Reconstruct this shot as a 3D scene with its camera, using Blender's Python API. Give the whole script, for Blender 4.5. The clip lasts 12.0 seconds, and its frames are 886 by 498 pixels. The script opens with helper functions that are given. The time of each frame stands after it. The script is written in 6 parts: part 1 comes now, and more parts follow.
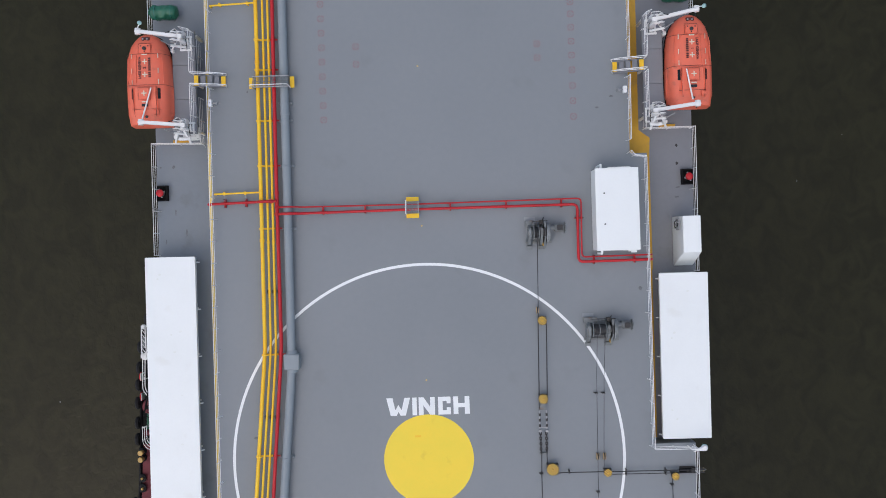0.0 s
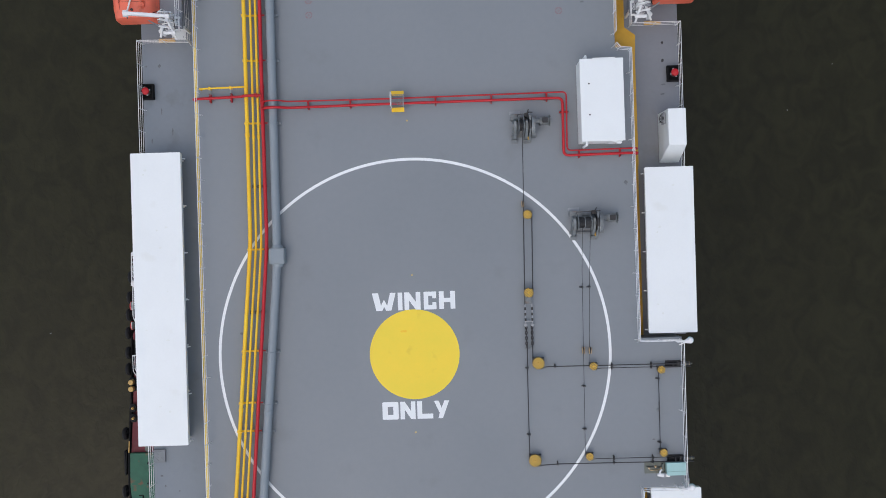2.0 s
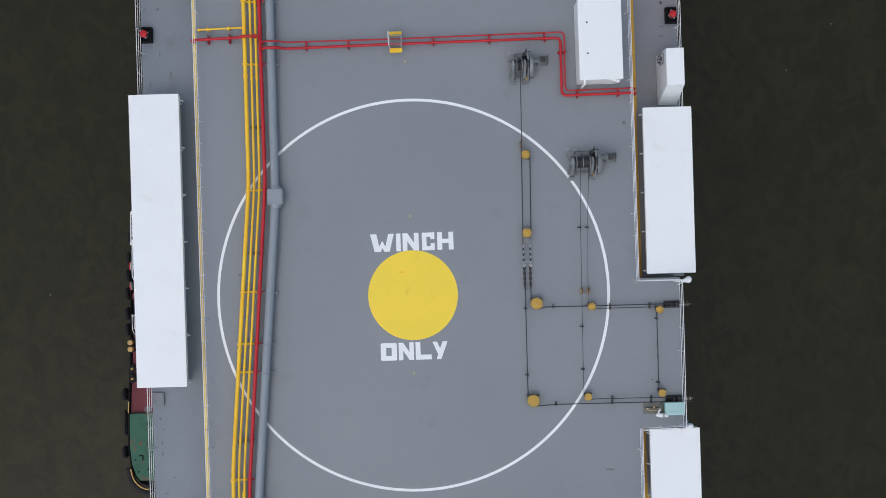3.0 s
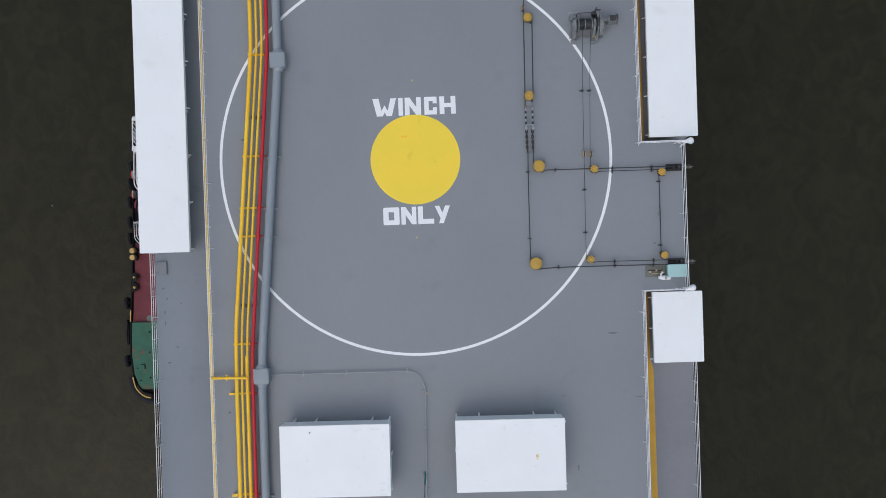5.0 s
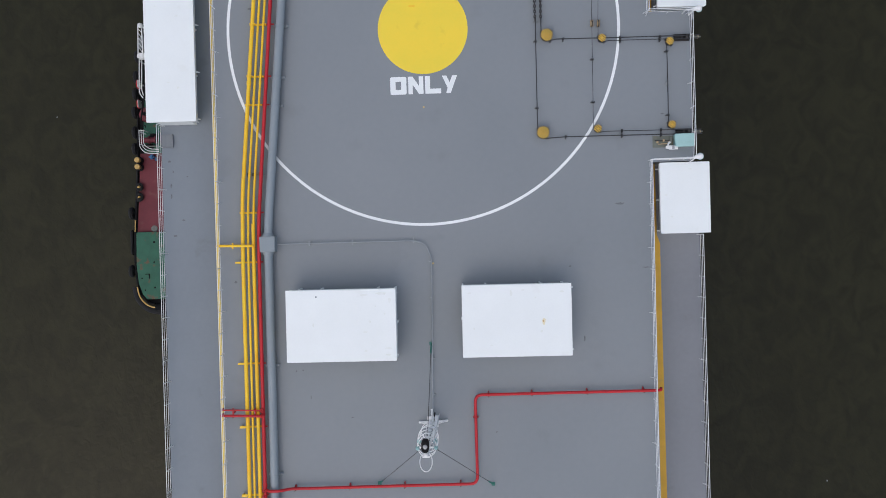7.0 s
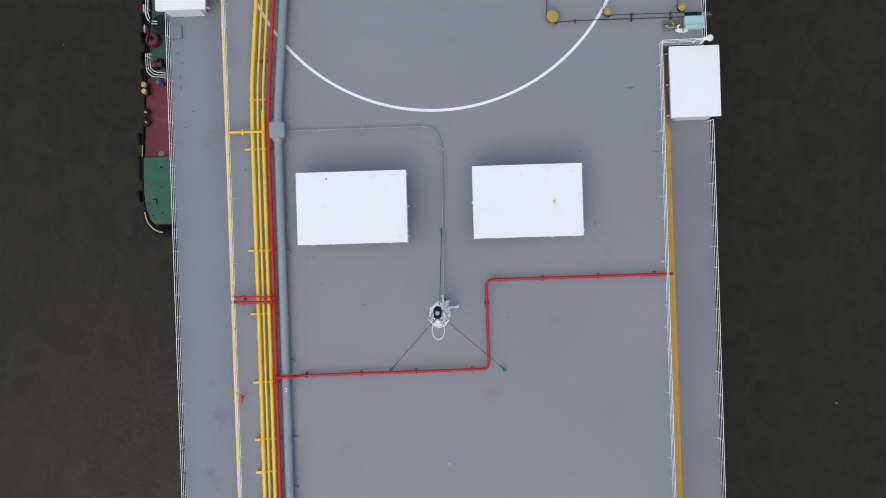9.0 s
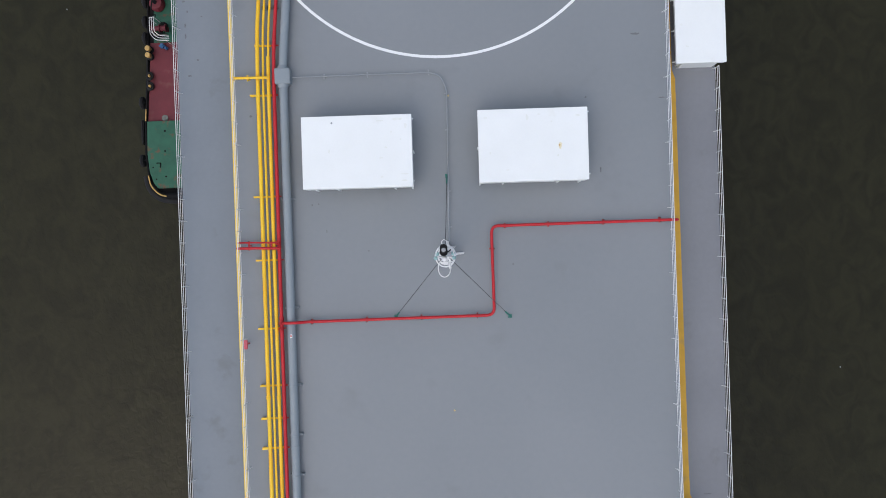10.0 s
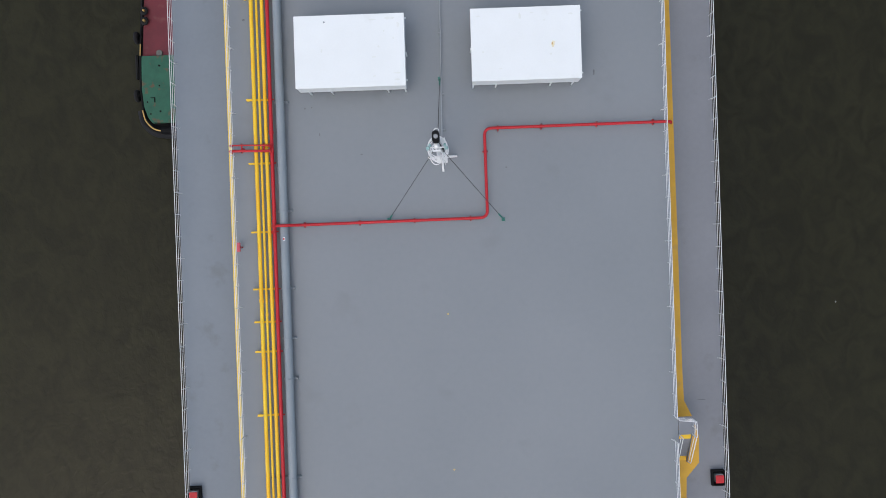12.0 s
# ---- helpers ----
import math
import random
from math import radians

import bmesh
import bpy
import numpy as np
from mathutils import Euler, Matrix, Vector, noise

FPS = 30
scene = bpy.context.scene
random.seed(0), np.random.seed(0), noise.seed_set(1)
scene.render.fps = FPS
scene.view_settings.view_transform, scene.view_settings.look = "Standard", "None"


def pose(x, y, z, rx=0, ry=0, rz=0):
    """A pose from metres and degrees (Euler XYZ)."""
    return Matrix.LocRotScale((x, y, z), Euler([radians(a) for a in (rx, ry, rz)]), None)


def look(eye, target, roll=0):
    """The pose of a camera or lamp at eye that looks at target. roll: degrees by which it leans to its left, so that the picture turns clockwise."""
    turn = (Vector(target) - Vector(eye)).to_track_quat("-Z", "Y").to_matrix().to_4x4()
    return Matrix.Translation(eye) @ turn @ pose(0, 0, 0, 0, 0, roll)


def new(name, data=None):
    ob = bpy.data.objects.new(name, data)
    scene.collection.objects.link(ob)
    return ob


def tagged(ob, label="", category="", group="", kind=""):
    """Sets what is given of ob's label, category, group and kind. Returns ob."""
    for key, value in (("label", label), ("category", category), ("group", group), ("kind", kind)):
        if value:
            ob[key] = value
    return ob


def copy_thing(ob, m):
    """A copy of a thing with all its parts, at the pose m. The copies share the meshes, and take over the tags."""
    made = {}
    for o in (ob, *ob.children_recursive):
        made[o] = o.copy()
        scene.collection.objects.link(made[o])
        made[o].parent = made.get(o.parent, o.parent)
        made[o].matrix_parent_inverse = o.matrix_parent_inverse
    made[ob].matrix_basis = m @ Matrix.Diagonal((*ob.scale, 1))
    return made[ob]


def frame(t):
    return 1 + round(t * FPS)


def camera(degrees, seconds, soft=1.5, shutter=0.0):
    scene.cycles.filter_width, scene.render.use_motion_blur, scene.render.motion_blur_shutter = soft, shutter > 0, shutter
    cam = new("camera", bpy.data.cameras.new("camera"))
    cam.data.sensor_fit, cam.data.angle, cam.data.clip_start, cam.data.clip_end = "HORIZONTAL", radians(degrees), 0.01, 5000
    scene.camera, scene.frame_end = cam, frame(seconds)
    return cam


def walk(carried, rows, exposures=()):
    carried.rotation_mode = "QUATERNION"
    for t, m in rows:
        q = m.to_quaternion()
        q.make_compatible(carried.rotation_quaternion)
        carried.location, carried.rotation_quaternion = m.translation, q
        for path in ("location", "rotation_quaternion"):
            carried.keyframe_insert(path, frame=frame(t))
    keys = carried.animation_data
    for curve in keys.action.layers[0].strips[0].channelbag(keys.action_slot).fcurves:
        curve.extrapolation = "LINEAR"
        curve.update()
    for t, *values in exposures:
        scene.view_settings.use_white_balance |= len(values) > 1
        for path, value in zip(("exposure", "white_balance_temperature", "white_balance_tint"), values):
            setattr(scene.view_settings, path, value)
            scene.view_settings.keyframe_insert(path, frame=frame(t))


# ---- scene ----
cam = camera(52.214, 12.0, soft=0.9)
PATH = [  # seconds, place, turn
    (0.0, 0.000, 0.000, 50.283, -0.228, 0.650, -1.800),
    (0.5, 0.284, -1.687, 50.279, -0.236, 0.653, -1.833),
    (1.0, 0.467, -3.174, 50.273, -0.229, 0.642, -1.816),
    (1.5, 0.574, -4.526, 50.265, -0.205, 0.648, -1.844),
    (2.0, 0.662, -5.901, 50.277, -0.200, 0.694, -1.900),
    (2.5, 0.702, -7.474, 50.282, -0.195, 0.736, -1.932),
    (3.0, 0.709, -9.203, 50.291, -0.190, 0.761, -1.972),
    (3.2, 0.681, -10.010, 50.291, -0.194, 0.765, -1.993),
    (4.8, 0.348, -16.004, 50.353, -0.236, 0.774, -2.095),
    (5.0, 0.326, -16.714, 50.353, -0.236, 0.775, -2.092),
    (5.5, 0.210, -18.553, 50.350, -0.290, 0.803, -1.660),
    (6.0, 0.091, -20.352, 50.327, -0.337, 0.838, -1.683),
    (6.5, -0.049, -22.100, 50.317, -0.386, 0.843, -1.760),
    (7.0, -0.210, -23.795, 50.318, -0.396, 0.860, -1.817),
    (7.2, -0.262, -24.523, 50.318, -0.397, 0.860, -1.824),
    (9.0, -0.891, -30.177, 50.307, -0.341, 0.979, -2.173),
    (9.5, -1.081, -31.690, 50.307, -0.337, 0.997, -2.194),
    (10.0, -1.275, -33.141, 50.306, -0.347, 1.004, -2.203),
    (10.5, -1.403, -34.608, 50.316, -0.340, 1.030, -2.223),
    (11.0, -1.300, -36.058, 50.288, -0.346, 0.989, -2.254),
    (11.5, -1.209, -37.335, 50.274, -0.377, 0.948, -2.270),
    (12.0, -1.172, -38.490, 50.265, -0.389, 0.923, -2.286),
]
EXPOSURES = [(0.0, -0.07, 6570, 10.0), (2.5, -0.13, 6520, 8.7), (5.5, -0.19, 6540, 8.7), (7.0, -0.13, 6550, 8.7), (9.5, 0.02, 6560, 8.5), (11.0, 0.05, 6570, 8.2), (12.0, 0.04, 6580, 8.0)]
walk(cam, [(t, pose(x, y, z, a, b, c)) for t, x, y, z, a, b, c in PATH], EXPOSURES)

# ---- world, sun, exposure ----
world = bpy.data.worlds.new("overcast_sky")
scene.world = world
world.use_nodes = True
wn = world.node_tree
sky = wn.nodes.new("ShaderNodeTexSky")
sky.sky_type = "NISHITA"
sky.sun_disc = False
sky.sun_elevation = radians(62)
sky.sun_rotation = radians(212)
sky.dust_density = 2.5
sky.air_density = 1.0
wn.links.new(sky.outputs[0], wn.nodes["Background"].inputs[0])
wn.nodes["Background"].inputs[1].default_value = 0.165
sun_data = bpy.data.lights.new("sun", "SUN")
sun_data.energy, sun_data.angle, sun_data.color = 1.03, radians(125), (1.0, 0.98, 0.96)
sun = new("sun", sun_data)
sun.matrix_world = look((-5, -6.5, 36), (0, 0, 0))


# ---- materials ----
def material(name, base, other=None, amount=0.25, rough=0.5, metal=0.0, scale=1.5, fine=25.0, bump=0.05, stain=None, stain_amount=0.0, stain_scale=0.6, spread=0.0, cut_at=0.62):
    """Paint or metal: two scales of variation, fine relief, and worn stains."""
    m = bpy.data.materials.new(name)
    m.use_nodes = True
    n, l = m.node_tree.nodes, m.node_tree.links
    p = n["Principled BSDF"]
    co = n.new("ShaderNodeTexCoord")
    big, small = n.new("ShaderNodeTexNoise"), n.new("ShaderNodeTexNoise")
    big.inputs["Scale"].default_value, big.inputs["Detail"].default_value = scale, 5
    small.inputs["Scale"].default_value, small.inputs["Detail"].default_value = fine, 3
    for t in (big, small):
        l.new(co.outputs["Object"], t.inputs["Vector"])
    add = n.new("ShaderNodeMath")
    add.operation = "MULTIPLY_ADD"
    l.new(small.outputs[0], add.inputs[0])
    add.inputs[1].default_value = 0.35
    l.new(big.outputs[0], add.inputs[2])
    ramp = n.new("ShaderNodeMapRange")
    ramp.inputs[1].default_value, ramp.inputs[2].default_value = 0.42, 0.95
    ramp.inputs[3].default_value, ramp.inputs[4].default_value = 0.0, amount
    l.new(add.outputs[0], ramp.inputs[0])
    mix = n.new("ShaderNodeMix")
    mix.data_type = "RGBA"
    mix.inputs[6].default_value = (*base, 1)
    mix.inputs[7].default_value = (*(other or [c * 0.6 for c in base]), 1)
    l.new(ramp.outputs[0], mix.inputs[0])
    out = mix.outputs[2]
    if stain:
        spots = n.new("ShaderNodeTexNoise")
        spots.inputs["Scale"].default_value, spots.inputs["Detail"].default_value = stain_scale, 8
        l.new(co.outputs["Object"], spots.inputs["Vector"])
        cut = n.new("ShaderNodeMapRange")
        cut.inputs[1].default_value, cut.inputs[2].default_value = cut_at, cut_at + 0.10
        cut.inputs[3].default_value, cut.inputs[4].default_value = 0.0, stain_amount
        l.new(spots.outputs[0], cut.inputs[0])
        mix2 = n.new("ShaderNodeMix")
        mix2.data_type = "RGBA"
        mix2.inputs[7].default_value = (*stain, 1)
        l.new(cut.outputs[0], mix2.inputs[0])
        l.new(out, mix2.inputs[6])
        out = mix2.outputs[2]
    if spread:
        info, hsv = n.new("ShaderNodeObjectInfo"), n.new("ShaderNodeHueSaturation")
        var = n.new("ShaderNodeMapRange")
        var.inputs[3].default_value, var.inputs[4].default_value = 1 - spread, 1 + spread
        l.new(info.outputs["Random"], var.inputs[0])
        l.new(var.outputs[0], hsv.inputs["Value"])
        l.new(out, hsv.inputs["Color"])
        out = hsv.outputs[0]
    l.new(out, p.inputs["Base Color"])
    rr = n.new("ShaderNodeMapRange")
    rr.inputs[3].default_value, rr.inputs[4].default_value = max(0.05, rough - 0.12), min(1, rough + 0.12)
    l.new(big.outputs[0], rr.inputs[0])
    l.new(rr.outputs[0], p.inputs["Roughness"])
    p.inputs["Metallic"].default_value = metal
    if bump:
        b = n.new("ShaderNodeBump")
        b.inputs["Strength"].default_value, b.inputs["Distance"].default_value = bump, 0.02
        l.new(add.outputs[0], b.inputs["Height"])
        l.new(b.outputs[0], p.inputs["Normal"])
    return m


DECK = material("deck_grey_paint", (0.221, 0.237, 0.250), (0.181, 0.199, 0.212), 0.6, 0.55, 0, 0.11, 3.0, 0.03, (0.16, 0.165, 0.17), 0.25, 0.35)
SIDEDECK = material("side_deck_grey_paint", (0.212, 0.220, 0.237), (0.169, 0.175, 0.189), 0.6, 0.58, 0, 0.25, 4.0, 0.03, (0.13, 0.13, 0.125), 0.35, 0.5)
STEELPIPE = material("light_grey_conduit", (0.285, 0.305, 0.32), (0.25, 0.27, 0.285), 0.6, 0.5, 0, 2, 12)
PORTDECK = material("port_deck_blue_grey_paint", (0.200, 0.225, 0.250), (0.160, 0.182, 0.204), 0.6, 0.58, 0, 0.25, 4.0, 0.03, (0.13, 0.135, 0.135), 0.35, 0.5)
HULL = material("hull_blue_paint", (0.05, 0.06, 0.09), None, 0.3, 0.5)
WHITE = material("white_gloss_paint", (0.82, 0.84, 0.825), (0.74, 0.76, 0.74), 0.5, 0.42, 0, 0.5, 9.0, 0.02, (0.62, 0.60, 0.52), 0.18, 0.7)
WHITERAIL = material("white_rail_paint", (0.82, 0.82, 0.82), (0.6, 0.57, 0.52), 0.5, 0.45, 0, 1.5, 20)
MARKING = material("white_deck_marking", (0.83, 0.845, 0.835), (0.70, 0.715, 0.71), 0.5, 0.6, 0, 1.2, 14, 0.02)
YELLOWMARK = material("yellow_deck_marking", (0.90, 0.63, 0.040), (0.80, 0.62, 0.05), 0.75, 0.55, 0, 0.6, 6, 0.02, (0.62, 0.40, 0.03), 0.35, 0.9)
WALKWAY = material("walkway_ochre_paint", (0.707, 0.388, 0.028), (0.479, 0.274, 0.034), 0.6, 0.6, 0, 1.2, 12, 0.03, (0.25, 0.20, 0.12), 0.4, 0.8)
LEFTBAND = material("pale_yellow_band", (0.87, 0.62, 0.06), (0.82, 0.63, 0.20), 0.6, 0.6, 0, 0.7, 10, 0.02)
YELLOW = material("yellow_pipe_paint", (0.88, 0.60, 0.03), (0.84, 0.40, 0.0), 0.95, 0.42, 0, 0.45, 7, 0.03)
RED = material("red_pipe_paint", (0.50, 0.007, 0.014), (0.36, 0.006, 0.012), 0.5, 0.52, 0, 0.9, 8, 0.03)
GREYPIPE = material("grey_pipe_paint", (0.245, 0.28, 0.30), (0.20, 0.23, 0.25), 0.6, 0.45, 0, 0.8, 8, 0.03)
WINCHGREY = material("machinery_grey_paint", (0.225, 0.245, 0.252), (0.10, 0.105, 0.102), 0.9, 0.5, 0, 3.0, 18, 0.05, (0.20, 0.10, 0.05), 0.5, 2.5)
DARKSTEEL = material("greasy_dark_steel", (0.035, 0.035, 0.037), (0.07, 0.06, 0.05), 0.5, 0.5, 0.4, 4, 30, 0.1)
ROPE = material("greased_wire", (0.03, 0.031, 0.034), (0.06, 0.06, 0.06), 0.5, 0.6, 0.3, 6, 60, 0.1)
STEEL = material("galvanised_steel", (0.36, 0.37, 0.38), (0.24, 0.24, 0.24), 0.6, 0.45, 0.5, 4, 30, 0.05)
BLACK = material("black_paint", (0.008, 0.008, 0.009), (0.02, 0.02, 0.02), 0.5, 0.85)
BLACK.node_tree.nodes["Principled BSDF"].inputs["Specular IOR Level"].default_value = 0.15
ORANGE = material("lifeboat_orange_grp", (0.84, 0.155, 0.082), (0.68, 0.15, 0.09), 0.9, 0.46, 0, 1.6, 12, 0.02, (0.40, 0.10, 0.05), 0.5, 1.6)
TAPE = material("reflective_tape", (0.72, 0.66, 0.52), (0.58, 0.50, 0.36), 0.5, 0.4)
GLASS = material("dark_window", (0.012, 0.014, 0.018), None, 0.2, 0.12, 0, 2, 8, 0)
GREENRAFT = material("green_canister", (0.012, 0.13, 0.075), (0.01, 0.08, 0.05), 0.5, 0.4)
TEAL = material("pale_teal_paint", (0.36, 0.56, 0.54), (0.28, 0.45, 0.43), 0.5, 0.45)
TEALDARK = material("green_turnbuckle", (0.02, 0.17, 0.13), (0.02, 0.09, 0.07), 0.5, 0.5)
OLIVE = material("olive_plate", (0.15, 0.165, 0.14), (0.10, 0.105, 0.08), 0.6, 0.6, 0, 3, 20, 0.05, (0.2, 0.12, 0.06), 0.5, 2)
TUGRED = material("tug_red_deck", (0.165, 0.018, 0.028), (0.10, 0.018, 0.024), 0.7, 0.65, 0, 0.8, 8, 0.04, (0.20, 0.10, 0.08), 0.3, 1.0)
TUGGREEN = material("tug_green_deck", (0.014, 0.120, 0.066), (0.012, 0.070, 0.044), 0.7, 0.6, 0, 1.3, 10, 0.04, (0.15, 0.060, 0.028), 0.75, 1.5, cut_at=0.585)
RUBBER = material("tyre_rubber", (0.006, 0.006, 0.007), (0.016, 0.016, 0.016), 0.5, 0.85)
TUGYELLOW = material("tug_yellow", (0.62, 0.40, 0.12), (0.45, 0.28, 0.10), 0.6, 0.5)
BLUE = material("blue_paint", (0.03, 0.14, 0.32), None, 0.4, 0.5)
BLACKTEXT = material("dark_lettering", (0.085, 0.016, 0.014), None, 0.2, 0.5)
RUST = material("rust_stain", (0.42, 0.24, 0.08), (0.6, 0.5, 0.35), 0.9, 0.8, 0, 6, 30)
SCUFF = material("dark_scuff", (0.10, 0.105, 0.11), (0.18, 0.19, 0.20), 0.9, 0.7, 0, 5, 30)
DOTMARK = material("brass_plug", (0.52, 0.36, 0.10), (0.6, 0.5, 0.3), 0.5, 0.5)
REDMARK = material("red_deck_marking", (0.27, 0.085, 0.105), (0.20, 0.13, 0.15), 0.8, 0.6, 0, 5, 30)


def hazard_material():
    """Diagonal black and yellow stripes of paint on the sheave covers."""
    m = bpy.data.materials.new("hazard_stripes")
    m.use_nodes = True
    n, l = m.node_tree.nodes, m.node_tree.links
    co, w, r = n.new("ShaderNodeTexCoord"), n.new("ShaderNodeTexWave"), n.new("ShaderNodeValToRGB")
    turn = n.new("ShaderNodeMapping")
    turn.inputs["Rotation"].default_value = (0, 0, radians(-48))
    w.bands_direction = "X"
    w.wave_profile = "SIN"
    w.inputs["Scale"].default_value, w.inputs["Distortion"].default_value = 3.1, 0.2
    r.color_ramp.interpolation = "CONSTANT"
    r.color_ramp.elements[0].color = (0.018, 0.016, 0.014, 1)
    r.color_ramp.elements[1].position, r.color_ramp.elements[1].color = 0.46, (0.78, 0.47, 0.06, 1)
    l.new(co.outputs["Object"], turn.inputs[0])
    l.new(turn.outputs[0], w.inputs[0])
    l.new(w.outputs[1], r.inputs[0])
    l.new(r.outputs[0], n["Principled BSDF"].inputs["Base Color"])
    n["Principled BSDF"].inputs["Roughness"].default_value = 0.55
    return m


HAZARD = hazard_material()


def water_material():
    m = bpy.data.materials.new("muddy_water")
    m.use_nodes = True
    n, l = m.node_tree.nodes, m.node_tree.links
    p = n["Principled BSDF"]
    co = n.new("ShaderNodeTexCoord")
    stretch = n.new("ShaderNodeMapping")
    stretch.inputs["Scale"].default_value = (0.8, 0.62, 1.0)
    stretch.inputs["Rotation"].default_value = (0, 0, radians(8))
    l.new(co.outputs["Object"], stretch.inputs[0])
    waves, swirl = n.new("ShaderNodeTexNoise"), n.new("ShaderNodeTexNoise")
    waves.inputs["Scale"].default_value, waves.inputs["Detail"].default_value = 2.6, 8
    waves.inputs["Distortion"].default_value = 0.6
    swirl.inputs["Scale"].default_value, swirl.inputs["Detail"].default_value = 0.10, 4
    l.new(stretch.outputs[0], waves.inputs["Vector"])
    l.new(stretch.outputs[0], swirl.inputs["Vector"])
    mix = n.new("ShaderNodeMix")
    mix.data_type = "RGBA"
    mix.inputs[6].default_value, mix.inputs[7].default_value = (0.0196, 0.0184, 0.0080, 1), (0.0240, 0.0229, 0.0112, 1)
    l.new(swirl.outputs[0], mix.inputs[0])
    # light and dark of the ripples, mixed into the base colour as mottling
    ripple_tone, patch, grade = n.new("ShaderNodeTexNoise"), n.new("ShaderNodeMix"), n.new("ShaderNodeMapRange")
    ripple_tone.inputs["Scale"].default_value, ripple_tone.inputs["Detail"].default_value = 0.75, 5
    ripple_tone.inputs["Distortion"].default_value = 1.2
    l.new(stretch.outputs[0], ripple_tone.inputs["Vector"])
    grade.inputs[1].default_value, grade.inputs[2].default_value = 0.35, 0.65
    grade.inputs[3].default_value, grade.inputs[4].default_value = 0.80, 1.16
    l.new(ripple_tone.outputs[0], grade.inputs[0])
    patch.data_type, patch.blend_type = "RGBA", "MULTIPLY"
    patch.inputs[0].default_value = 1.0
    l.new(mix.outputs[2], patch.inputs[6])
    l.new(grade.outputs[0], patch.inputs[7])
    l.new(patch.outputs[2], p.inputs["Base Color"])
    p.inputs["Roughness"].default_value = 0.22
    p.inputs["Specular IOR Level"].default_value = 0.28
    p.inputs["IOR"].default_value = 1.33
    b = n.new("ShaderNodeBump")
    b.inputs["Strength"].default_value, b.inputs["Distance"].default_value = 0.34, 0.13
    l.new(waves.outputs[0], b.inputs["Height"])
    l.new(b.outputs[0], p.inputs["Normal"])
    return m


WATER = water_material()


# ---- building helpers ----
class Shape:
    """Collects faces of one part."""

    def __init__(self):
        self.v, self.f = [], []

    def add(self, verts, faces):
        k = len(self.v)
        self.v += [tuple(p) for p in verts]
        self.f += [[k + i for i in face] for face in faces]
        return self

    def box(self, x0, x1, y0, y1, z0, z1):
        p = [(x, y, z) for z in (z0, z1) for x, y in ((x0, y0), (x1, y0), (x1, y1), (x0, y1))]
        return self.add(p, [(3, 2, 1, 0), (4, 5, 6, 7), (0, 1, 5, 4), (1, 2, 6, 5), (2, 3, 7, 6), (3, 0, 4, 7)])

    def bar(self, p, q, w, h):
        """A square bar from p to q."""
        p, q = Vector(p), Vector(q)
        d = (q - p).normalized()
        s = d.cross(Vector((0, 0, 1)))
        s = s.normalized() if s.length > 1e-4 else Vector((1, 0, 0))
        u = s.cross(d)
        c = [a + s * i * w / 2 + u * j * h / 2 for a in (p, q) for i, j in ((-1, -1), (1, -1), (1, 1), (-1, 1))]
        return self.add(c, [(3, 2, 1, 0), (4, 5, 6, 7), (0, 1, 5, 4), (1, 2, 6, 5), (2, 3, 7, 6), (3, 0, 4, 7)])

    def prism(self, pts, z0, z1):
        n = len(pts)
        v = [(x, y, z0) for x, y in pts] + [(x, y, z1) for x, y in pts]
        return self.add(v, [list(range(n - 1, -1, -1)), list(range(n, 2 * n))] + [(i, (i + 1) % n, n + (i + 1) % n, n + i) for i in range(n)])

    def tube(self, pts, r, n=10, caps=True, closed=False):
        pts = [Vector(p) for p in pts]
        rs = r if isinstance(r, (list, tuple)) else [r] * len(pts)
        k, side = len(pts), None
        rings = []
        for i, p in enumerate(pts):
            a = pts[(i - 1) % k] if closed or i else p
            b = pts[(i + 1) % k] if closed or i < k - 1 else p
            d = (b - a).normalized()
            if side is None:
                side = d.cross(Vector((0, 0, 1)))
                if side.length < 1e-3:
                    side = Vector((1, 0, 0))
            side = (side - d * side.dot(d)).normalized()
            up = side.cross(d)
            rings.append([p + (side * math.cos(t) + up * math.sin(t)) * rs[i] for t in [2 * math.pi * j / n for j in range(n)]])
        v = [q for ring in rings for q in ring]
        f = [(i * n + j, i * n + (j + 1) % n, ((i + 1) % k) * n + (j + 1) % n, ((i + 1) % k) * n + j) for i in range(k if closed else k - 1) for j in range(n)]
        if caps and not closed:
            f += [list(range(n - 1, -1, -1)), list(range((k - 1) * n, k * n))]
        return self.add(v, f)

    def lathe(self, profile, cx=0, cy=0, n=20):
        """Turns (radius, height) pairs about an upright axis."""
        v, k = [], len(profile)
        for r, z in profile:
            v += [(cx + r * math.cos(2 * math.pi * j / n), cy + r * math.sin(2 * math.pi * j / n), z) for j in range(n)]
        f = [(i * n + j, i * n + (j + 1) % n, (i + 1) * n + (j + 1) % n, (i + 1) * n + j) for i in range(k - 1) for j in range(n)]
        f += [list(range(n - 1, -1, -1)), list(range((k - 1) * n, k * n))]
        return self.add(v, f)

    def arc(self, cx, cy, r0, r1, z0, z1, a0=0.0, a1=360.0, n=48):
        """A flat ring or a piece of one."""
        v = []
        for i in range(n + 1):
            t = radians(a0 + (a1 - a0) * i / n)
            v += [(cx + r * math.cos(t), cy + r * math.sin(t), z) for r, z in ((r0, z0), (r1, z0), (r1, z1), (r0, z1))]
        f = [(4 * i + j, 4 * i + (j + 1) % 4, 4 * i + 4 + (j + 1) % 4, 4 * i + 4 + j) for i in range(n) for j in range(4)]
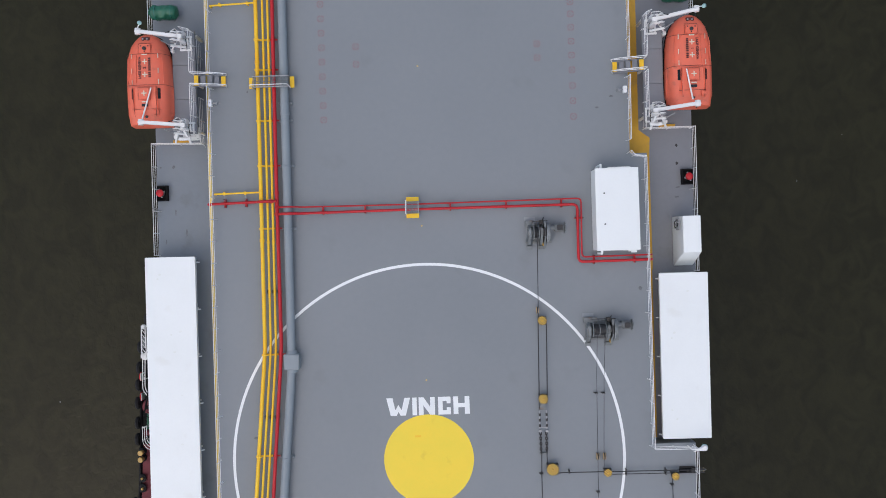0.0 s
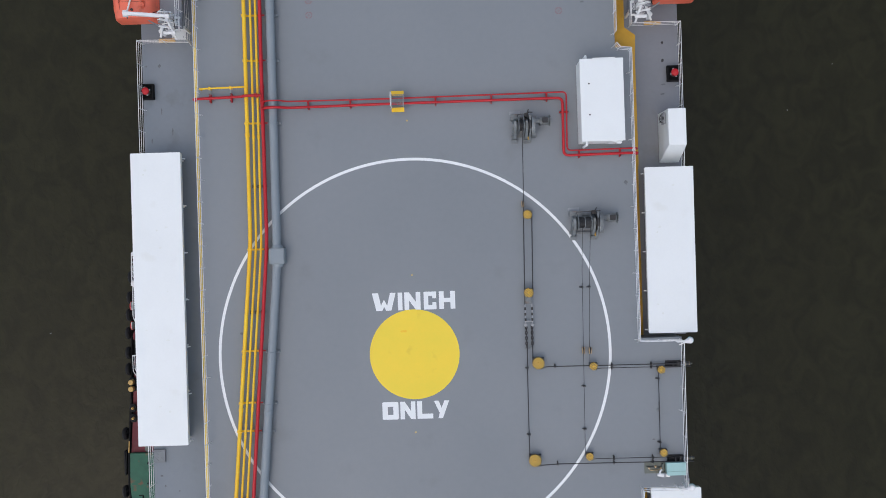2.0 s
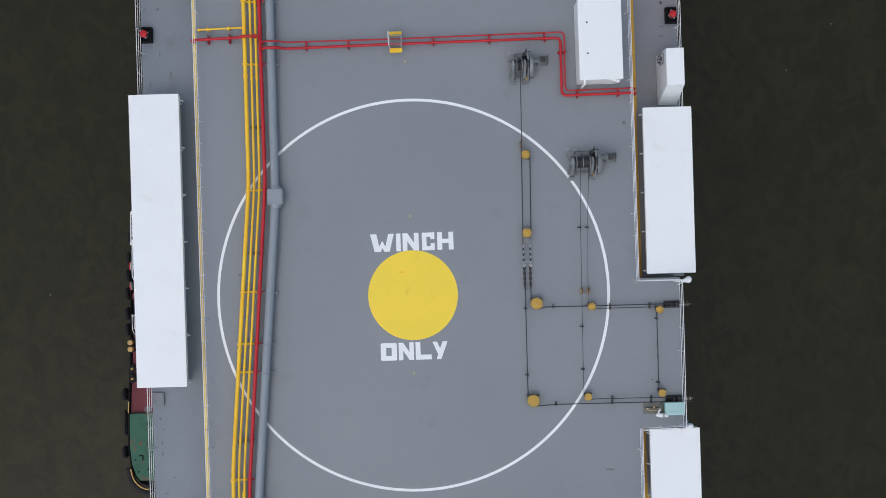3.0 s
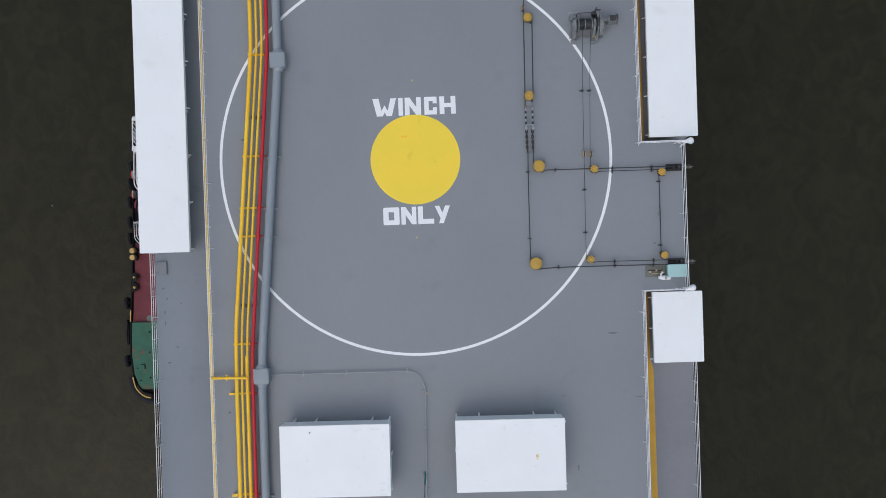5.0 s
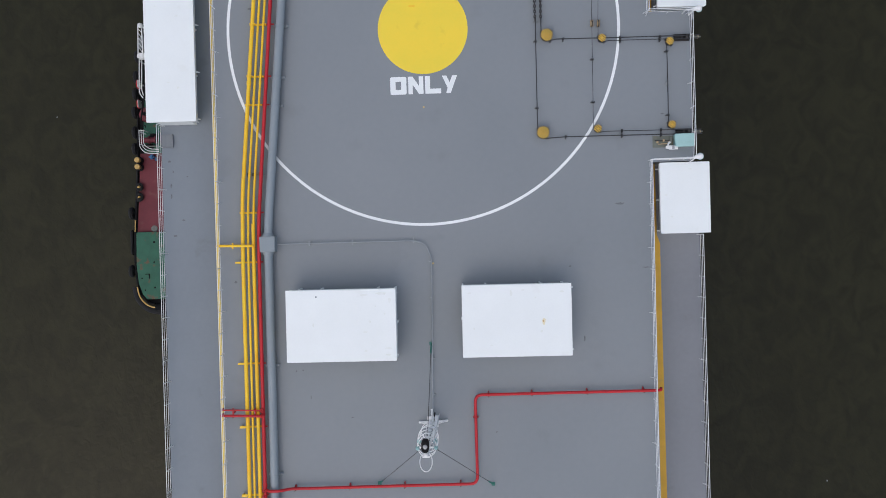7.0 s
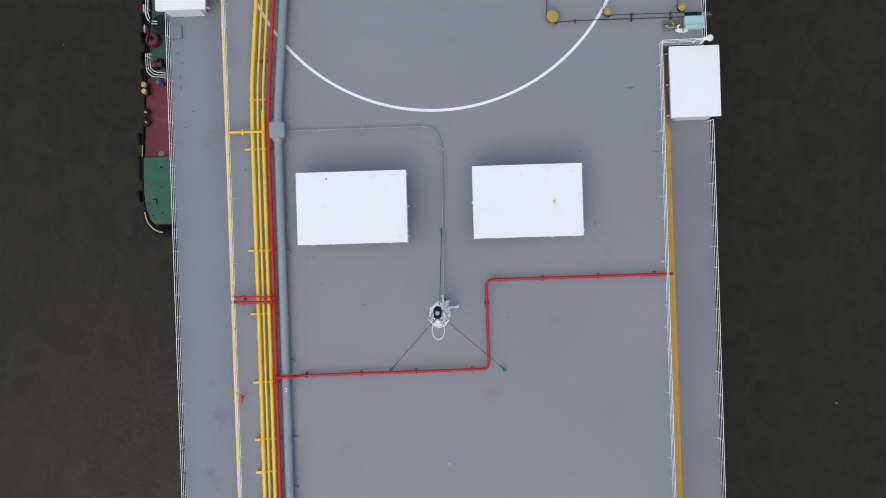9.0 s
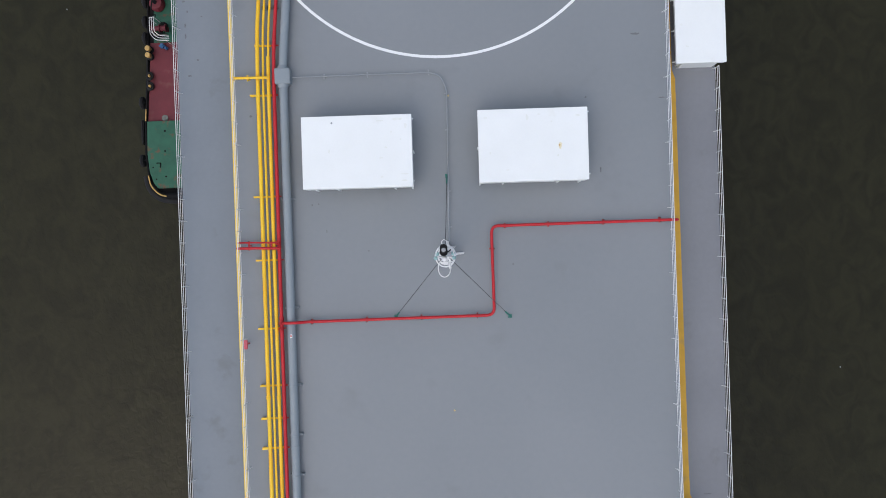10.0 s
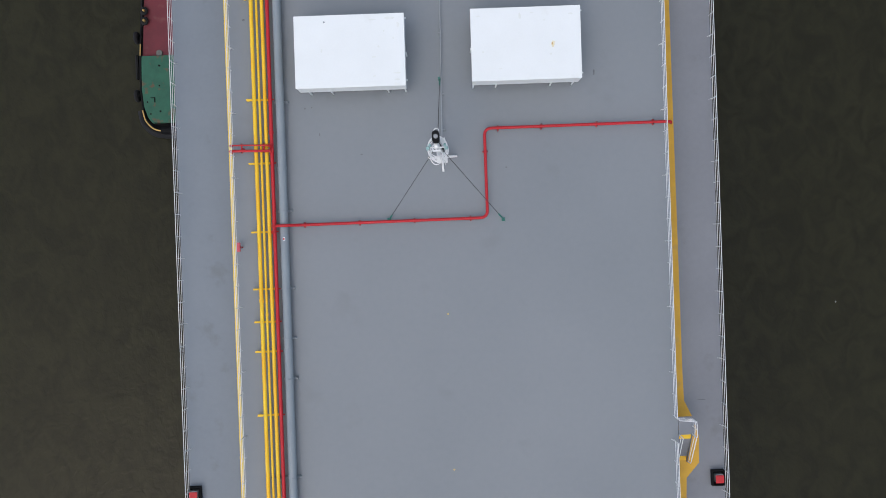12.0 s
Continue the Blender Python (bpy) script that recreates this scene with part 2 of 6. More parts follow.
        return self.add(v, f + [(0, 1, 2, 3), (4 * n + 3, 4 * n + 2, 4 * n + 1, 4 * n)])

    def mesh(self, name, mat, bevel=0.0, smooth=False, segments=2):
        me = bpy.data.meshes.new(name)
        me.from_pydata(self.v, [], self.f)
        bm = bmesh.new()
        bm.from_mesh(me)
        bmesh.ops.recalc_face_normals(bm, faces=bm.faces)
        if bevel:
            edges = [e for e in bm.edges if len(e.link_faces) == 2 and e.calc_face_angle(0) > 0.6]
            bmesh.ops.bevel(bm, geom=edges, offset=bevel, segments=segments, affect="EDGES", clamp_overlap=True)
        if smooth:
            for f in bm.faces:
                f.smooth = True
            for e in bm.edges:
                e.smooth = len(e.link_faces) == 2 and e.calc_face_angle(0) < 0.7
        bm.to_mesh(me)
        bm.free()
        me.materials.append(mat)
        return me


def part(name, shape, mat, parent=None, label="", bevel=0.0, smooth=False, at=None):
    ob = new(name, shape if isinstance(shape, bpy.types.Mesh) else shape.mesh(name, mat, bevel, smooth))
    ob.parent = parent
    if at:
        ob.location = at
    return tagged(ob, label)


def thing(name, at, label, category, group="", kind="", turn=0.0):
    ob = new(name)
    ob.empty_display_size = 0.2
    ob.matrix_basis = pose(*at, 0, 0, turn)
    return tagged(ob, label, category, group, kind)


def rounded(pts, r, n=6):
    """A line with its inner corners rounded."""
    pts = [Vector(p) for p in pts]
    out = [pts[0]]
    for a, b, c in zip(pts, pts[1:], pts[2:]):
        d0, d1 = (a - b), (c - b)
        k = min(r, d0.length * 0.45, d1.length * 0.45)
        p, q = b + d0.normalized() * k, b + d1.normalized() * k
        out += [p * (1 - t) ** 2 + b * 2 * t * (1 - t) + q * t * t for t in [i / n for i in range(n + 1)]]
    return out + [pts[-1]]


def skew(x, y):
    """The long edges of the ship run a quarter of a degree off the y axis."""
    return x + 0.0045 * y


def round_rect(x0, x1, y0, y1, r, n=4):
    out = []
    for cx, cy, a in ((x1 - r, y1 - r, 0), (x0 + r, y1 - r, 90), (x0 + r, y0 + r, 180), (x1 - r, y0 + r, 270)):
        out += [(cx + r * math.cos(radians(a + 90 * i / n)), cy + r * math.sin(radians(a + 90 * i / n))) for i in range(n + 1)]
    return out


# ---- the setting: water, hull and decks ----
LOW, SEA = -1.6, -25.5
FORE, AFT = 42.0, -84.0
s = Shape()
s.add([(-2200, -2200, SEA), (2200, -2200, SEA), (2200, 2200, SEA), (-2200, 2200, SEA)], [(0, 1, 2, 3)])
tagged(part("water", s, WATER), "dark muddy river water with fine ripples", "water", kind="structure")

L_IN, L_OUT, R_IN, R_FORE, R_OUT, R_MID = -13.38, -16.95, 10.87, 9.92, 13.80, 13.16
STEP_Y, MID0, MID1 = 4.8, -11.36, -19.66
RIGHT_SIDE = [(skew(R_OUT, AFT), AFT), (skew(R_OUT, MID1), MID1), (skew(R_MID, MID1), MID1), (skew(R_MID, MID0), MID0), (skew(R_OUT, MID0), MID0), (skew(R_OUT, FORE), FORE)]
s = Shape()
s.prism([(skew(L_OUT, AFT), AFT)] + RIGHT_SIDE + [(skew(L_OUT, FORE), FORE)], SEA - 6, LOW - 0.02)
tagged(part("wall_hull", s, HULL), "dark blue painted steel hull side of the ship", "hull", kind="structure")

s = Shape()
s.prism([(skew(L_OUT, AFT), AFT), (skew(L_IN + 0.05, AFT), AFT), (skew(L_IN + 0.05, FORE), FORE), (skew(L_OUT, FORE), FORE)], LOW - 0.016, LOW)
tagged(part("floor_side_deck", s, PORTDECK), "lower side deck in worn blue-grey paint", "deck", kind="structure")
s = Shape()
s.prism([(skew(R_FORE - 0.05, AFT), AFT)] + RIGHT_SIDE + [(skew(R_FORE - 0.05, FORE), FORE)], LOW - 0.016, LOW)
tagged(part("floor_side_deck", s, SIDEDECK), "lower side deck in worn grey paint", "deck", kind="structure")

s = Shape()
s.prism([(skew(L_IN, AFT), AFT), (skew(R_IN, AFT), AFT), (skew(R_IN, MID1), MID1), (skew(R_MID, MID1), MID1), (skew(R_MID, MID0), MID0), (skew(R_IN, MID0), MID0),
         (skew(R_IN, STEP_Y), STEP_Y), (skew(R_FORE, STEP_Y), STEP_Y), (skew(R_FORE, FORE), FORE), (skew(L_IN, FORE), FORE)], LOW + 0.001, 0.0)
tagged(part("floor_main_deck", s, DECK), "wide weather deck in satin grey paint", "deck", kind="structure")


def marking(name, shape, mat, label, category="marking"):
    return tagged(part(name, shape, mat), label, category, kind="structure")


# ochre walkway painted on the side decks
s = Shape()
s.prism([(skew(R_FORE, FORE), FORE), (skew(R_FORE, 4.8), 4.8), (10.80, 4.8), (10.80, -11.4), (11.34, -11.4), (11.34, -1.9), (11.38, -1.5), (11.36, 4.6), (11.42, 5.80), (10.80, 6.27), (skew(10.78, FORE), FORE)], LOW + 0.001, LOW + 0.005)
marking("walkway_band", s, WALKWAY, "ochre painted walkway band on the side deck", "walkway")
s = Shape()
s.prism([(10.95, -19.6), (10.98, -23.7), (11.04, -24.2), (11.04, -48.4), (11.00, -53.6), (10.90, AFT), (11.20, AFT), (11.34, -53.62), (11.39, -52.45), (12.13, -51.60), (12.18, -50.08), (11.83, -48.93), (11.41, -48.01), (11.38, -46.4), (11.42, -26.0), (11.42, -24.2), (11.26, -23.7), (11.26, -19.6)], LOW + 0.001, LOW + 0.005)
marking("walkway_band", s, WALKWAY, "ochre painted walkway band on the side deck", "walkway")
s = Shape()
s.prism([(skew(-13.41, FORE), FORE), (skew(-13.98, FORE), FORE), (skew(-13.97, AFT), AFT), (skew(-13.41, AFT), AFT)], LOW + 0.001, LOW + 0.005)
marking("walkway_band", s, LEFTBAND, "yellow painted walkway band beside the deck edge", "walkway")

# winching area
CX, CY = -1.72, -11.86
s = Shape()
s.arc(CX, CY, 10.785, 10.94, 0.001, 0.005, n=160)
marking("winching_circle", s, MARKING, "large white painted circle round the winching area", "deck marking")
s = Shape()
s.prism([(CX + 2.5 * math.cos(2 * math.pi * i / 96), CY + 2.5 * math.sin(2 * math.pi * i / 96)) for i in range(96)], 0.001, 0.005)
marking("winching_spot", s, YELLOWMARK, "solid yellow painted disc in the winching area", "deck marking")
s = Shape()
s.prism(round_rect(-2.47, -2.12, -10.62, -10.50, 0.05), 0.006, 0.009)
marking("paint_patch", s, YELLOW, "small patch of fresh deep yellow paint on the disc", "deck marking")


def stroke_letters(word, x, y, h, widths, gap, name):
    """Blocky painted capitals, drawn from strokes."""
    t = 0.25
    forms = {
        "W": [[(0, 1), (t * 1.05, 1), (0.37, 0.30), (0.5, 0.62), (0.5, 0.62), (0.63, 0.30), (1 - t * 0.95, 1), (1, 1), (0.80, 0), (0.58, 0), (0.5, 0.22), (0.42, 0), (0.17, 0)]],
        "I": [[(0, 0), (1, 0), (1, 1), (0, 1)]],
        "N": [[(0, 0), (0.29, 0), (0.29, 0.55), (0.70, 0), (1, 0), (1, 1), (0.71, 1), (0.71, 0.45), (0.30, 1), (0, 1)]],
        "C": [[(0, 0), (1, 0), (1, 0.40), (0.68, 0.40), (0.68, 0.24), (0.36, 0.24), (0.36, 0.76), (0.68, 0.76), (0.68, 0.62), (1, 0.62), (1, 1), (0, 1)]],
        "H": [[(0, 0), (0.30, 0), (0.30, 0.38), (0.70, 0.38), (0.70, 0), (1, 0), (1, 1), (0.70, 1), (0.70, 0.62), (0.30, 0.62), (0.30, 1), (0, 1)]],
        "O": [[(0.06, 0), (0.94, 0), (1, 0.06), (1, 0.27), (0, 0.27), (0, 0.06)], [(0, 0.73), (1, 0.73), (1, 0.94), (0.94, 1), (0.06, 1), (0, 0.94)], [(0, 0.27), (0.33, 0.27), (0.33, 0.73), (0, 0.73)], [(0.67, 0.27), (1, 0.27), (1, 0.73), (0.67, 0.73)]],
        "L": [[(0, 0), (1, 0), (1, 0.28), (0.31, 0.28), (0.31, 1), (0, 1)]],
        "Y": [[(0.26, 0), (0.56, 0), (1, 1), (0.68, 1), (0.50, 0.60), (0.30, 1), (0, 1), (0.36, 0.30)]],
    }
    sign = thing(name, (x, y, 0), "white painted block capitals on the deck", "deck lettering", kind="structure")
    u = 0.0
    for c, w, g in zip(word, widths, gap):
        s = Shape()
        for k, form in enumerate(forms[c]):
            s.prism([(u + px * w, -h + py * h) for px, py in form], 0.001, 0.005)
        part("letter", s, MARKING, sign)
        u += w + g
    return sign


stroke_letters("WINCH", -4.0, -8.40, 0.99, (1.33, 0.25, 0.90, 0.70, 0.90), (0.11, 0.11, 0.18, 0.15, 0), "lettering_upper")
stroke_letters("ONLY", -3.62, -14.48, 0.98, (0.90, 0.84, 0.88, 0.85), (0.10, 0.10, 0.06, 0), "lettering_lower")

# broken red rings painted round the deck sockets
def deck_ring(x, y):
    ob = thing("ring_mark", (x, y, 0), "broken red painted ring on the grey deck", "deck marking", "rows of red rings", "structure")
    for a in (10, 100, 190, 280):
        part("arc", Shape().arc(0, 0, 0.145, 0.19, 0.001, 0.005, a, a + 68, 8), REDMARK, ob)
    part("socket_rim", Shape().arc(0, 0, 0.03, 0.05, 0.001, 0.006, n=16), REDMARK, ob)
    part("socket", Shape().lathe([(0.028, 0.001), (0.028, 0.004), (0.01, 0.005)], n=12), SIDEDECK, ob)
    return ob


first = deck_ring(-6.99, 7.20)
spots = [(-6.99, 7.20 + 0.805 * i) for i in range(1, 9)] + [(6.89, y) for y in (6.95, 7.82, 8.66, 9.53, 10.35, 11.12, 11.89, 12.64, 13.30)] + [(-5.09, 11.22), (-5.09, 10.24), (4.98, 11.04), (4.98, 10.27)]
for x, y in spots:
    copy_thing(first, pose(x, y, 0))

# small drain plugs and scuffs on the deck
plug_mesh = Shape().lathe([(0.055, 0.0), (0.055, 0.012), (0.03, 0.02)], n=10).mesh("deck_plug", DOTMARK, smooth=True)
for x, y in ((-1.68, 10.03), (-1.72, 1.15), (-1.73, -7.45), (-1.80, -16.20), (-1.86, -42.42), (-1.85, -42.1 - 9.0), (-1.55, -24.9)):
    tagged(part("deck_plug", plug_mesh, None, at=(x, y, 0)), "small brass plug set in the deck", "deck plug", "deck plugs")


def scuff(x, y, z, rx, ry, mat=SCUFF, name="scuff_mark", label="dark irregular scuff on the grey paint"):
    rnd = random.Random(int((x * 31 + y * 17) * 100))
    n = 18
    pts = []
    for i in range(n):
        k = 0.65 + 0.5 * rnd.random()
        pts.append((rx * k * math.cos(2 * math.pi * i / n), ry * k * math.sin(2 * math.pi * i / n)))
    ob = part(name, Shape().prism(pts, 0.0005, 0.002), mat, at=(x, y, z))
    return tagged(ob, label, "stain", "scuffs", "structure")


for x, y, rx, ry in ((6.74, -29.34, 0.05, 0.17), (-8.6, -32.17, 0.03, 0.10), (-9.37, -30.69, 0.04, 0.05), (-9.0, -30.65, 0.04, 0.04), (-12.6, -25.6, 0.09, 0.07), (8.9, -21.9, 0.30, 0.06), (-11.3, -10.4, 0.14, 0.07), (10.3, -2.7, 0.11, 0.12), (9.0, 8.0, 0.12, 0.06), (6.05, -25.3, 0.06, 0.05), (-6.31, -33.36, 0.08, 0.03), (1.7, -34.4, 0.05, 0.04), (11.4, -17.0, 0.10, 0.04), (-11.2, 8.9, 0.05, 0.08), (8.2, 7.4, 0.10, 0.05), (10.30, -25.48, 0.24, 0.03)):
    scuff(x, y, 0.0, rx, ry)
for x, y, rx, ry in ((-16.7, 5.0, 0.06, 0.06), (-15.95, 5.0, 0.09, 0.10), (12.94, 2.93, 0.13, 0.05), (12.87, 2.38, 0.16, 0.06), (13.79, 1.51, 0.05, 0.10), (-15.3, 1.2, 0.05, 0.25), (-15.9, 2.4, 0.04, 0.20), (-16.5, 0.7, 0.05, 0.15), (-16.6, -18.6, 0.09, 0.07), (-16.55, -20.0, 0.05, 0.12), (-16.55, -20.6, 0.05, 0.14), (-16.4, -22.9, 0.12, 0.05), (-16.4, -19.2, 0.05, 0.08), (12.4, -48.0, 0.25, 0.03), (-15.6, -19.5, 0.05, 0.04), (-15.9, -22.0, 0.08, 0.05)):
    scuff(x, y, LOW, rx, ry)
for y in (5.31, 4.30):
    scuff(12.93, y, LOW, 0.085, 0.10, DARKSTEEL, "grease_spot", "dark greasy spot on the grey side deck")


# ---- railings ----
POST = Shape().tube([(0, 0, 0), (0, 0, 1.05)], 0.018, 8).mesh("post", WHITERAIL, smooth=True)


def railing(pts, z, inward, label="white painted three-bar steel deck railing", step=1.22, start=0):
    """Posts, three bars and slanting stays along a line; inward is +1 or -1: the side of the stays, seen along the line."""
    ob = thing("railing", (pts[0][0], pts[0][1], z), label, "railing", "deck railings")
    o = Vector((pts[0][0], pts[0][1], 0))
    line = [Vector((x, y, 0)) - o for x, y in pts]
    for h, r in ((1.05, 0.021), (0.72, 0.014), (0.38, 0.014)):
        part("rail", Shape().tube(rounded([p + Vector((0, 0, h)) for p in line], 0.10, 3), r, 6), WHITERAIL, ob, smooth=True)
    stays = {}
    k = start
    for i, (a, b) in enumerate(zip(line, line[1:])):
        d = b - a
        n = max(1, round(d.length / step))
        side = Vector((-d.y, d.x, 0)).normalized() * inward
        for j in range(n + (i == len(line) - 2)):
            p = a + d * (j / n)
            part("post", POST, None, ob, at=tuple(p))
            if k % 3 == 0:
                key = tuple(round(c, 2) for c in side)
                if key not in stays:
                    stays[key] = Shape().bar((0, 0, 0.62), tuple(side * 0.13), 0.03, 0.014).mesh("stay", WHITERAIL)
                part("stay", stays[key], None, ob, at=tuple(p))
            k += 1
    return ob


def xy(x, *ys):
    return [(skew(x, y), y) for y in ys]


railing(xy(-13.235, 9.10, -3, -14, -26, -38, -50, -64), 0, 1)
railing(xy(-13.235, 9.95, 18.0), 0, -1)
railing(xy(-16.88, 6.25, -0.05), LOW, 1)
railing(xy(-16.88, -16.55, -30, -45, -64), LOW, 1)
railing(xy(-16.88, 12.6, 20.0), LOW, -1)
railing([(-14.05, 6.22), (-16.85, 6.28)], LOW, 1, "white painted cross railing beside the lifeboat station")
railing([(skew(9.86, 9.0), 9.0), (9.86, 5.50)], 0, -1)
railing([(9.86, 4.86), (10.05, 4.62), (10.66, 4.56), (10.64, -11.42)], 0, -1)
railing(xy(9.86, 9.95, 18.0), 0, 1)
railing([(10.66, -11.45), (12.98, -11.46)], 0, -1, "white railing across the head of the box recess")
railing([(12.99, -11.55), (12.97, -15.4), (12.95, -19.5)], 0, -1)
railing([(12.9, -19.57), (10.57, -19.58), (10.44, -34.0), (10.38, -48.50)], 0, -1)
railing([(10.38, -49.85), (10.32, -64)], 0, -1)
railing(xy(13.74, 6.28, -1.85), LOW, -1)
railing(xy(13.74, -23.75, -38, -52, -64), LOW, -1)
railing(xy(13.74, 12.8, 20.0), LOW, 1)
railing([(11.05, 6.26), (13.72, 6.26)], LOW, 1, "white painted cross railing beside the lifeboat station")


# ---- pipes along the deck ----
def flange(s, p, d, r):
    p, d = Vector(p), Vector(d).normalized()
    s.tube([p - d * 0.09, p + d * 0.09], r, 14)


def pipe(name, pts, r, mat, label, joints=(), bend=0.25, group="deck pipes"):
    x, y, z = pts[0]
    ob = thing(name, (x, y, 0), label, "pipe", group)
    line = [Vector(p) - Vector((x, y, 0)) for p in pts]
    part("pipe_run", Shape().tube(rounded(line, bend), r, 14), mat, ob, smooth=True)
    for t in joints:
        for a, b in zip(line, line[1:]):
            if min(a.y, b.y) <= t - y <= max(a.y, b.y) and abs(b.y - a.y) > 1:
                p = a.lerp(b, (t - y - a.y) / (b.y - a.y))
                s = Shape()
                flange(s, p, b - a, r * (1.1 if r > 0.2 else 1.2))
                part("flange", s, mat, ob, smooth=True)
    return ob


PY = 0.42
pipe("yellow_main_pipe", [(-10.50, 18, PY), (-10.53, 4, PY), (-10.58, -5.4, PY), (-11.98, -20.9, PY), (-12.06, -24, PY), (-12.12, -38, PY), (-12.26, -64, PY)], 0.11, YELLOW, "thick yellow painted steel pipe on low brackets", (10.45, 0.6, -14.6, -41.27), 0.8)
pipe("yellow_branch_pipe", [(-10.12, 18, PY), (-10.18, 4, PY), (-10.26, -5.4, PY), (-11.66, -20.9, PY), (-11.76, -24, PY), (-11.84, -38, PY), (-11.98, -64, PY)], 0.066, YELLOW, "thin yellow painted steel pipe on low brackets", (11.2, 0.5, -15.45, -42.05), 0.8)
pipe("yellow_branch_pipe", [(-9.83, 18, PY), (-9.90, 4, PY), (-9.97, -5.4, PY), (-11.35, -20.9, PY), (-11.41, -22.4, PY)], 0.066, YELLOW, "thin yellow painted steel pipe on low brackets", (10.43, 0.5, -14.6), 0.8)
pipe("yellow_main_pipe", [(-11.43, -22.4, PY), (-11.46, -24, PY), (-11.54, -38, PY), (-11.68, -64, PY)], 0.10, YELLOW, "thick yellow painted steel pipe on low brackets", (-41.27,), 0.4)
pipe("fire_main_pipe", [(-9.56, 18, PY), (-9.66, 4, PY), (-9.67, -5.4, PY), (-11.10, -22.0, PY), (-11.16, -24, PY), (-11.25, -38, PY), (-11.40, -64, PY)], 0.10, RED, "red painted fire main on low brackets", (3.2, -32.0, -36.9, -42.4), 0.8)
grey = pipe("grey_duct_pipe", [(-9.05, 18, 0.40), (-9.08, 4, 0.40), (-9.13, -5.7, 0.40)], 0.235, GREYPIPE, "large grey painted deck pipe with clamps", (12.0, 7.58, 2.75), 0.5)
pipe("grey_duct_pipe", [(-9.15, -6.5, 0.40), (-9.24, -7.6, 0.40), (-10.56, -22.0, 0.40), (-10.64, -23.2, 0.40)], 0.235, GREYPIPE, "large grey painted deck pipe with clamps", (-14.77,), 0.6)
pipe("grey_duct_pipe", [(-10.64, -24.0, 0.40), (-10.72, -38, 0.40), (-10.89, -64, 0.40)], 0.235, GREYPIPE, "large grey painted deck pipe with clamps", (-34.0, -44.08), 0.6)


def junction(x, y):
    ob = thing("junction_box", (x, y, 0), "square grey steel expansion box on the deck pipe", "pipe box", "grey pipe boxes")
    part("casing", Shape().box(-0.42, 0.42, -0.43, 0.43, 0.05, 0.70), GREYPIPE, ob, bevel=0.025)
    part("lid", Shape().box(-0.38, 0.38, -0.39, 0.39, 0.70, 0.715), GREYPIPE, ob, bevel=0.005)
    part("foot", Shape().box(-0.3, 0.3, -0.3, 0.3, 0.0, 0.05), GREYPIPE, ob)
    for sgn in (-1, 1):
        part("collar", Shape().tube([(0, sgn * 0.42, 0.40), (0, sgn * 0.50, 0.40), (0, sgn * 0.62, 0.40)], [0.33, 0.31, 0.245], 18), GREYPIPE, ob, smooth=True)
    for dx in (-0.3, 0.3):
        for dy in (-0.3, 0.3):
            part("bolt", Shape().lathe([(0.02, 0.715), (0.02, 0.735)], dx, dy, 6), GREYPIPE, ob)
    return ob


junction(-9.10, -6.14)
junction(-10.64, -23.55)


# brackets under the pipes
def pipe_bracket(x0, x1, y, xr):
    ob = thing("pipe_bracket", ((x0 + x1) / 2, y, 0), "yellow painted steel cross bracket under the pipes", "bracket", "pipe brackets")
    c = (x0 + x1) / 2
    part("crossbar", Shape().bar((x0 - c, 0, 0.25), (x1 - c, 0, 0.25), 0.10, 0.08), YELLOW, ob, bevel=0.01)
    for x in (x0 + 0.08, x1 - 0.08):
        part("leg", Shape().box(x - c - 0.035, x - c + 0.035, -0.035, 0.035, 0, 0.21), YELLOW, ob)
    part("extension", Shape().bar((x1 - c, 0, 0.25), (xr - c, 0, 0.25), 0.08, 0.06), RED, ob, "red end of the bracket")
    part("strap", Shape().bar((x0 - c + 0.05, 0, 0.565), (x0 - c + 0.36, 0, 0.565), 0.05, 0.012), YELLOW, ob)
    return ob


def line_x(pts, y):
    for (xa, ya), (xb, yb) in zip(pts, pts[1:]):
        if min(ya, yb) <= y <= max(ya, yb):
            return xa + (xb - xa) * (y - ya) / (yb - ya)
    return pts[-1][0]


YMAIN = [(-10.50, 18), (-10.53, 4), (-10.58, -5.4), (-11.98, -20.9), (-12.06, -24), (-12.12, -38), (-12.26, -64)]
FIRE = [(-9.56, 18), (-9.66, 4), (-9.67, -5.4), (-11.10, -22.0), (-11.16, -24), (-11.25, -38), (-11.40, -64)]
GREYX = [(-9.05, 18), (-9.13, -5.7), (-9.24, -7.6), (-10.56, -22.0), (-10.64, -24), (-10.68, -38), (-10.84, -64)]
for y in (11.70, 10.04, 7.22, 4.72, 1.25, -5.74, -11.36, -14.23, -15.8, -21.77):
    pipe_bracket(line_x(YMAIN, y) - 0.18, line_x(FIRE, y) - 0.18, y, line_x(FIRE, y) + 0.22)
for y in (-24.52, -30.14, -33.66, -37.46, -40.63, -42.45, -44.10, -47.63, -55.5):
    pipe_bracket(line_x(YMAIN, y) - 0.47, line_x(FIRE, y) - 0.14, y, line_x(FIRE, y) + 0.18)


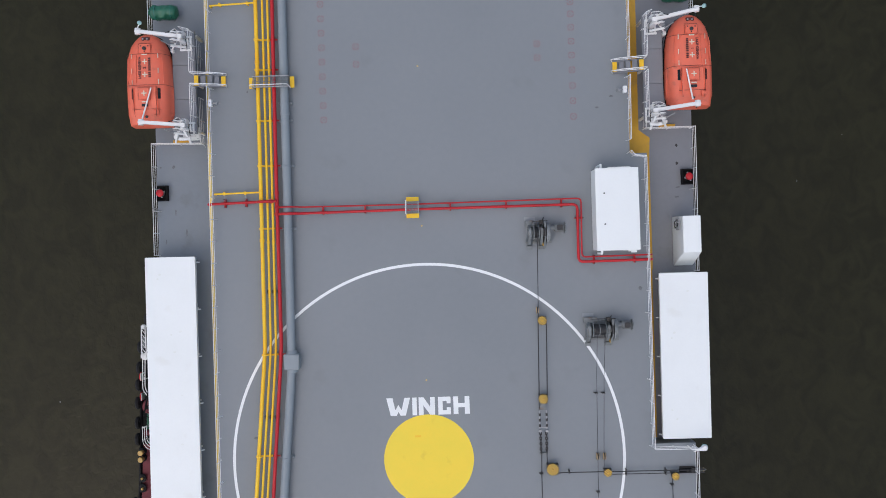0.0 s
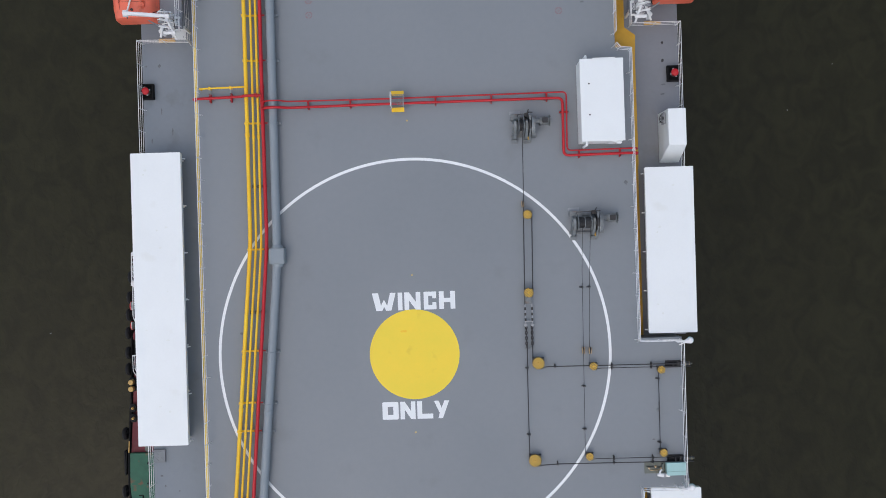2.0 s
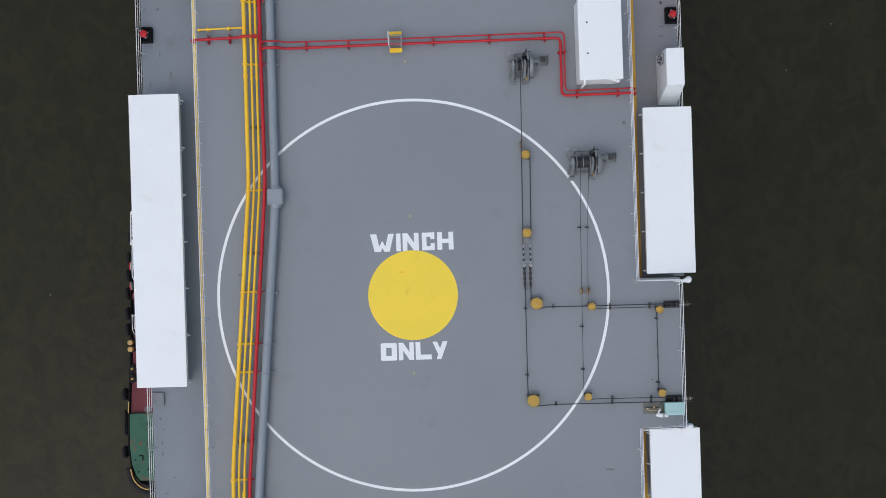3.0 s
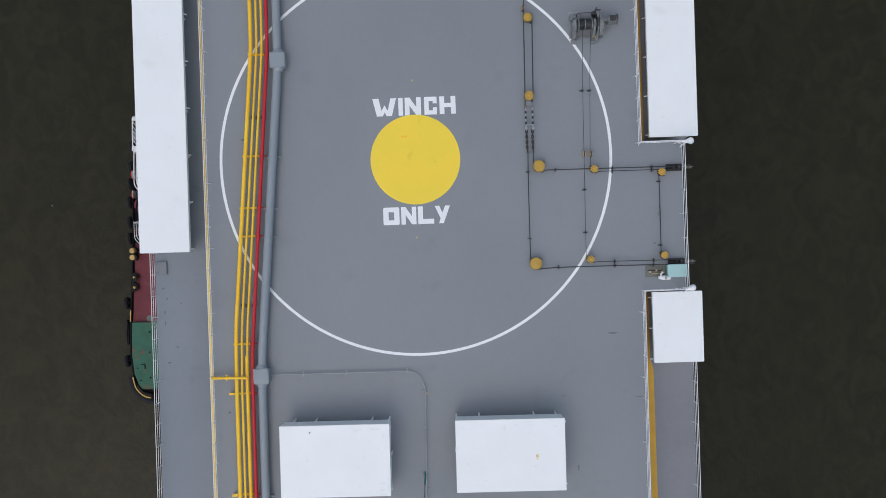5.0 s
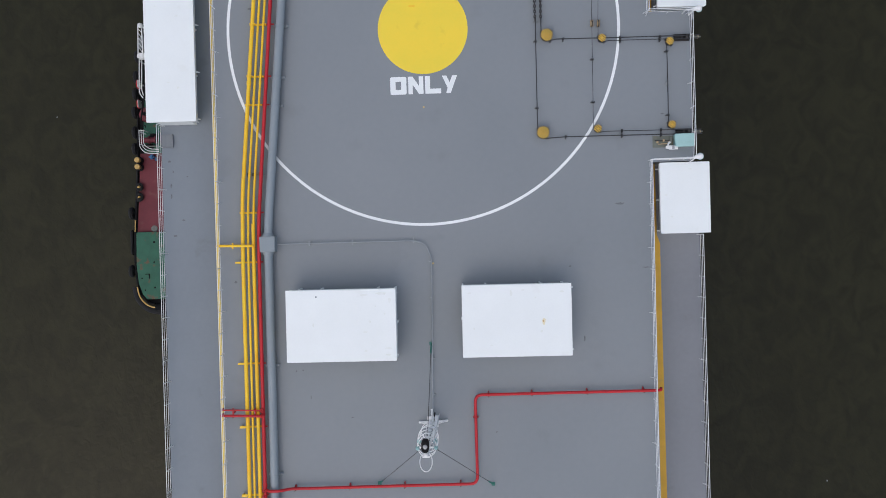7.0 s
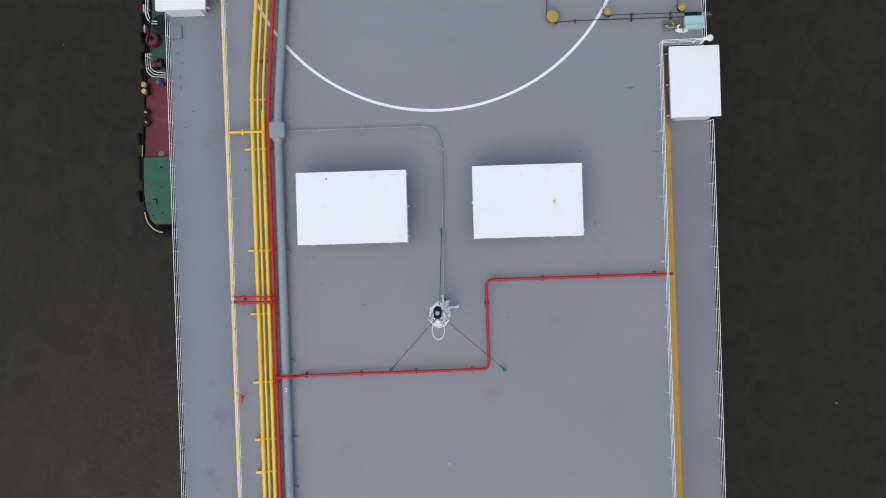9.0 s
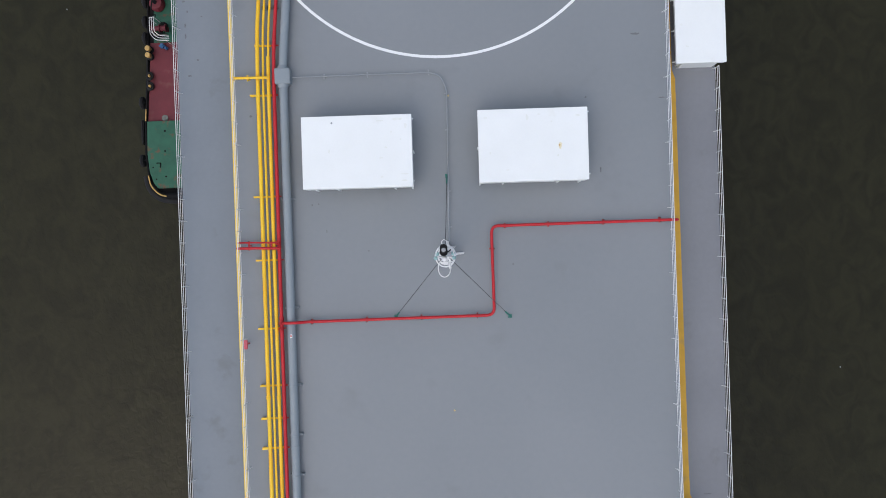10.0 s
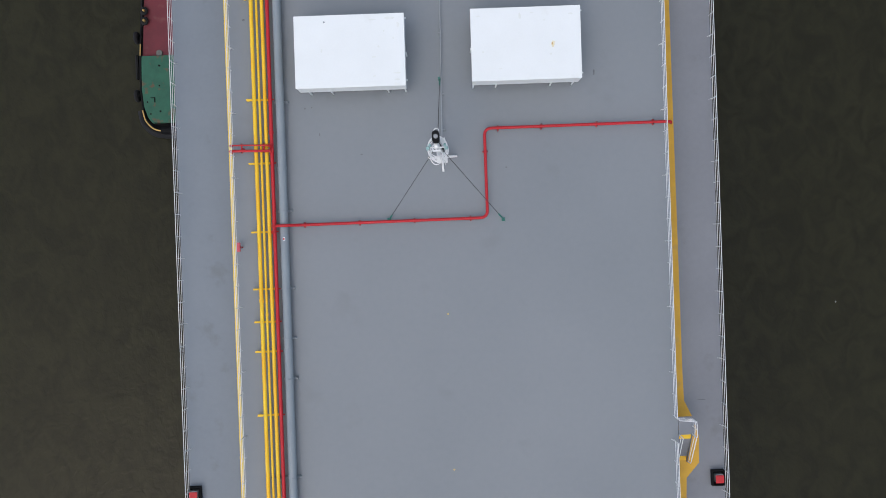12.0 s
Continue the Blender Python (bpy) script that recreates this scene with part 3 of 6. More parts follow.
def pipe_clamp(y):
    x = line_x(GREYX, y)
    ob = thing("pipe_clamp", (x, y, 0), "grey steel saddle clamp on the large pipe", "pipe clamp", "grey pipe clamps")
    part("saddle", Shape().box(-0.40, 0.40, -0.06, 0.06, 0.0, 0.17), GREYPIPE, ob, bevel=0.01)
    pts = [(0.245 * math.cos(radians(a)), 0, 0.40 + 0.245 * math.sin(radians(a))) for a in range(-30, 211, 20)]
    part("band", Shape().tube(pts, 0.016, 6), GREYPIPE, ob, smooth=True)
    for dx in (-0.34, 0.34):
        part("bolt", Shape().lathe([(0.05, 0.17), (0.05, 0.24), (0.02, 0.26)], dx, 0, 8), STEEL, ob)


for y in (8.18, 7.21, 4.70, 1.22, -11.45, -14.31, -15.88, -30.3, -36.35, -40.65, -43.42, -45.65, -51.15):
    pipe_clamp(y)

# low dark supports between the pipes
for y in (-2.25, -9.22, -19.65, -51.12):
    ob = thing("pipe_support", (line_x(YMAIN, y), y, 0), "low dark steel support under the pipes", "support", "dark pipe supports")
    w = line_x(FIRE, y) - line_x(YMAIN, y)
    part("sill", Shape().box(0.12, w + 0.10, -0.04, 0.04, 0, 0.10), WINCHGREY, ob, bevel=0.01)
    for dx in (0.22, 0.50, w - 0.12):
        part("chock", Shape().box(dx - 0.05, dx + 0.05, -0.10, 0.10, 0.10, 0.30), DARKSTEEL, ob, bevel=0.01)

# red cross pipes
FR = 0.36
pipe("fire_branch_pipe", [(-13.5, 2.69, -0.2), (-13.5, 2.69, FR), (-10.75, 2.74, FR), (-10.7, 2.74, 0.62), (-9.65, 2.74, 0.62)], 0.075, RED, "red painted fire pipe turning over the deck edge", (), 0.15)
pipe("fire_branch_pipe", [(-9.66, 2.03, FR), (-9.4, 2.03, 0.75), (-8.7, 2.03, 0.75), (-8.3, 2.03, FR), (-2.5, 2.06, FR), (6.90, 2.06, FR), (6.88, -1.12, FR), (10.95, -1.10, FR), (11.0, -1.10, -0.3)], 0.075, RED, "red painted fire pipe crossing the deck with bends", (), 0.3)
pipe("foam_branch_pipe", [(-9.55, 2.40, FR), (-9.4, 2.40, 0.75), (-8.7, 2.40, 0.75), (-8.3, 2.38, FR), (-2.5, 2.34, FR), (7.12, 2.38, FR), (7.07, -0.86, FR), (10.95, -0.84, FR), (11.0, -0.84, -0.3)], 0.043, RED, "thin red painted pipe beside the fire pipe", (), 0.25)
pipe("yellow_cross_pipe", [(-13.12, 3.24, -0.2), (-13.12, 3.24, 0.4), (-10.5, 3.27, 0.4)], 0.05, YELLOW, "thin yellow cross pipe to the deck edge", (), 0.1)
pipe("yellow_cross_pipe", [(-13.06, 13.66, -0.2), (-13.06, 13.66, 0.4), (-10.5, 13.75, 0.4)], 0.05, YELLOW, "thin yellow cross pipe to the deck edge", (), 0.1)
pipe("yellow_cross_pipe", [(-13.46, -23.56, -0.2), (-13.46, -23.56, 0.62), (-12.6, -23.58, 0.64), (-11.42, -23.61, 0.66)], 0.075, YELLOW, "yellow cross pipe to the deck edge", (), 0.12)
pipe("fire_branch_pipe", [(-11.25, -37.16, FR), (-11.0, -37.16, 0.75), (-10.3, -37.16, 0.75), (-9.9, -37.16, FR), (0.54, -37.16, FR), (0.55, -32.24, FR), (10.8, -32.28, FR), (10.95, -32.28, -0.3)], 0.082, RED, "red painted fire pipe crossing the deck with bends", (), 0.42)
pipe("fire_branch_pipe", [(-13.52, -32.95, -0.2), (-13.52, -32.95, 0.6), (-12.6, -32.97, 0.63), (-11.2, -33.02, 0.65)], 0.075, RED, "red painted fire pipe turning over the deck edge", (), 0.12)
pipe("foam_branch_pipe", [(-13.52, -32.64, -0.2), (-13.52, -32.64, 0.6), (-12.6, -32.66, 0.63), (-11.3, -32.71, 0.65)], 0.045, RED, "thin red painted pipe beside the fire pipe", (), 0.12)


def valve(x, y, z, label="red painted valve on the fire main"):
    ob = thing("valve", (x, y, 0), label, "valve", "red valves")
    part("body", Shape().lathe([(0.09, z - 0.12), (0.115, z), (0.09, z + 0.12), (0.04, z + 0.16)], n=14), RED, ob, smooth=True)
    part("stem", Shape().tube([(0, 0, 0), (0, 0, z + 0.25)], 0.025, 8), RED, ob)
    part("handwheel", Shape().tube([(0.10 * math.cos(radians(a)), 0.10 * math.sin(radians(a)), z + 0.26) for a in range(0, 360, 30)], 0.018, 6, closed=True), RED, ob, smooth=True)


for x, y, z in ((-9.66, 2.03, PY), (-9.62, 2.40, PY), (-11.25, -37.16, PY), (-11.28, -37.5, PY), (-11.2, -33.02, 0.5), (-11.26, -32.71, 0.5), (-9.95, 2.74, 0.5)):
    valve(x, y, z)


def saddle(x, y, along, half=0.24):
    ob = thing("pipe_saddle", (x, y, 0), "small dark red pipe saddle on the deck", "pipe support", "red pipe saddles")
    dx, dy = (0.04, half) if along == "x" else (half, 0.04)
    part("base", Shape().box(-dx, dx, -dy, dy, 0, 0.26), RED, ob, bevel=0.01)
    for sgn in (-1, 1):
        ux, uy = (0, sgn * (half - 0.03)) if along == "x" else (sgn * (half - 0.03), 0)
        part("bolt", Shape().lathe([(0.022, 0.26), (0.022, 0.47), (0.01, 0.48)], ux, uy, 6), DARKSTEEL, ob)


for x in (-12.59, -11.42):
    saddle(x, 2.72, "x")
for x in (-7.16, -4.82, -0.1, 2.99, 6.05):
    saddle(x, 2.16, "x")
for y in (1.3,):
    saddle(6.98, y, "y")
for x in (7.75, 10.0):
    saddle(x, -1.02, "x")
for x in (-9.6, -6.55, -3.5, -0.4, 1.3, 3.7, 6.75, 9.86):
    saddle(x, -37.16 if x < 0.2 else -32.25, "x", 0.15)
saddle(0.55, -33.5, "y", 0.15)
for x, y, h in ((-12.85, -32.82, 0.62), (-11.62, -32.84, 0.62)):
    ob = thing("pipe_stand", (x, y, 0), "dark red stand holding the raised pipes", "pipe support", "raised pipe stands")
    part("leg", Shape().box(-0.03, 0.03, -0.04, 0.04, 0, h - 0.08), RED, ob)
    part("crossbar", Shape().box(-0.04, 0.04, -0.27, 0.27, h - 0.08, h), RED, ob, bevel=0.008)
    for dy in (-0.24, 0.24):
        part("bolt", Shape().lathe([(0.022, h), (0.022, h + 0.14), (0.01, h + 0.15)], 0, dy, 6), DARKSTEEL, ob)
ob = thing("pipe_stand", (-12.58, -23.58, 0), "yellow stand holding the raised yellow pipe", "pipe support", "raised pipe stands")
part("leg", Shape().box(-0.03, 0.03, -0.04, 0.04, 0, 0.54), YELLOW, ob)
part("crossbar", Shape().box(-0.04, 0.04, -0.17, 0.17, 0.50, 0.58), YELLOW, ob, bevel=0.008)
for x, y, y2 in ((-12.51, 13.70, 13.70), (-10.98, 13.73, 13.73), (-12.57, 3.25, 2.72), (-11.41, 3.25, 2.74)):
    ob = thing("pipe_stand", (x, y, 0), "slim yellow stand under the thin cross pipe", "pipe support", "raised pipe stands")
    part("leg", Shape().box(-0.03, 0.03, -0.04, 0.04, 0, 0.34), YELLOW, ob)
    part("clip", Shape().box(-0.05, 0.05, -0.09, 0.09, 0.32, 0.46), YELLOW, ob, bevel=0.01)
    if y2 < y:
        part("tie_bar", Shape().bar((0, -0.09, 0.3), (0, y2 - y + 0.1, 0.3), 0.03, 0.03), STEELPIPE, ob)

# small grey cable pipe to the mast
pipe("cable_conduit", [(-10.3, -23.56, 0.18), (-2.6, -23.60, 0.18), (-1.95, -23.78, 0.18), (-1.62, -24.6, 0.18), (-1.80, -33.0, 0.18)], 0.032, STEELPIPE, "thin grey cable conduit laid along the deck", (), 0.3)
for x in (-8.4, -6.0, -2.6):
    ob = thing("conduit_clip", (x, -23.58, 0), "small grey clip holding the conduit", "clip", "conduit clips")
    part("clip", Shape().box(-0.04, 0.04, -0.14, 0.14, 0, 0.15), STEELPIPE, ob, bevel=0.008)
for y in (-24.8, -26.8, -30.2, -32.2):
    ob = thing("conduit_clip", (-1.7, y, 0), "small grey clip holding the conduit", "clip", "conduit clips")
    part("clip", Shape().box(-0.09, 0.09, -0.03, 0.03, 0, 0.15), STEELPIPE, ob, bevel=0.008)


# ---- step-over platforms ----
def grating(s, x0, x1, y0, y1, z, step=0.065):
    n = max(2, round((x1 - x0) / step))
    for i in range(n + 1):
        x = x0 + (x1 - x0) * i / n
        s.box(x - 0.009, x + 0.009, y0, y1, z - 0.03, z)
    for y in (y0, (y0 + y1) / 2, y1):
        s.box(x0, x1, y - 0.014, y + 0.014, z - 0.03, z - 0.002)
    return s


def crossing(x, y, half, width, label, turn=0):
    """A stile over pipes: a grating between two yellow steps, with a rail on one side."""
    ob = thing("pipe_crossing", (x, y, 0), label, "step-over", turn=turn)
    z = 0.85
    part("grating", grating(Shape(), -half + 0.27, half - 0.27, -width / 2, width / 2, z), WINCHGREY, ob)
    part("frame", Shape().bar((-half + 0.25, -width / 2, z - 0.03), (half - 0.25, -width / 2, z - 0.03), 0.05, 0.09).bar((-half + 0.25, width / 2, z - 0.03), (half - 0.25, width / 2, z - 0.03), 0.05, 0.09), STEEL, ob)
    for sgn in (-1, 1):
        part("step", Shape().box(min(sgn * (half - 0.25), sgn * half), max(sgn * (half - 0.25), sgn * half), -width / 2 - 0.02, width / 2 + 0.02, z * 0.5 - 0.04, z * 0.5), YELLOW, ob, "yellow painted step", bevel=0.01)
        for dy in (-width / 2, width / 2):
            part("leg", Shape().box(sgn * (half - 0.27) - 0.03, sgn * (half - 0.27) + 0.03, dy - 0.03, dy + 0.03, 0, z - 0.03), STEEL, ob)
    s = Shape()
    s.tube(rounded([(-half + 0.22, -width / 2, 0.3), (-half + 0.22, -width / 2, z + 0.7), (half - 0.22, -width / 2, z + 0.7), (half - 0.22, -width / 2, 0.3)], 0.12, 4), 0.024, 6)
    part("handrail", s, WHITERAIL, ob, "white handrail", smooth=True)
    return ob


crossing(-9.74, 9.30, 1.25, 0.58, "galvanised grating stile with yellow steps over the pipes")
crossing(-2.18, 2.16, 0.58, 0.66, "small grating stile with yellow steps over red pipes", turn=-90)


# ---- white deck structures ----
def deckhouse(x0, x1, y0, y1, z1, label, legs=(), z0=0.0, floor=0.0, turn=0.0):
    """A plain steel house; with a raised floor it stands on posts along its foot."""
    cx, cy = (x0 + x1) / 2, (y0 + y1) / 2
    ob = thing("deckhouse", (cx, cy, z0), label, "deckhouse", turn=turn)
    hx, hy, h = (x1 - x0) / 2, (y1 - y0) / 2, z1 - z0
    part("wall_shell", Shape().box(-hx + 0.03, hx - 0.03, -hy + 0.03, hy - 0.03, floor, h - 0.06), WHITE, ob, bevel=0.01)
    part("roof", Shape().box(-hx, hx, -hy, hy, h - 0.06, h), WHITE, ob, "white painted flat steel roof", bevel=0.015)
    for lx, ly in legs:
        part("leg", Shape().box(lx - 0.038, lx + 0.038, ly - 0.038, ly + 0.038, 0, floor + 0.3), WHITE, ob, bevel=0.008)
        part("foot_plate", Shape().box(lx - 0.09, lx + 0.09, ly - 0.09, ly + 0.09, 0, 0.02), DECK, ob)
    return ob


ROOFSTAIN = material("weathered_white_paint", (0.73, 0.75, 0.70), (0.80, 0.815, 0.79), 0.9, 0.6, 0, 3, 14)
for x0, x1, lug_x in ((-9.47, -3.57, (-2.4, -1.2, 1.9, 2.85)), (-0.04, 5.81, (-2.85, -1.6, 1.4, 2.6))):
    hx = (x1 - x0) / 2
    legs = [(x, sgn * 1.92) for x in lug_x for sgn in (1, -1)] + [(sgn * hx, y) for y in (0.05,) for sgn in (1, -1)]
    house = deckhouse(x0, x1, -29.97, -26.10, 2.10, "white painted steel deckhouse on short legs", legs, floor=0.72, turn=-0.5)
    rnd = random.Random(7 if x0 < -1 else 12)
    left = x0 < -1
    # worn smudges, thickest along one corner of each roof
    smudges = [(1.25, 1.62, 0.26, 0.06), (2.2, 1.68, 0.34, 0.10), (2.62, 1.30, 0.10, 0.16), (1.55, 0.18, 0.08, 0.07), (-1.5, 0.05, 0.07, 0.12), (1.28, -0.36, 0.14, 0.05), (1.3, -1.38, 0.09, 0.07), (2.5, -1.25, 0.22, 0.05), (2.5, -1.6, 0.20, 0.05), (2.35, 0.6, 0.05, 0.06), (1.85, 1.0, 0.05, 0.05)] if left else [(-0.3, 1.45, 0.10, 0.20), (0.35, 1.62, 0.12, 0.05), (-2.3, -0.4, 0.06, 0.08), (1.3, -0.6, 0.08, 0.07), (-1.4, -1.3, 0.10, 0.05), (1.0, 1.2, 0.06, 0.05), (2.4, 1.5, 0.16, 0.06), (-2.5, 1.5, 0.12, 0.06)]
    for ox, oy, rx, ry in smudges:
        pts = [(ox + rx * rnd.uniform(0.55, 1.1) * math.cos(i * 2 * math.pi / 14), oy + ry * rnd.uniform(0.55, 1.1) * math.sin(i * 2 * math.pi / 14)) for i in range(14)]
        part("roof_smudge", Shape().prism(pts, 2.10, 2.1025), ROOFSTAIN, house, "faint weathered smudge")
    if left:
        part("roof_plug", Shape().lathe([(0.05, 2.10), (0.05, 2.12), (0.02, 2.125)], -1.32, 1.56, 10), GREYPIPE, house, "small grey roof plug", smooth=True)
    for yy in (-1.62, 1.70):
        part("corner_lug", Shape().bar((hx - 0.02, yy, 1.95), (hx + 0.07, yy, 1.86), 0.07, 0.06), WHITE, house)
RUSTHALO = material("pale_rust_bleed", (0.74, 0.66, 0.42), (0.80, 0.76, 0.62), 0.9, 0.6, 0, 6, 20)
for ox, oy, rx, ry, mat in ((1.42, -0.12, 0.09, 0.20, RUSTHALO), (1.43, 0.02, 0.12, 0.075, RUSTHALO), (1.40, -0.06, 0.045, 0.09, TUGYELLOW), (1.41, -0.05, 0.022, 0.04, RUST)):
    pts = [(ox + rx * rnd.uniform(0.6, 1.1) * math.cos(i * 0.45), oy + ry * rnd.uniform(0.6, 1.1) * math.sin(i * 0.45)) for i in range(14)]
    k = 0.0024 if mat is RUST else 0.0016 if mat is TUGYELLOW else 0.0008 if oy > 0 else 0.0
    part("rust_patch", Shape().prism(pts, 2.10, 2.103 + k), mat, house, "yellowish rust patch on the white roof")

house = deckhouse(7.72, 10.05, -0.54, 3.90, 1.65, "white painted steel deckhouse beside the red pipes")
for x, y in ((-0.80, 2.40), (-0.86, -2.36)):
    part("drain_pipe", Shape().tube([(x, y - 0.25 if y > 0 else y + 0.25, 1.35), (x, y, 1.35), (x, y, 0.0)], 0.07, 10), WHITE, house, smooth=True)
for y in (0.87, -0.79):
    part("roof_plug", Shape().lathe([(0.045, 1.65), (0.045, 1.68), (0.02, 1.69)], -0.70, y, 10), DARKSTEEL, house, "small dark roof plug")
part("door", Shape().box(0.35, 0.85, -2.24, -2.19, 0.2, 1.5), WHITE, house, bevel=0.01)
part("door_handle", Shape().bar((0.55, -2.27, 1.45), (0.98, -2.27, 1.45), 0.05, 0.05), WHITE, house)
part("lamp_box", Shape().box(0.72, 1.0, -2.36, -2.225, 1.2, 1.5), WHITE, house, bevel=0.02)
part("roof_gutter", Shape().box(-0.45, 0.75, 2.225, 2.27, 1.45, 1.6), WHITE, house, bevel=0.01)


def side_cover(x0, x1, y0, y1, z1, inboard, lug_step, label):
    """A long white cover that overhangs the ship's side, narrower at its foot."""
    cx, cy = (x0 + x1) / 2, (y0 + y1) / 2
    ob = thing("side_cover", (cx, cy, LOW), label, "cover", "white covers along the ship's sides", turn=-0.3)
    hx, hy, h = (x1 - x0) / 2, (y1 - y0) / 2, z1 - LOW
    s = Shape()
    top = round_rect(-hx + 0.03, hx - 0.03, -hy + 0.03, hy - 0.03, 0.045)
    foot = [(min(max(x, -hx + 0.40), hx - 0.40), min(max(y, -hy + 0.03), hy - 0.03)) for x, y in top]
    n = len(top)
    v = [(x, y, 0.0) for x, y in foot] + [(x, y, h - 0.42) for x, y in foot] + [(x, y, h - 0.40) for x, y in top] + [(x, y, h - 0.06) for x, y in top]
    s.add(v, [list(range(n - 1, -1, -1)), list(range(3 * n, 4 * n))] + [(k * n + i, k * n + (i + 1) % n, (k + 1) * n + (i + 1) % n, (k + 1) * n + i) for k in (0, 1, 2) for i in range(n)])
    part("shell", s, WHITE, ob)
    part("roof", Shape().prism(round_rect(-hx, hx, -hy, hy, 0.05), h - 0.06, h), WHITE, ob, "white painted flat steel top", bevel=0.012)
    rnd = random.Random(int(abs(x0 * 10 + y0)))
    for i in range(max(3, int((y1 - y0) / 1.6))):
        ox, oy, rx, ry = rnd.uniform(-hx + 0.3, hx - 0.3), rnd.uniform(-hy + 0.3, hy - 0.3), rnd.uniform(0.05, 0.13), rnd.uniform(0.04, 0.09)
        pts = [(ox + rx * rnd.uniform(0.5, 1.1) * math.cos(j * 0.52), oy + ry * rnd.uniform(0.5, 1.1) * math.sin(j * 0.52)) for j in range(12)]
        part("roof_smudge", Shape().prism(pts, h, h + 0.0025), ROOFSTAIN, ob, "faint weathered smudge")
    k = max(2, round((y1 - y0 - 0.5) / lug_step))
    for i in range(k + 1):
        y = -hy + 0.17 + (y1 - y0 - 0.5) * i / k
        x = inboard * (hx - 0.05)
        part("lug", Shape().bar((x, y, h - 0.30), (inboard * (hx + 0.10), y, h - 0.55), 0.065, 0.055), WHITE, ob, bevel=0.008)
        part("leg", Shape().box(x - inboard * 0.28 - 0.04, x - inboard * 0.28 + 0.04, y - 0.04, y + 0.04, 0, h - 0.42), WHITE, ob)
    return ob


side_cover(-17.29, -14.48, -16.54, -0.16, 0.0, 1, 2.6, "long white painted steel cover overhanging the ship's side")
side_cover(11.34, 14.03, -11.12, -1.90, 0.0, -1, 2.3, "white painted steel cover overhanging the ship's side")
side_cover(11.15, 13.92, -23.66, -19.72, 0.0, -1, 1.7, "short white painted steel cover overhanging the ship's side")

# companion hatch with a sloping front
ob = thing("companion_hatch", (13.18, 0.0, LOW), "white steel companion hatch with a sloping front", "hatch")
s = Shape()
z = 2.25
v = [(-0.62, 1.24, 0), (0.48, 1.24, 0), (0.48, -1.56, 0), (-0.62, -1.56, 0), (-0.57, 1.22, z), (0.40, 1.22, z), (0.40, -0.78, z), (-0.57, -0.78, z)]
s.add(v, [(3, 2, 1, 0), (4, 5, 6, 7), (0, 1, 5, 4), (1, 2, 6, 5), (2, 3, 7, 6), (3, 0, 4, 7)])
part("casing", s, WHITE, ob, bevel=0.02)
part("gasket_box", Shape().box(-0.72, -0.62, 0.45, 1.1, 1.2, 1.8), STEEL, ob, bevel=0.02)
for y, zz in ((0.6, 1.75), (0.9, 1.75), (0.75, 1.45), (0.6, 1.3)):
    part("latch", Shape().tube([(-0.66, y, zz), (-0.84, y, zz + 0.08)], 0.05, 8), STEEL, ob, smooth=True)
part("hose", Shape().tube([(-0.78 + 0.04 * math.sin(a), 0.78 + 0.2 * math.cos(a), 1.55 + 0.25 * math.sin(a)) for a in [i * 0.5 for i in range(13)]], 0.025, 6), BLACK, ob, smooth=True)


# ---- vents with red caps ----
def vent(x, y, square):
    ob = thing("deck_vent", (x, y, LOW), "black boxed deck vent with a red %s cap" % ("square" if square else "round"), "vent", "red-capped deck vents")
    s = Shape()
    s.box(-0.36, 0.36, -0.44, -0.38, 0, 0.35).box(-0.36, 0.36, 0.38, 0.44, 0, 0.35).box(-0.36, -0.30, -0.38, 0.38, 0, 0.35).box(0.30, 0.36, -0.38, 0.38, 0, 0.35)
    part("curb", s, BLACK, ob)
    part("bed", Shape().box(-0.30, 0.30, -0.38, 0.38, 0.0, 0.08), BLACK, ob)
    if square:
        part("stack", Shape().box(-0.22, 0.22, -0.20, 0.26, 0.08, 0.55), STEEL, ob, bevel=0.02)
        part("cap", Shape().box(-0.23, 0.23, -0.22, 0.22, 0.55, 0.63), RED, ob, "bright red square cap", bevel=0.02)
    else:
        part("stack", Shape().lathe([(0.15, 0.08), (0.15, 0.5)], n=16), STEEL, ob, smooth=True)
        part("cap", Shape().lathe([(0.20, 0.48), (0.215, 0.52), (0.20, 0.60), (0.10, 0.66), (0.02, 0.67)], n=20), RED, ob, "bright red round cap", smooth=True)
        for a in range(0, 360, 90):
            part("bracket", Shape().bar((0, 0, 0.47), (0.27 * math.cos(radians(a + 20)), 0.27 * math.sin(radians(a + 20)), 0.47), 0.09, 0.03), STEEL, ob)
    return ob


vent(-16.62, 3.50, False)
vent(13.48, 3.50, False)
vent(13.12, -52.44, True)
vent(-16.82, -52.34, True)


# flat grating hatch on the side deck
ob = thing("deck_hatch", (-16.66, -17.42, LOW), "small grey ribbed hatch on the side deck", "hatch")
part("frame", Shape().box(-0.34, 0.34, -0.37, 0.37, 0, 0.16), SIDEDECK, ob, bevel=0.015)
for dx in (-0.16, 0.16):
    for dy in (-0.17, 0.17):
        part("rib", Shape().bar((dx - 0.1, dy - 0.1, 0.175), (dx + 0.1, dy + 0.1, 0.175), 0.05, 0.03), DECK, ob)
        part("rib", Shape().bar((dx - 0.1, dy + 0.1, 0.178), (dx + 0.1, dy - 0.1, 0.178), 0.05, 0.03), DECK, ob)
part("cover_plate", Shape().box(-0.28, 0.28, -0.31, 0.31, 0.158, 0.163), DECK, ob)


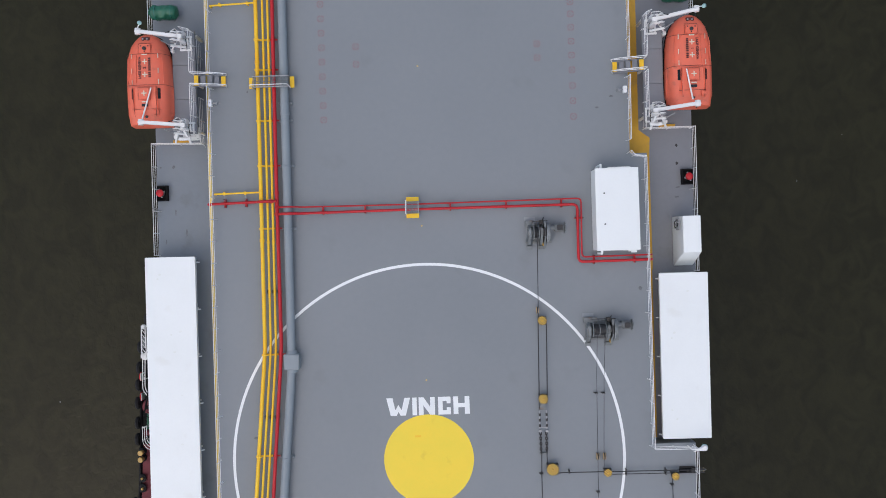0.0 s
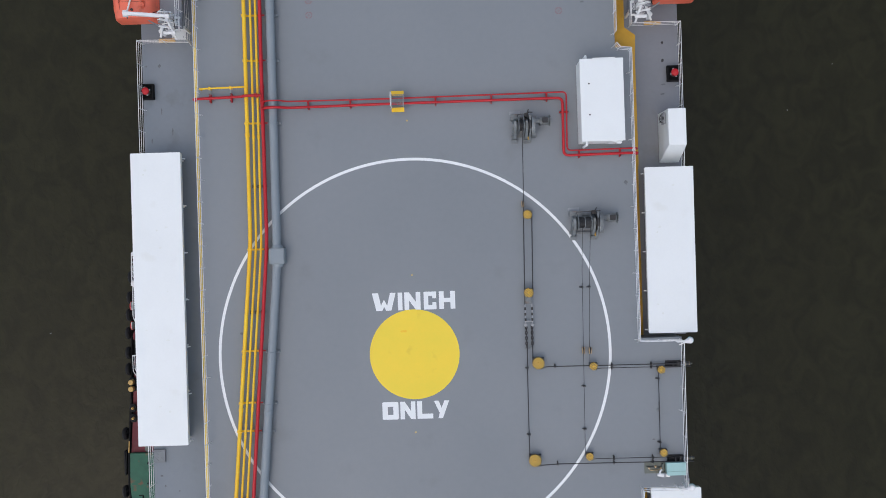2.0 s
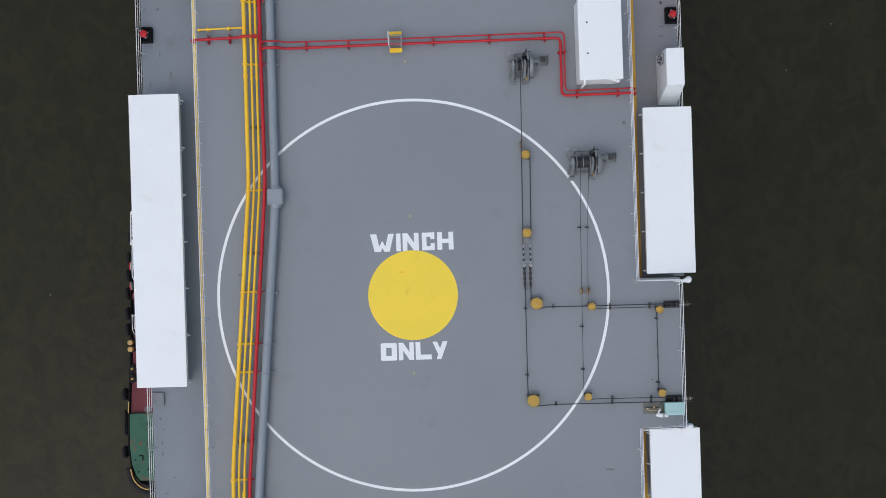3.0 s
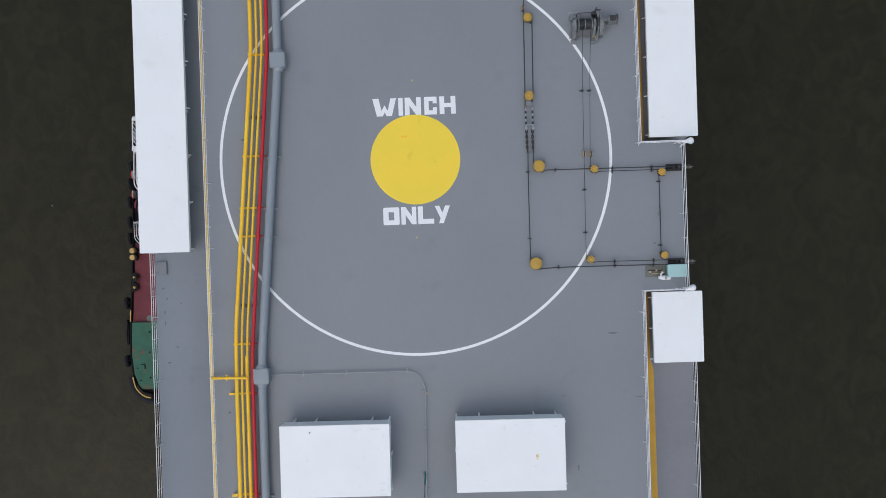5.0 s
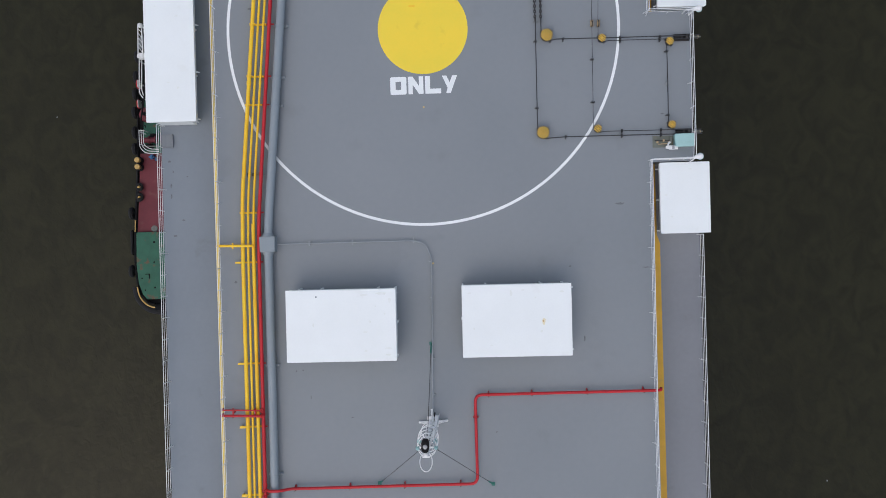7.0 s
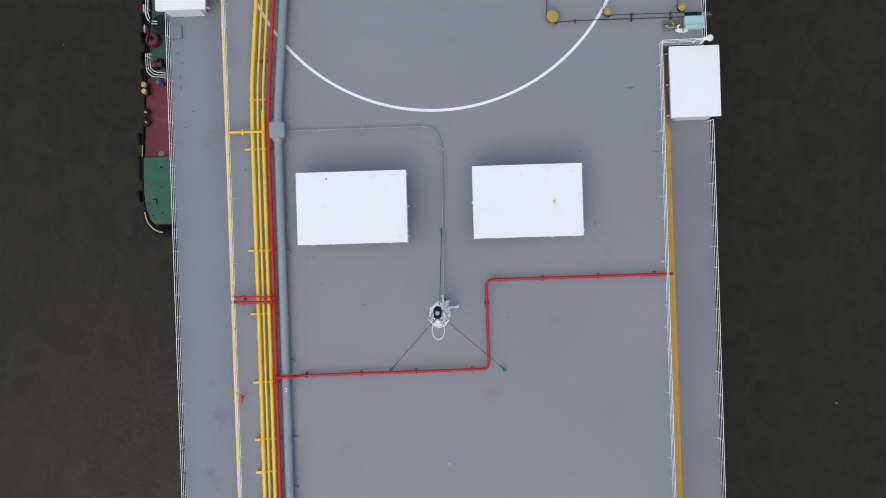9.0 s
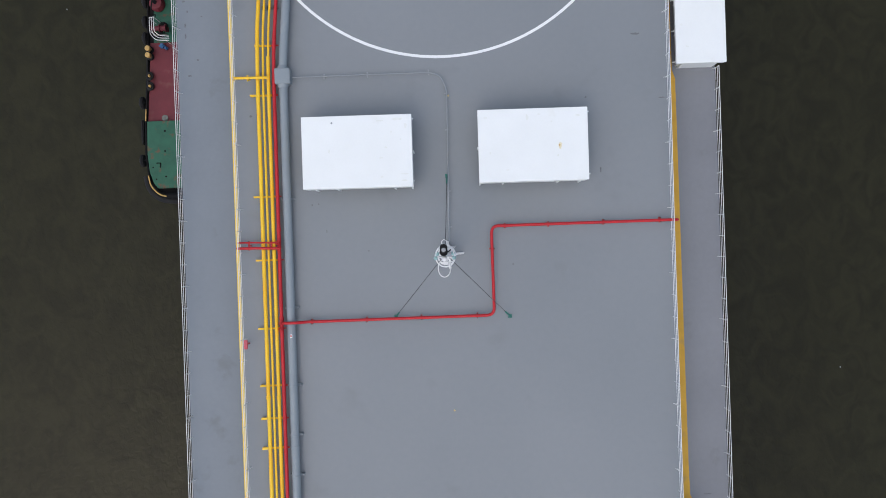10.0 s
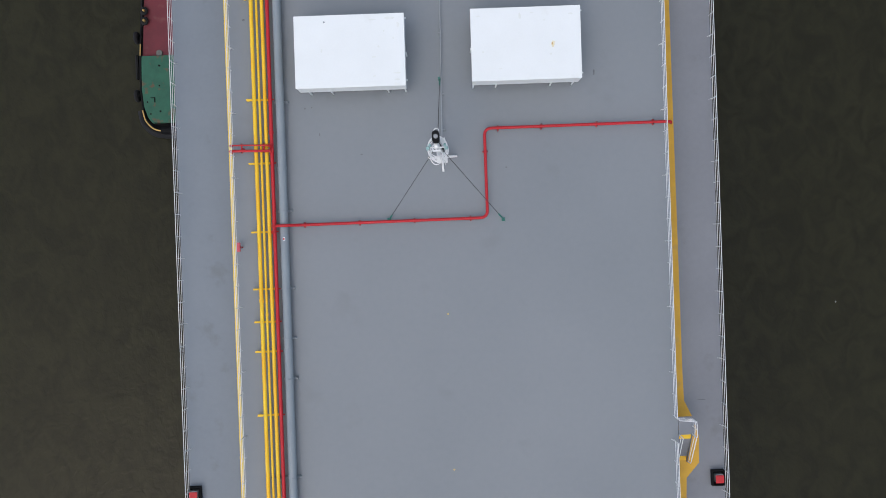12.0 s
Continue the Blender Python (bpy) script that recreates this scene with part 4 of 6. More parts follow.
# ---- lifeboats, platforms and davits ----
def text_mesh(body, size, mat):
    c = bpy.data.curves.new("lettering", "FONT")
    c.body, c.size, c.align_x, c.align_y, c.extrude, c.offset = body, size, "CENTER", "CENTER", 0.003, 0.006
    tmp = bpy.data.objects.new("lettering", c)
    me = bpy.data.meshes.new_from_object(tmp)
    bpy.data.objects.remove(tmp)
    me.materials.clear()
    me.materials.append(mat)
    return me


STATIONS = [(-2.50, 1.06, 0.88), (-2.44, 1.14, 0.94), (-2.0, 1.19, 0.98), (-1.2, 1.23, 1.0), (-0.2, 1.24, 1.0), (0.8, 1.19, 1.0), (1.4, 1.10, 0.98), (1.85, 0.96, 0.95), (2.2, 0.75, 0.90), (2.42, 0.52, 0.85), (2.54, 0.26, 0.80)]
LOWER = [(0.0, 0.0), (0.45, 0.10), (0.82, 0.45), (0.97, 0.85), (1.0, 1.08)]
UPPER = [(1.0, 1.10), (0.99, 1.34), (0.965, 1.62), (0.89, 1.85), (0.74, 2.00), (0.40, 2.075), (0.0, 2.10)]


def loft(section):
    s = Shape()
    ring = [(x, z) for x, z in section] + [(-x, z) for x, z in reversed(section) if x > 0]
    n, k = len(ring), len(STATIONS)
    v = []
    for y, w, h in STATIONS:
        v += [(x * w, y + (0.5 * (1.08 - z) if y < -2.3 and z < 1.08 else 0), z * h if z > 1.09 else z + (1 - h) * 1.2 * (1.08 - z)) for x, z in ring]
    f = [(i * n + j, i * n + (j + 1) % n, (i + 1) * n + (j + 1) % n, (i + 1) * n + j) for i in range(k - 1) for j in range(n)]
    return s.add(v, f + [list(range(n - 1, -1, -1)), list(range((k - 1) * n, k * n))])


def lifeboat(x, y, z, out, number):
    """An enclosed boat, bow towards +y; out is the side of the water."""
    ob = thing("lifeboat", (x, y, z), "orange enclosed lifeboat with number %s hanging in its davits" % number, "lifeboat", "orange lifeboats")
    part("hull", loft(LOWER), ORANGE, ob, smooth=True)
    canopy = part("canopy", loft(UPPER), ORANGE, ob, smooth=True)
    line = [(sgn * w * 1.01, yy, 1.09) for sgn, st in ((1, STATIONS[1:]), (-1, STATIONS[:0:-1])) for yy, w, h in st]
    part("rubbing_strake", Shape().tube(line, 0.045, 6, closed=True), BLACK, ob, "black rubber strake", smooth=True)
    s = Shape()
    # the raised after cabin: full beam, its quarters cut away towards the transom
    low = [(-1.04, -2.46), (1.04, -2.46), (1.14, -2.08), (1.265, -1.86), (1.27, -0.34), (-1.27, -0.34), (-1.265, -1.86), (-1.14, -2.08)]
    high = [(-0.56, -2.18), (0.56, -2.18), (0.60, -2.02), (0.62, -1.66), (0.58, -0.42), (-0.58, -0.42), (-0.62, -1.66), (-0.60, -2.02)]
    k = len(low)
    s.add([(a, b, 1.06) for a, b in low] + [(a * 0.985, b, 1.50) for a, b in low] + [(a, b, 2.20 if b > -1 else 2.13 if b > -1.8 else 1.98) for a, b in high],
          [list(range(k - 1, -1, -1)), list(range(2 * k, 3 * k))] + [(r * k + i, r * k + (i + 1) % k, (r + 1) * k + (i + 1) % k, (r + 1) * k + i) for r in (0, 1) for i in range(k)])
    tower = part("cockpit", s, ORANGE, ob, bevel=0.05, smooth=True)
    part("hatch", Shape().box(-0.30, 0.28, -1.12, -0.52, 2.20, 2.29), ORANGE, tower, bevel=0.03)
    part("hatch", Shape().prism(round_rect(-0.32, 0.32, 1.42, 1.92, 0.12), 1.90, 2.08), ORANGE, canopy, bevel=0.02)
    part("release_hook", Shape().lathe([(0.10, 2.05), (0.10, 2.14), (0.04, 2.16)], 0.0, 1.66, 12), DARKSTEEL, canopy, "dark steel lifting hook", smooth=True)
    part("release_hook", Shape().lathe([(0.07, 2.02), (0.07, 2.10), (0.03, 2.12)], 0.02, -2.05, 12), DARKSTEEL, tower, "dark steel lifting hook", smooth=True)
    part("bow_fitting", Shape().box(-0.22, 0.22, 2.12, 2.34, 1.50, 1.90), BLACKTEXT, canopy, "dark bow fitting", bevel=0.02)
    for dx in (-0.13, 0.10):
        part("bow_cleat", Shape().lathe([(0.05, 1.90), (0.05, 1.95), (0.02, 1.96)], dx, 2.23, 8), STEEL, canopy)
    part("window", Shape().prism(round_rect(-0.17, 0.17, -1.52, -1.38, 0.03), 2.18, 2.235), GLASS, tower, "dark cockpit window")
    for sgn in (-1, 1):
        s = Shape()
        xa, xb = sgn * 0.63, sgn * 0.84
        s.add([(xa, -1.10, 2.06), (xb, -1.06, 1.84), (xb, -0.52, 1.84), (xa, -0.52, 2.06), (xa + sgn * 0.05, -1.10, 2.14), (xb + sgn * 0.05, -1.06, 1.92), (xb + sgn * 0.05, -0.52, 1.92), (xa + sgn * 0.05, -0.52, 2.14)],
              [(0, 1, 2, 3), (4, 5, 6, 7), (0, 1, 5, 4), (1, 2, 6, 5), (2, 3, 7, 6), (3, 0, 4, 7)])
        part("window", s, GLASS, tower, "dark side window")
        for yy in (1.25, 0.45, -0.15):
            part("tape_strip", Shape().add([(sgn * 0.70, yy - 0.13, 2.075), (sgn * 0.735, yy - 0.13, 2.05), (sgn * 0.735, yy + 0.13, 2.06), (sgn * 0.70, yy + 0.13, 2.075), (sgn * 0.70, yy - 0.13, 2.10), (sgn * 0.735, yy - 0.13, 2.075), (sgn * 0.735, yy + 0.13, 2.075), (sgn * 0.70, yy + 0.13, 2.10)],
                 [(3, 2, 1, 0), (4, 5, 6, 7), (0, 1, 5, 4), (1, 2, 6, 5), (2, 3, 7, 6), (3, 0, 4, 7)]), TAPE, canopy, "pale reflective tape")
    part("tape_strip", Shape().box(-0.15, 0.15, 1.30, 1.36, 2.085, 2.105), TAPE, canopy, "pale reflective tape")
    part("tape_strip", Shape().box(-0.15, 0.15, -1.30, -1.24, 2.235, 2.25), TAPE, tower, "pale reflective tape")
    for yy in (0.95, 0.25, -0.81):
        z0 = 2.10 if yy > -0.5 else 2.292
        part("tape_cross", Shape().box(-0.14, 0.14, yy - 0.026, yy + 0.026, z0 - 0.01, z0 + 0.012).box(-0.026, 0.026, yy - 0.14, yy - 0.027, z0 - 0.01, z0 + 0.012).box(-0.026, 0.026, yy + 0.027, yy + 0.14, z0 - 0.01, z0 + 0.012), TAPE, canopy if yy > -0.5 else tower, "pale reflective cross")
    # seams, grab rails and fittings on the canopy
    for yy in (1.36, -0.32):
        w = 1.24 if yy < 0 else 1.19
        part("seam", Shape().tube([(xx * w, yy, zz + 0.004) for xx, zz in [(-u, v) for u, v in UPPER] + [(u, v) for u, v in UPPER[-2::-1]]], 0.009, 5), BLACKTEXT, canopy, "dark panel seam")
    for sgn in (-1, 1):
        part("grab_rail", Shape().tube([(sgn * 0.92, 1.2, 2.0), (sgn * 0.95, 1.0, 2.05), (sgn * 0.98, 0.0, 2.03), (sgn * 0.96, -0.25, 1.98)], 0.02, 6), ORANGE, canopy, smooth=True)
        part("seam", Shape().tube([(sgn * 0.66, -0.45, 2.245), (sgn * 0.58, -2.05, 2.165)], 0.009, 5), BLACKTEXT, tower, "dark panel seam")
    part("seam", Shape().tube([(-1.2, -1.62, 1.42), (-0.6, -1.66, 2.20), (0.6, -1.66, 2.20), (1.2, -1.62, 1.42)], 0.009, 5), BLACKTEXT, tower, "dark panel seam")
    part("hatch_frame", Shape().tube([(-0.34, -1.16, 2.235), (0.32, -1.16, 2.235), (0.32, -0.48, 2.25), (-0.34, -0.48, 2.25)], 0.010, 5, closed=True), BLACKTEXT, tower, "dark hatch gasket")
    part("hatch_frame", Shape().tube([(-0.36, 1.38, 2.06), (0.36, 1.38, 2.06), (0.34, 1.96, 1.98), (-0.34, 1.96, 1.98)], 0.010, 5, closed=True), BLACKTEXT, canopy, "dark hatch gasket")
    for dx, dy in ((-0.2, 1.8), (0.2, 1.8), (0.0, 1.5)):
        part("hatch_dog", Shape().box(dx - 0.03, dx + 0.03, dy - 0.03, dy + 0.03, 2.07, 2.10), BLACKTEXT, canopy)
    part("exhaust_cover", Shape().box(0.42, 0.72, -1.95, -1.70, 1.95, 2.16), ORANGE, tower, bevel=0.03)
    part("water_spray_pipe", Shape().tube([(out * 0.45, 1.3, 2.08), (out * 0.50, -0.2, 2.10)], 0.018, 6), ORANGE, canopy)
    # the cabin stands 1.3 times as high above the gunwale as its sections
    for ob2 in (canopy, tower):
        ob2.location.z, ob2.scale.z = -0.3 * 1.09, 1.3
    # name and number run along the boat
    turn = 90 if out < 0 else -90
    name = part("lettering", text_mesh("LAKE GENEVA", 0.188, BLACKTEXT), None, canopy, "dark painted name")
    name.matrix_basis = pose(out * 0.27, 0.60, 2.12, 0, 0, turn)
    num = part("lettering", text_mesh(number, 0.22, BLACKTEXT), None, canopy, "dark painted number")
    num.matrix_basis = pose(0, 0.60, 2.12, 0, 0, turn)
    s = Shape()
    for a, b in [(0.0, 0.06), (0.09, 0.17), (0.20, 0.28)] + [(0.36 + 0.105 * i, 0.435 + 0.105 * i) for i in range(7)]:
        s.box(-0.065, 0.065, a, b, 0, 0.006)
    bars = part("mark_bars", s, BLACKTEXT, canopy, "plain dark bars of a marking")
    bars.matrix_basis = pose(-out * 0.26, 0.08, 2.115, 0, 0, 0)
    # grab line and mast
    pts = []
    for i in range(7):
        yy = 1.6 - i * 0.55
        pts += [(-out * 1.36, yy, 1.30), (-out * 1.40, yy - 0.27, 1.16)]
    part("grab_line", Shape().tube([(a * (0.90 if b > 1.3 else 1.0), b, c) for a, b, c in pts], 0.014, 5), BLACK, ob, smooth=True)
    part("antenna_mast", Shape().tube([(-0.2 if out < 0 else -0.05, -2.15, 2.45), (0.42 if out < 0 else -0.42, -0.55, 2.75)], [0.05, 0.035], 8), WHITERAIL, ob, "white slanting pole", smooth=True)
    for yy in (0.9, 0.5, -0.5, -1.6):
        part("fender_pad", Shape().tube([(-out * 1.40, yy - 0.08, 1.12), (-out * 1.40, yy + 0.08, 1.12)], 0.07, 8), BLACK, ob, smooth=True)
    return ob


def davit(x, y, out, lean, lamp):
    """A white davit arm over the boat, hinged on a cluster of ram and sheaves on the platform."""
    ob = thing("davit", (x, y, 0.35), "white painted steel lifeboat davit with ram and sheaves", "davit", "lifeboat davits")
    z = 1.62
    tip = (out * 2.25, lean, z + 0.10)
    part("arm", Shape().bar((0.0, 0, z), tip, 0.19, 0.20), WHITERAIL, ob, bevel=0.025)
    part("arm_plate", Shape().bar((out * 0.5, lean * 0.2, z + 0.13), (out * 1.9, lean * 0.78, z + 0.20), 0.14, 0.03), WHITERAIL, ob)
    part("tip_sheave", Shape().tube([(tip[0] - out * 0.12, tip[1] - 0.16, z), (tip[0] - out * 0.12, tip[1] + 0.16, z)], 0.15, 14), WHITERAIL, ob, smooth=True)
    part("pedestal", Shape().box(-0.15, 0.15, -0.15, 0.15, 0, z - 0.1), WHITERAIL, ob, bevel=0.02)
    part("hinge", Shape().tube([(0.05, -0.26, z - 0.05), (0.05, 0.26, z - 0.05)], 0.12, 14), WHITERAIL, ob, smooth=True)
    part("ram", Shape().tube([(-out * 0.1, -0.34, 0.35), (out * 0.55, -0.36, 1.05)], 0.07, 10), WHITERAIL, ob, smooth=True)
    part("ram_rod", Shape().tube([(out * 0.55, -0.36, 1.05), (out * 0.9, -0.2, 1.6)], 0.035, 8), STEEL, ob, smooth=True)
    if not lamp:
        part("brace", Shape().bar((out * 0.75, -0.75, 0.1), (out * 0.15, 0.0, 1.3), 0.10, 0.10), WHITERAIL, ob, bevel=0.01)
        part("brace", Shape().bar((-out * 0.1, -0.85, 0.05), (out * 0.05, -0.1, 1.1), 0.10, 0.10), WHITERAIL, ob, bevel=0.01)
        part("drum", Shape().tube([(out * 0.20, -0.62, 0.45), (out * 0.46, -0.60, 0.45)], 0.10, 14), WHITERAIL, ob, smooth=True)
        part("motor", Shape().tube([(-out * 0.2, -0.60, 0.5), (out * 0.18, -0.62, 0.5)], 0.10, 12), WHITERAIL, ob, smooth=True)
    part("control_box", Shape().box(-0.16, 0.12, 0.16, 0.42, 0.4, 1.0), WHITERAIL, ob, bevel=0.02)
    part("pipe_loop", Shape().tube(rounded([(-0.1, 0.3, 0.9), (-0.2, 0.45, 1.3), (out * 0.2, 0.42, 1.5), (out * 0.5, 0.25, 1.45)], 0.1, 4), 0.025, 6), WHITERAIL, ob, smooth=True)
    # low base frame and the stay to the boat deck
    for dy in (-0.42, 0.30):
        part("base_beam", Shape().box(-0.34, 0.34, dy - 0.05, dy + 0.05, 0, 0.12), WHITERAIL, ob, bevel=0.01)
    for dx in (-0.30, 0.26):
        part("base_beam", Shape().box(dx - 0.04, dx + 0.04, -0.37, 0.25, 0, 0.10), WHITERAIL, ob, bevel=0.01)
    part("stay", Shape().bar((out * 0.10, -0.10, 1.35), (out * 0.72, -0.46, 0.30), 0.085, 0.08), WHITERAIL, ob, bevel=0.015)
    part("stay_foot", Shape().box(out * 0.72 - 0.08, out * 0.72 + 0.08, -0.56, -0.38, -0.6, 0.32), WHITERAIL, ob, bevel=0.02)
    part("arm_heel", Shape().bar((-out * 0.24, -lean * 0.1, z), (0.0, 0, z), 0.24, 0.24), WHITERAIL, ob, bevel=0.03)
    for k, (dx, dy) in enumerate(((0.10, -0.16), (0.24, 0.18), (-0.14, 0.12))):
        part("guide_sheave", Shape().tube([(out * dx, dy - 0.03, z + 0.10), (out * dx, dy + 0.03, z + 0.10)], 0.10, 12), STEEL if k else WINCHGREY, ob, smooth=True)
    part("hydraulic_hose", Shape().tube(rounded([(-out * 0.2, -0.5, 0.6), (-out * 0.32, -0.1, 1.2), (out * 0.1, 0.28, 1.75), (out * 0.6, 0.16, 1.8)], 0.15, 4), 0.022, 6), BLACK, ob, smooth=True)
    part("dark_coupling", Shape().box(out * 0.02 - 0.09, out * 0.02 + 0.09, 0.22, 0.34, 1.0, 1.25), DARKSTEEL, ob, bevel=0.02)
    part("limit_switch", Shape().box(-out * 0.30 - 0.06, -out * 0.30 + 0.06, -0.1, 0.04, 1.2, 1.5), STEEL, ob)
    part("sheave_wheel", Shape().tube([(out * 0.32, -0.28, 1.35), (out * 0.32, -0.22, 1.35)], 0.17, 14), STEEL, ob, smooth=True)
    for dy in (-0.2, 0.2):
        part("cheek", Shape().bar((-out * 0.15, dy, z - 0.25), (out * 0.3, dy, z + 0.22), 0.05, 0.3), WHITERAIL, ob, bevel=0.01)
    part("fall_wire", Shape().tube([(tip[0] - out * 0.12, tip[1], z - 0.1), (tip[0] - out * 0.12, tip[1] * 0.6 - 0.1, 1.3)], 0.02, 6), ROPE, ob)
    if lamp:
        part("lamp_post", Shape().tube([(tip[0] - out * 0.1, tip[1] + 0.1, z + 0.1), (tip[0] + (0.45 if out < 0 else 0.10), tip[1] + (0.28 if out < 0 else -0.02), z + 0.6)], 0.03, 6), WHITERAIL, ob, smooth=True)
        part("lamp", Shape().lathe([(0.05, z + 0.55), (0.11, z + 0.6), (0.11, z + 0.70), (0.04, z + 0.76)], tip[0] + (0.45 if out < 0 else 0.10), tip[1] + (0.28 if out < 0 else -0.02), 14), TEAL, ob, "pale green lamp globe", smooth=True)
    return ob


def boat_platform(x0, x1, y0, y1, inner):
    """A grey embarkation platform on posts, with its own rails on the inner side."""
    cx, cy = (x0 + x1) / 2, (y0 + y1) / 2
    ob = thing("lifeboat_platform", (cx, cy, LOW), "grey steel embarkation platform beside the lifeboat", "platform", "lifeboat platforms")
    hx, hy, h = (x1 - x0) / 2, (y1 - y0) / 2, 0.35 - LOW
    for a, b in ((-hy, -hy / 3), (-hy / 3 + 0.015, hy / 3 - 0.015), (hy / 3, hy)):
        part("deck_plate", Shape().box(-hx, hx, a, b, h - 0.08, h), SIDEDECK, ob, bevel=0.008)
    for sx in (-hx + 0.1, hx - 0.1):
        for sy in (-hy + 0.2, 0, hy - 0.2):
            part("post", Shape().box(sx - 0.06, sx + 0.06, sy - 0.06, sy + 0.06, 0, h - 0.08), WHITERAIL, ob)
    part("edge_beam", Shape().box(-hx - 0.03, -hx - 0.002, -hy, hy, h - 0.2, h - 0.02).box(hx + 0.002, hx + 0.03, -hy, hy, h - 0.2, h - 0.02), SIDEDECK, ob)
    return ob


def stile(x, y, inward, width=0.62):
    """A short flight from the platform down to the main deck, with two handrails; inward is the downhill way."""
    ob = thing("boarding_steps", (x, y, 0.0), "short grey steps with yellow end treads and rails", "steps", "boarding steps")
    run, z0, z1 = 1.62, 0.62, 0.12
    for i in range(5):
        f = i / 4
        c = inward * (0.12 + (run - 0.24) * f)
        zz = z0 + (z1 - z0) * f
        end = i in (0, 4)
        part("tread", Shape().box(c - (0.12 if end else 0.135), c + (0.12 if end else 0.135), -width / 2 + 0.03, width / 2 - 0.03, zz - 0.05, zz), YELLOW if end else SIDEDECK, ob, "yellow painted tread" if end else "", bevel=0.008)
    for sgn in (-1, 1):
        part("stringer", Shape().bar((0, sgn * width / 2, z0 - 0.06), (inward * run, sgn * width / 2, z1 - 0.06), 0.04, 0.16), SIDEDECK, ob)
        s = Shape().tube(rounded([(0, sgn * width / 2, z0), (0, sgn * width / 2, z0 + 0.95), (inward * run * 0.85, sgn * width / 2, z1 + 0.95), (inward * (run + 0.2), sgn * width / 2, z1 + 0.55), (inward * run, sgn * width / 2, 0.0)], 0.12, 4), 0.026, 6)
        s.tube([(0, sgn * width / 2, z0 + 0.5), (inward * run, sgn * width / 2, z1 + 0.5)], 0.02, 6)
        part("handrail", s, WHITERAIL, ob, "white handrail", smooth=True)
    part("foot", Shape().box(*sorted((inward * (run - 0.2), inward * run)), -width / 2, width / 2, 0, 0.05), SIDEDECK, ob)
    return ob


boat_platform(-15.20, -14.00, 6.62, 12.35, 1)
boat_platform(10.78, 11.80, 6.62, 12.40, -1)
stile(-13.99, 9.52, 1)
stile(10.74, 9.58, -1)
lifeboat(-16.44, 9.56, -1.05, -1, "2")
lifeboat(13.20, 9.62, -1.05, 1, "1")
davit(-14.42, 11.68, -1, 0.32, True)
davit(-14.40, 6.92, -1, 0.21, False)
davit(11.20, 11.72, 1, 0.46, True)
davit(11.13, 6.89, 1, 0.27, False)
for pts in ([(-14.55, 12.33), (-14.03, 12.2), (-14.03, 9.90)], [(-14.03, 9.16), (-14.03, 6.72), (-14.7, 6.66)]):
    railing(pts, 0.35, 1, "white railing along the lifeboat platform", 0.8, 1)
for pts in ([(11.1, 12.38), (10.80, 12.28), (10.80, 9.98)], [(10.80, 9.18), (10.80, 6.70), (11.3, 6.64)]):
    railing(pts, 0.35, -1, "white railing along the lifeboat platform", 0.8, 1)


railing([(-14.08, 8.8), (-14.05, 6.26)], LOW, 1, "white railing below the lifeboat platform", 1.1, 1)
railing([(-14.10, 12.3), (-14.10, 10.0)], LOW, 1, "white railing below the lifeboat platform", 1.1, 1)
railing([(11.05, 7.2), (11.03, 6.28)], LOW, -1, "white railing below the lifeboat platform", 0.8, 1)


def raft(x, y):
    ob = thing("liferaft_canister", (x, y, LOW), "green covered liferaft canister lying in its cradle", "liferaft", "green liferaft canisters")
    sh = Shape().tube([(-0.80 + 0.08 * i, 0, 0.55) for i in range(21)], [0.40 * min(1, (0.55 + 2.2 * min(i, 20 - i) / 10)) for i in range(21)], 24)
    sh.v = [(a + 0.05 * noise.noise((a * 4, b * 5, c * 5 + x)), b * 1.0 + 0.07 * noise.noise((a * 5 + 9, b * 5, c * 4)), c + 0.07 * noise.noise((a * 5, b * 4 + 5, c * 5))) for a, b, c in sh.v]
    part("canister", sh, GREENRAFT, ob, smooth=True)
    for dx in (-0.45, 0.45):
        part("strap", Shape().tube([(dx - 0.03, 0, 0.55), (dx + 0.03, 0, 0.55)], 0.43, 18), TEALDARK, ob, smooth=True)
        part("cradle", Shape().box(dx - 0.05, dx + 0.05, -0.35, 0.35, 0, 0.32), STEEL, ob)
    return ob


raft(-16.05, 13.76)
raft(12.95, 13.80)
ob = thing("white_drum", (-16.4, 15.35, LOW), "white round drum lid beside the canister", "drum")
part("body", Shape().lathe([(0.36, 0), (0.38, 0.05), (0.38, 0.8), (0.34, 0.86), (0.05, 0.9)], n=20), WHITERAIL, ob, smooth=True)


# chock and white foundation below the after davit
for x in (-15.43, 12.40):
    ob = thing("wooden_chock", (x, 6.44, LOW), "ochre painted chock on the side deck below the davit", "chock", "ochre chocks")
    part("block", Shape().box(-0.47, 0.47, -0.10, 0.10, 0, 0.12), WALKWAY, ob, bevel=0.02)
ob = thing("davit_foundation", (-14.72, 6.86, LOW), "low white painted steel foundation under the davit", "foundation")
part("plinth", Shape().box(-0.40, 0.36, -0.36, 0.38, 0, 0.10), WHITE, ob, bevel=0.02)
for dx, dy in ((-0.3, -0.26), (0.26, -0.26), (-0.3, 0.28), (0.26, 0.28)):
    part("bolt", Shape().lathe([(0.03, 0.10), (0.03, 0.14), (0.01, 0.15)], dx, dy, 8), STEEL, ob)


